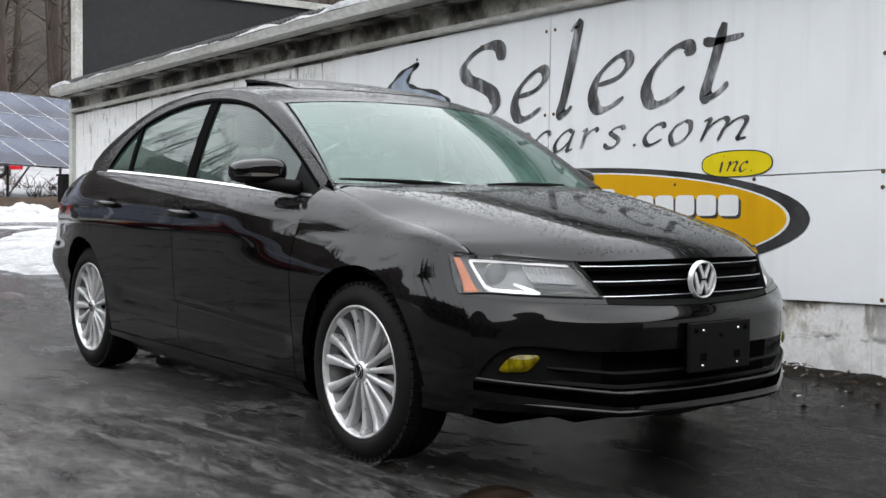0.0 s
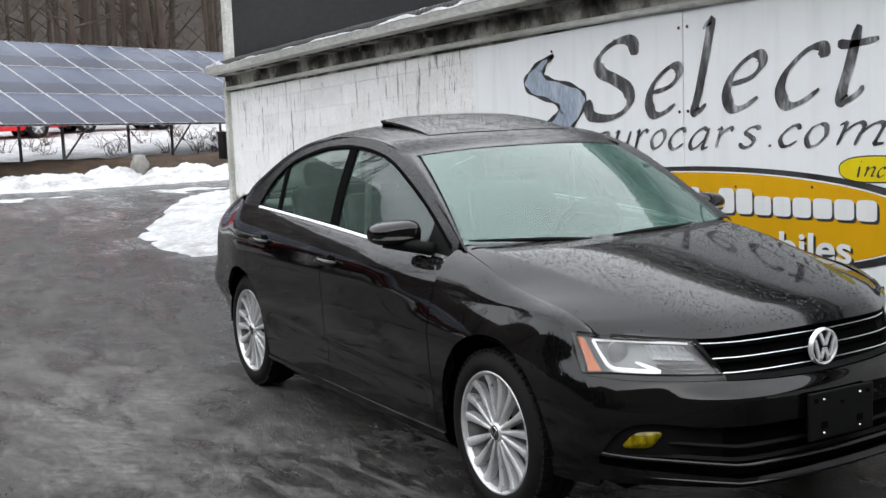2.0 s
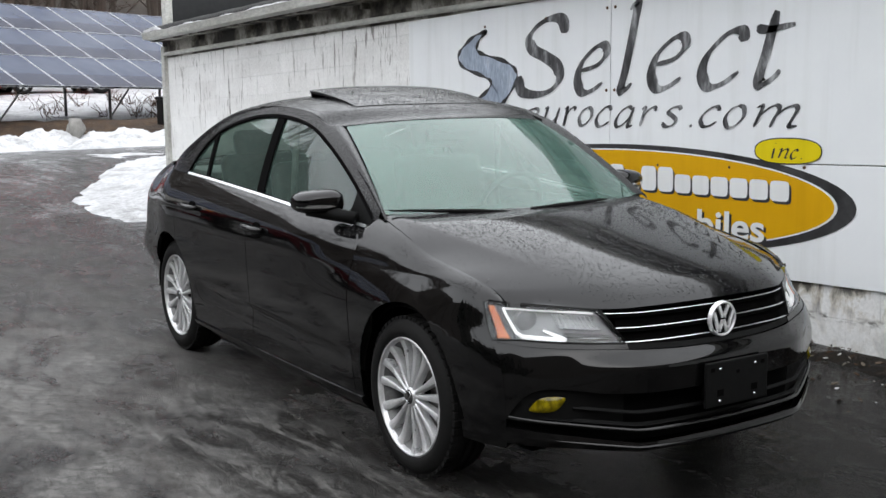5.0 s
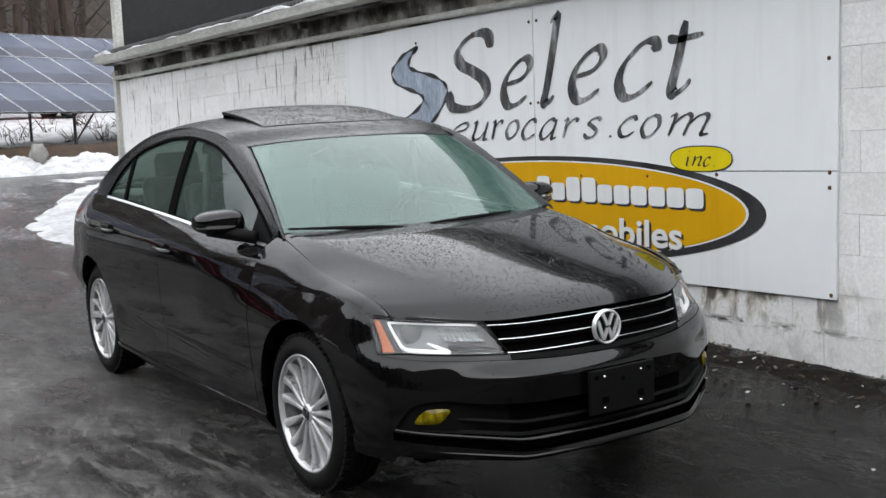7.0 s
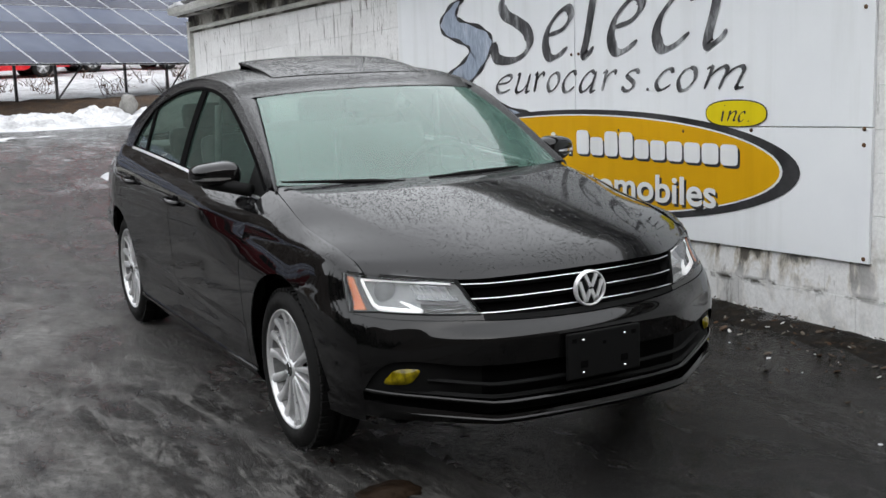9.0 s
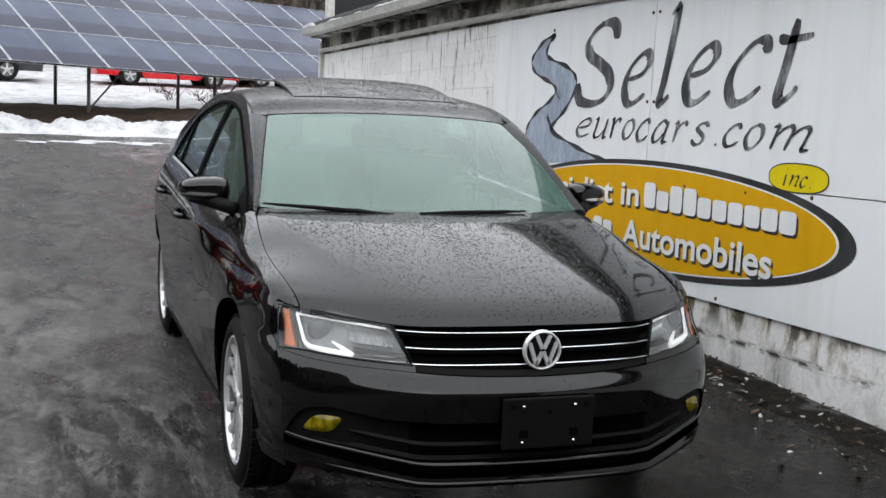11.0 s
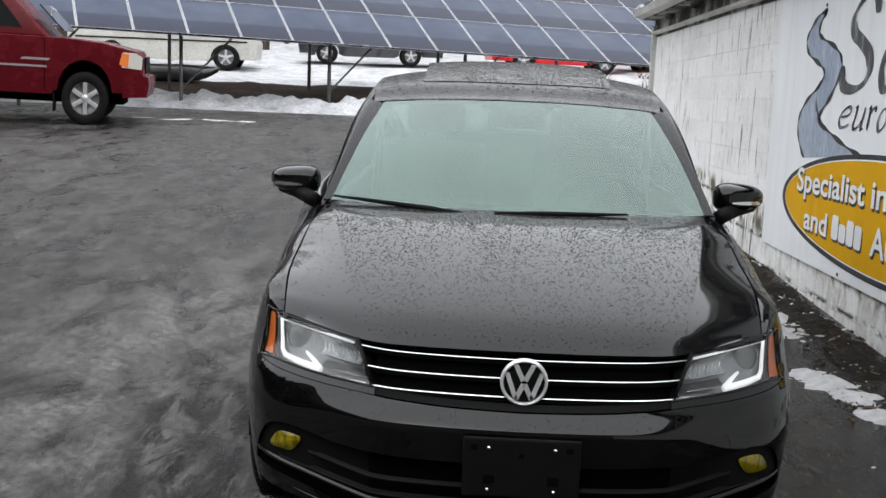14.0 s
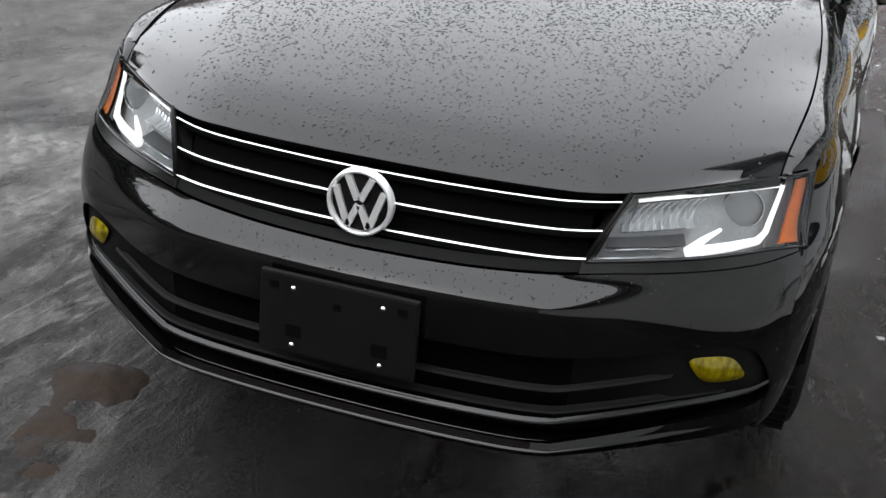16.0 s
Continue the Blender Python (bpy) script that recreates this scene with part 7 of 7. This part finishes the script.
def far_car(name, label, mat, at, turn, tall=1.42, van=False, category="car"):
    t = thing(name, label, category, at=at, turn=turn)
    low = 0.30
    if van:
        top = [(0.85, low), (0.90, 0.75), (0.80, 1.0), (0.35, 1.12), (-0.35, 1.85), (-0.8, 1.98), (-4.2, 1.98), (-4.35, 1.7), (-4.4, low)]
        wb, r = -3.2, 0.36
    else:
        top = [(0.85, low), (0.90, 0.60), (0.78, 0.72), (0.0, 0.92), (-0.45, 0.98), (-1.15, tall - 0.03), (-1.9, tall), (-2.6, tall - 0.08), (-3.2, 1.04), (-3.6, 0.98), (-3.7, 0.6), (-3.65, low)]
        wb, r = -2.65, 0.32
    outline = top + arch_cut(wb, r + 0.07, low) + [(wb + r + 0.2, 0.24), (-r - 0.2, 0.24)] + arch_cut(0.0, r + 0.07, low)
    profile_body("body", outline, 1.76, mat, t, 0.18 if not van else 0.08, belt=0.95)
    for sg in (-1, 1):
        y = sg * 0.80
        if van:
            side_quad("side_window", [(-0.25, 1.15), (-0.62, 1.72), (-1.3, 1.75), (-1.3, 1.15)], sg * 0.84, dark_glass, t)
            side_quad("side_moulding", [(-4.2, 0.78), (0.6, 0.78), (0.6, 0.82), (-4.2, 0.82)], sg * 0.885, plastic, t)
        else:
            side_quad("side_window", [(-0.62, 1.0), (-1.2, tall - 0.10), (-1.75, tall - 0.07), (-1.75, 1.0)], y, dark_glass, t)
            side_quad("side_window", [(-1.82, 1.0), (-1.82, tall - 0.07), (-2.5, tall - 0.14), (-2.95, 1.04)], y, dark_glass, t)
        plain_wheel(t, 0.0, sg * 0.78, r, sg, 5)
        plain_wheel(t, wb, sg * 0.78, r, sg, 5)
        side_quad("headlamp", [(0.60, 0.62), (0.86, 0.60), (0.80, 0.72), (0.6, 0.76)], sg * 0.87, truck_lamp, t, "", 0.2)
    return t


far_car("van", "dirty white van parked beyond the snow bank", pale_paint, (-7.6, 28.5, 0.86), 6, van=True, category="van")
far_car("parked_sedan", "dark grey sedan parked behind the solar panels", dark_grey_paint, (-5.2, 32.0, 1.13), 186)
far_car("parked_hatchback", "bright red car parked behind the solar panels", bright_red, (3.6, 33.0, 1.13), 8)
far_car("parked_hatchback", "bright red car parked behind the solar panels", bright_red, (7.9, 34.5, 1.22), 10)


# snow plough blade with an upturned end, snow on top
plough = thing("snow_plough", "dark steel snow plough blade lying behind the bank, snow on top", "plough", at=(-7.3, 20.6, ground_z(-7.3, 20.6) + 0.28), turn=8)
pv, pf_ = [], []
for i in range(25):
    a = i / 24
    rise = 0.22 * max(0, (a - 0.78) / 0.22) ** 1.6
    for j in range(9):
        t = -0.5 + 1.3 * j / 8
        pv.append((-1.2 + 2.4 * a, -0.18 * math.cos(t * 1.6), 0.10 + 0.30 * (j / 8) * (1 - 0.6 * max(0, a - 0.75) / 0.25) + rise))
pf_ = [(i * 9 + j, (i + 1) * 9 + j, (i + 1) * 9 + j + 1, i * 9 + j + 1) for i in range(24) for j in range(8)]
bl = raw("blade", pv, pf_, post_steel, plough, "dark curved blade")
so = bl.modifiers.new("thick", "SOLIDIFY")
so.thickness = 0.03
boxed("frame_beam", (-1.1, 0.6, 0.0, 0.5, 0.0, 0.22), plastic, plough, bevel=0.02)
bar("lift_arm", [(-0.35, 0.25, 0.2), (-0.45, 0.2, 0.45), (-0.55, 0.1, 0.62)], 0.05, plastic, plough)
boxed("snow_cap", (-1.15, 0.75, -0.05, 0.45, 0.23, 0.36), snow, plough, bevel=0.05)

# pale boulder and a dark bin at the bank
def rock(name, at, size, mat, label, category, seed):
    bm = bmesh.new()
    bmesh.ops.create_icosphere(bm, subdivisions=3, radius=1)
    for v_ in bm.verts:
        n_ = noise.fractal(v_.co * 1.5 + Vector((seed, 0, 0)), 0.9, 2.0, 4)
        v_.co = Vector((v_.co.x * size[0], v_.co.y * size[1], v_.co.z * size[2])) * (1 + 0.25 * n_)
    ob = part(name, bm, mat, smooth=True)
    ob.matrix_world = pose(*at)
    return tagged(ob, label, category)


rock("boulder", (3.1, 18.3, ground_z(3.1, 18.3) + 0.34), (0.17, 0.16, 0.24), boulder_grey, "pale grey boulder standing in the snow bank", "rock", 2.0)
bin_ = thing("bin", "small dark bin behind the snow bank", "bin", at=(5.4, 19.4, ground_z(5.4, 19.4) + 0.3))
boxed("body", (-0.2, 0.2, -0.2, 0.2, 0, 0.55), plastic, bin_, bevel=0.03)
boxed("lid", (-0.22, 0.22, -0.22, 0.22, 0.55, 0.60), plastic, bin_, bevel=0.015)


# small clods of snow and pale litter scattered near the wall
def clods():
    rng = random.Random(6)
    v, f = [], []
    for k in range(90):
        y = rng.uniform(-3.2, 8.5)
        x = rng.uniform(0.7, 1.92)
        if -1.0 < x < 1.0 and -2.3 < y < 2.5:
            continue
        r = rng.uniform(0.004, 0.008) + 0.012 * rng.random() ** 4
        z = ground_z(x, y)
        b = len(v)
        for zz, rr in ((-0.3, 1.0), (0.25, 0.8)):
            for q in range(7):
                a = q * 2 * math.pi / 7
                w = r * rr * rng.uniform(0.6, 1.3)
                v.append((x + math.cos(a) * w * 1.3, y + math.sin(a) * w, z + zz * r))
        v.append((x, y, z + r * 0.55))
        for q in range(7):
            q2 = (q + 1) % 7
            f += [(b + q, b + q2, b + 7 + q2, b + 7 + q), (b + 7 + q, b + 7 + q2, b + 14)]
    return tagged(raw("snow_clods", v, f, snow), "small clods of snow scattered on the asphalt", "snow", kind="stuff")



clods()


def litter():
    """Dead leaves, bark and stone chips caught along the wall foot."""
    rng = random.Random(19)
    v, f = [], []
    for k in range(2600):
        y = rng.uniform(-3.6, 9.0)
        x = 1.95 - 0.42 * rng.random() ** 1.3
        if rng.random() < 0.12:
            x -= rng.uniform(0.0, 0.45)
        r = rng.uniform(0.004, 0.010) + 0.014 * rng.random() ** 3
        turn, tip = rng.uniform(0, 6.28), rng.uniform(-0.5, 0.5)
        z = ground_z(x, y) + (0.014 if x > 1.66 else 0.003) + rng.uniform(0, 0.010)
        b, n = len(v), rng.randint(5, 7)
        slim = rng.uniform(0.25, 0.8)
        for lift in (0.0, -0.35 * r):
            for q in range(n):
                a = q * 2 * math.pi / n
                w = r * rng.uniform(0.75, 1.2)
                p = Vector((math.cos(a) * w, math.sin(a) * w * slim, 0.0))
                v.append((x + p.x * math.cos(turn) - p.y * math.sin(turn), y + p.x * math.sin(turn) + p.y * math.cos(turn), z + p.x * tip + lift))
        f.append(tuple(b + q for q in range(n)))
        f.extend([(b + q, b + n + q, b + n + (q + 1) % n, b + (q + 1) % n) for q in range(n)])
    return tagged(raw("leaf_litter", v, f, litter_mix, smooth=False), "dead leaves, bark and pale stone chips along the wall", "litter", kind="stuff")


litter_mix = material("leaf_and_stone_litter", (0.05, 0.04, 0.03), rough=0.7, spec=0.25)
island_ = litter_mix.node_tree.nodes.new("ShaderNodeNewGeometry")
wire(litter_mix, ramp(litter_mix, island_.outputs["Random Per Island"], [(0.0, (0.012, 0.010, 0.008)), (0.40, (0.040, 0.026, 0.016)), (0.66, (0.09, 0.048, 0.024)), (0.82, (0.13, 0.115, 0.095)), (0.93, (0.24, 0.23, 0.21)), (0.95, (0.62, 0.62, 0.60))]), socket(litter_mix, "Base Color"))
litter()

# ---- blocks of the wall, laid last ----
course, length, joint = COURSE, 0.405, 0.0014
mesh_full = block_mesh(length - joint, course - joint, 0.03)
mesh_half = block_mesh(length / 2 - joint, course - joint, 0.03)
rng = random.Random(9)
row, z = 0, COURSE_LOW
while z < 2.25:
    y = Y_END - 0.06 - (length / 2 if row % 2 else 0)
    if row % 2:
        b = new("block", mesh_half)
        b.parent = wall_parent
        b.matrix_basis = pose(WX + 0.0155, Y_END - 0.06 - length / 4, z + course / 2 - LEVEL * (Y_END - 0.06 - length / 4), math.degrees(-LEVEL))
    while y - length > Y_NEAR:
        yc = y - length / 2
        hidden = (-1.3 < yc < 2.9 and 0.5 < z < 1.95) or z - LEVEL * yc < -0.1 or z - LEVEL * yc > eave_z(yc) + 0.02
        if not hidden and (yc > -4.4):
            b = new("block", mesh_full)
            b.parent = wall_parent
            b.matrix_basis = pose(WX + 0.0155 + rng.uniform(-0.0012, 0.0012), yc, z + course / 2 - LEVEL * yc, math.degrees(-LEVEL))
        y -= length
    z += course
    row += 1
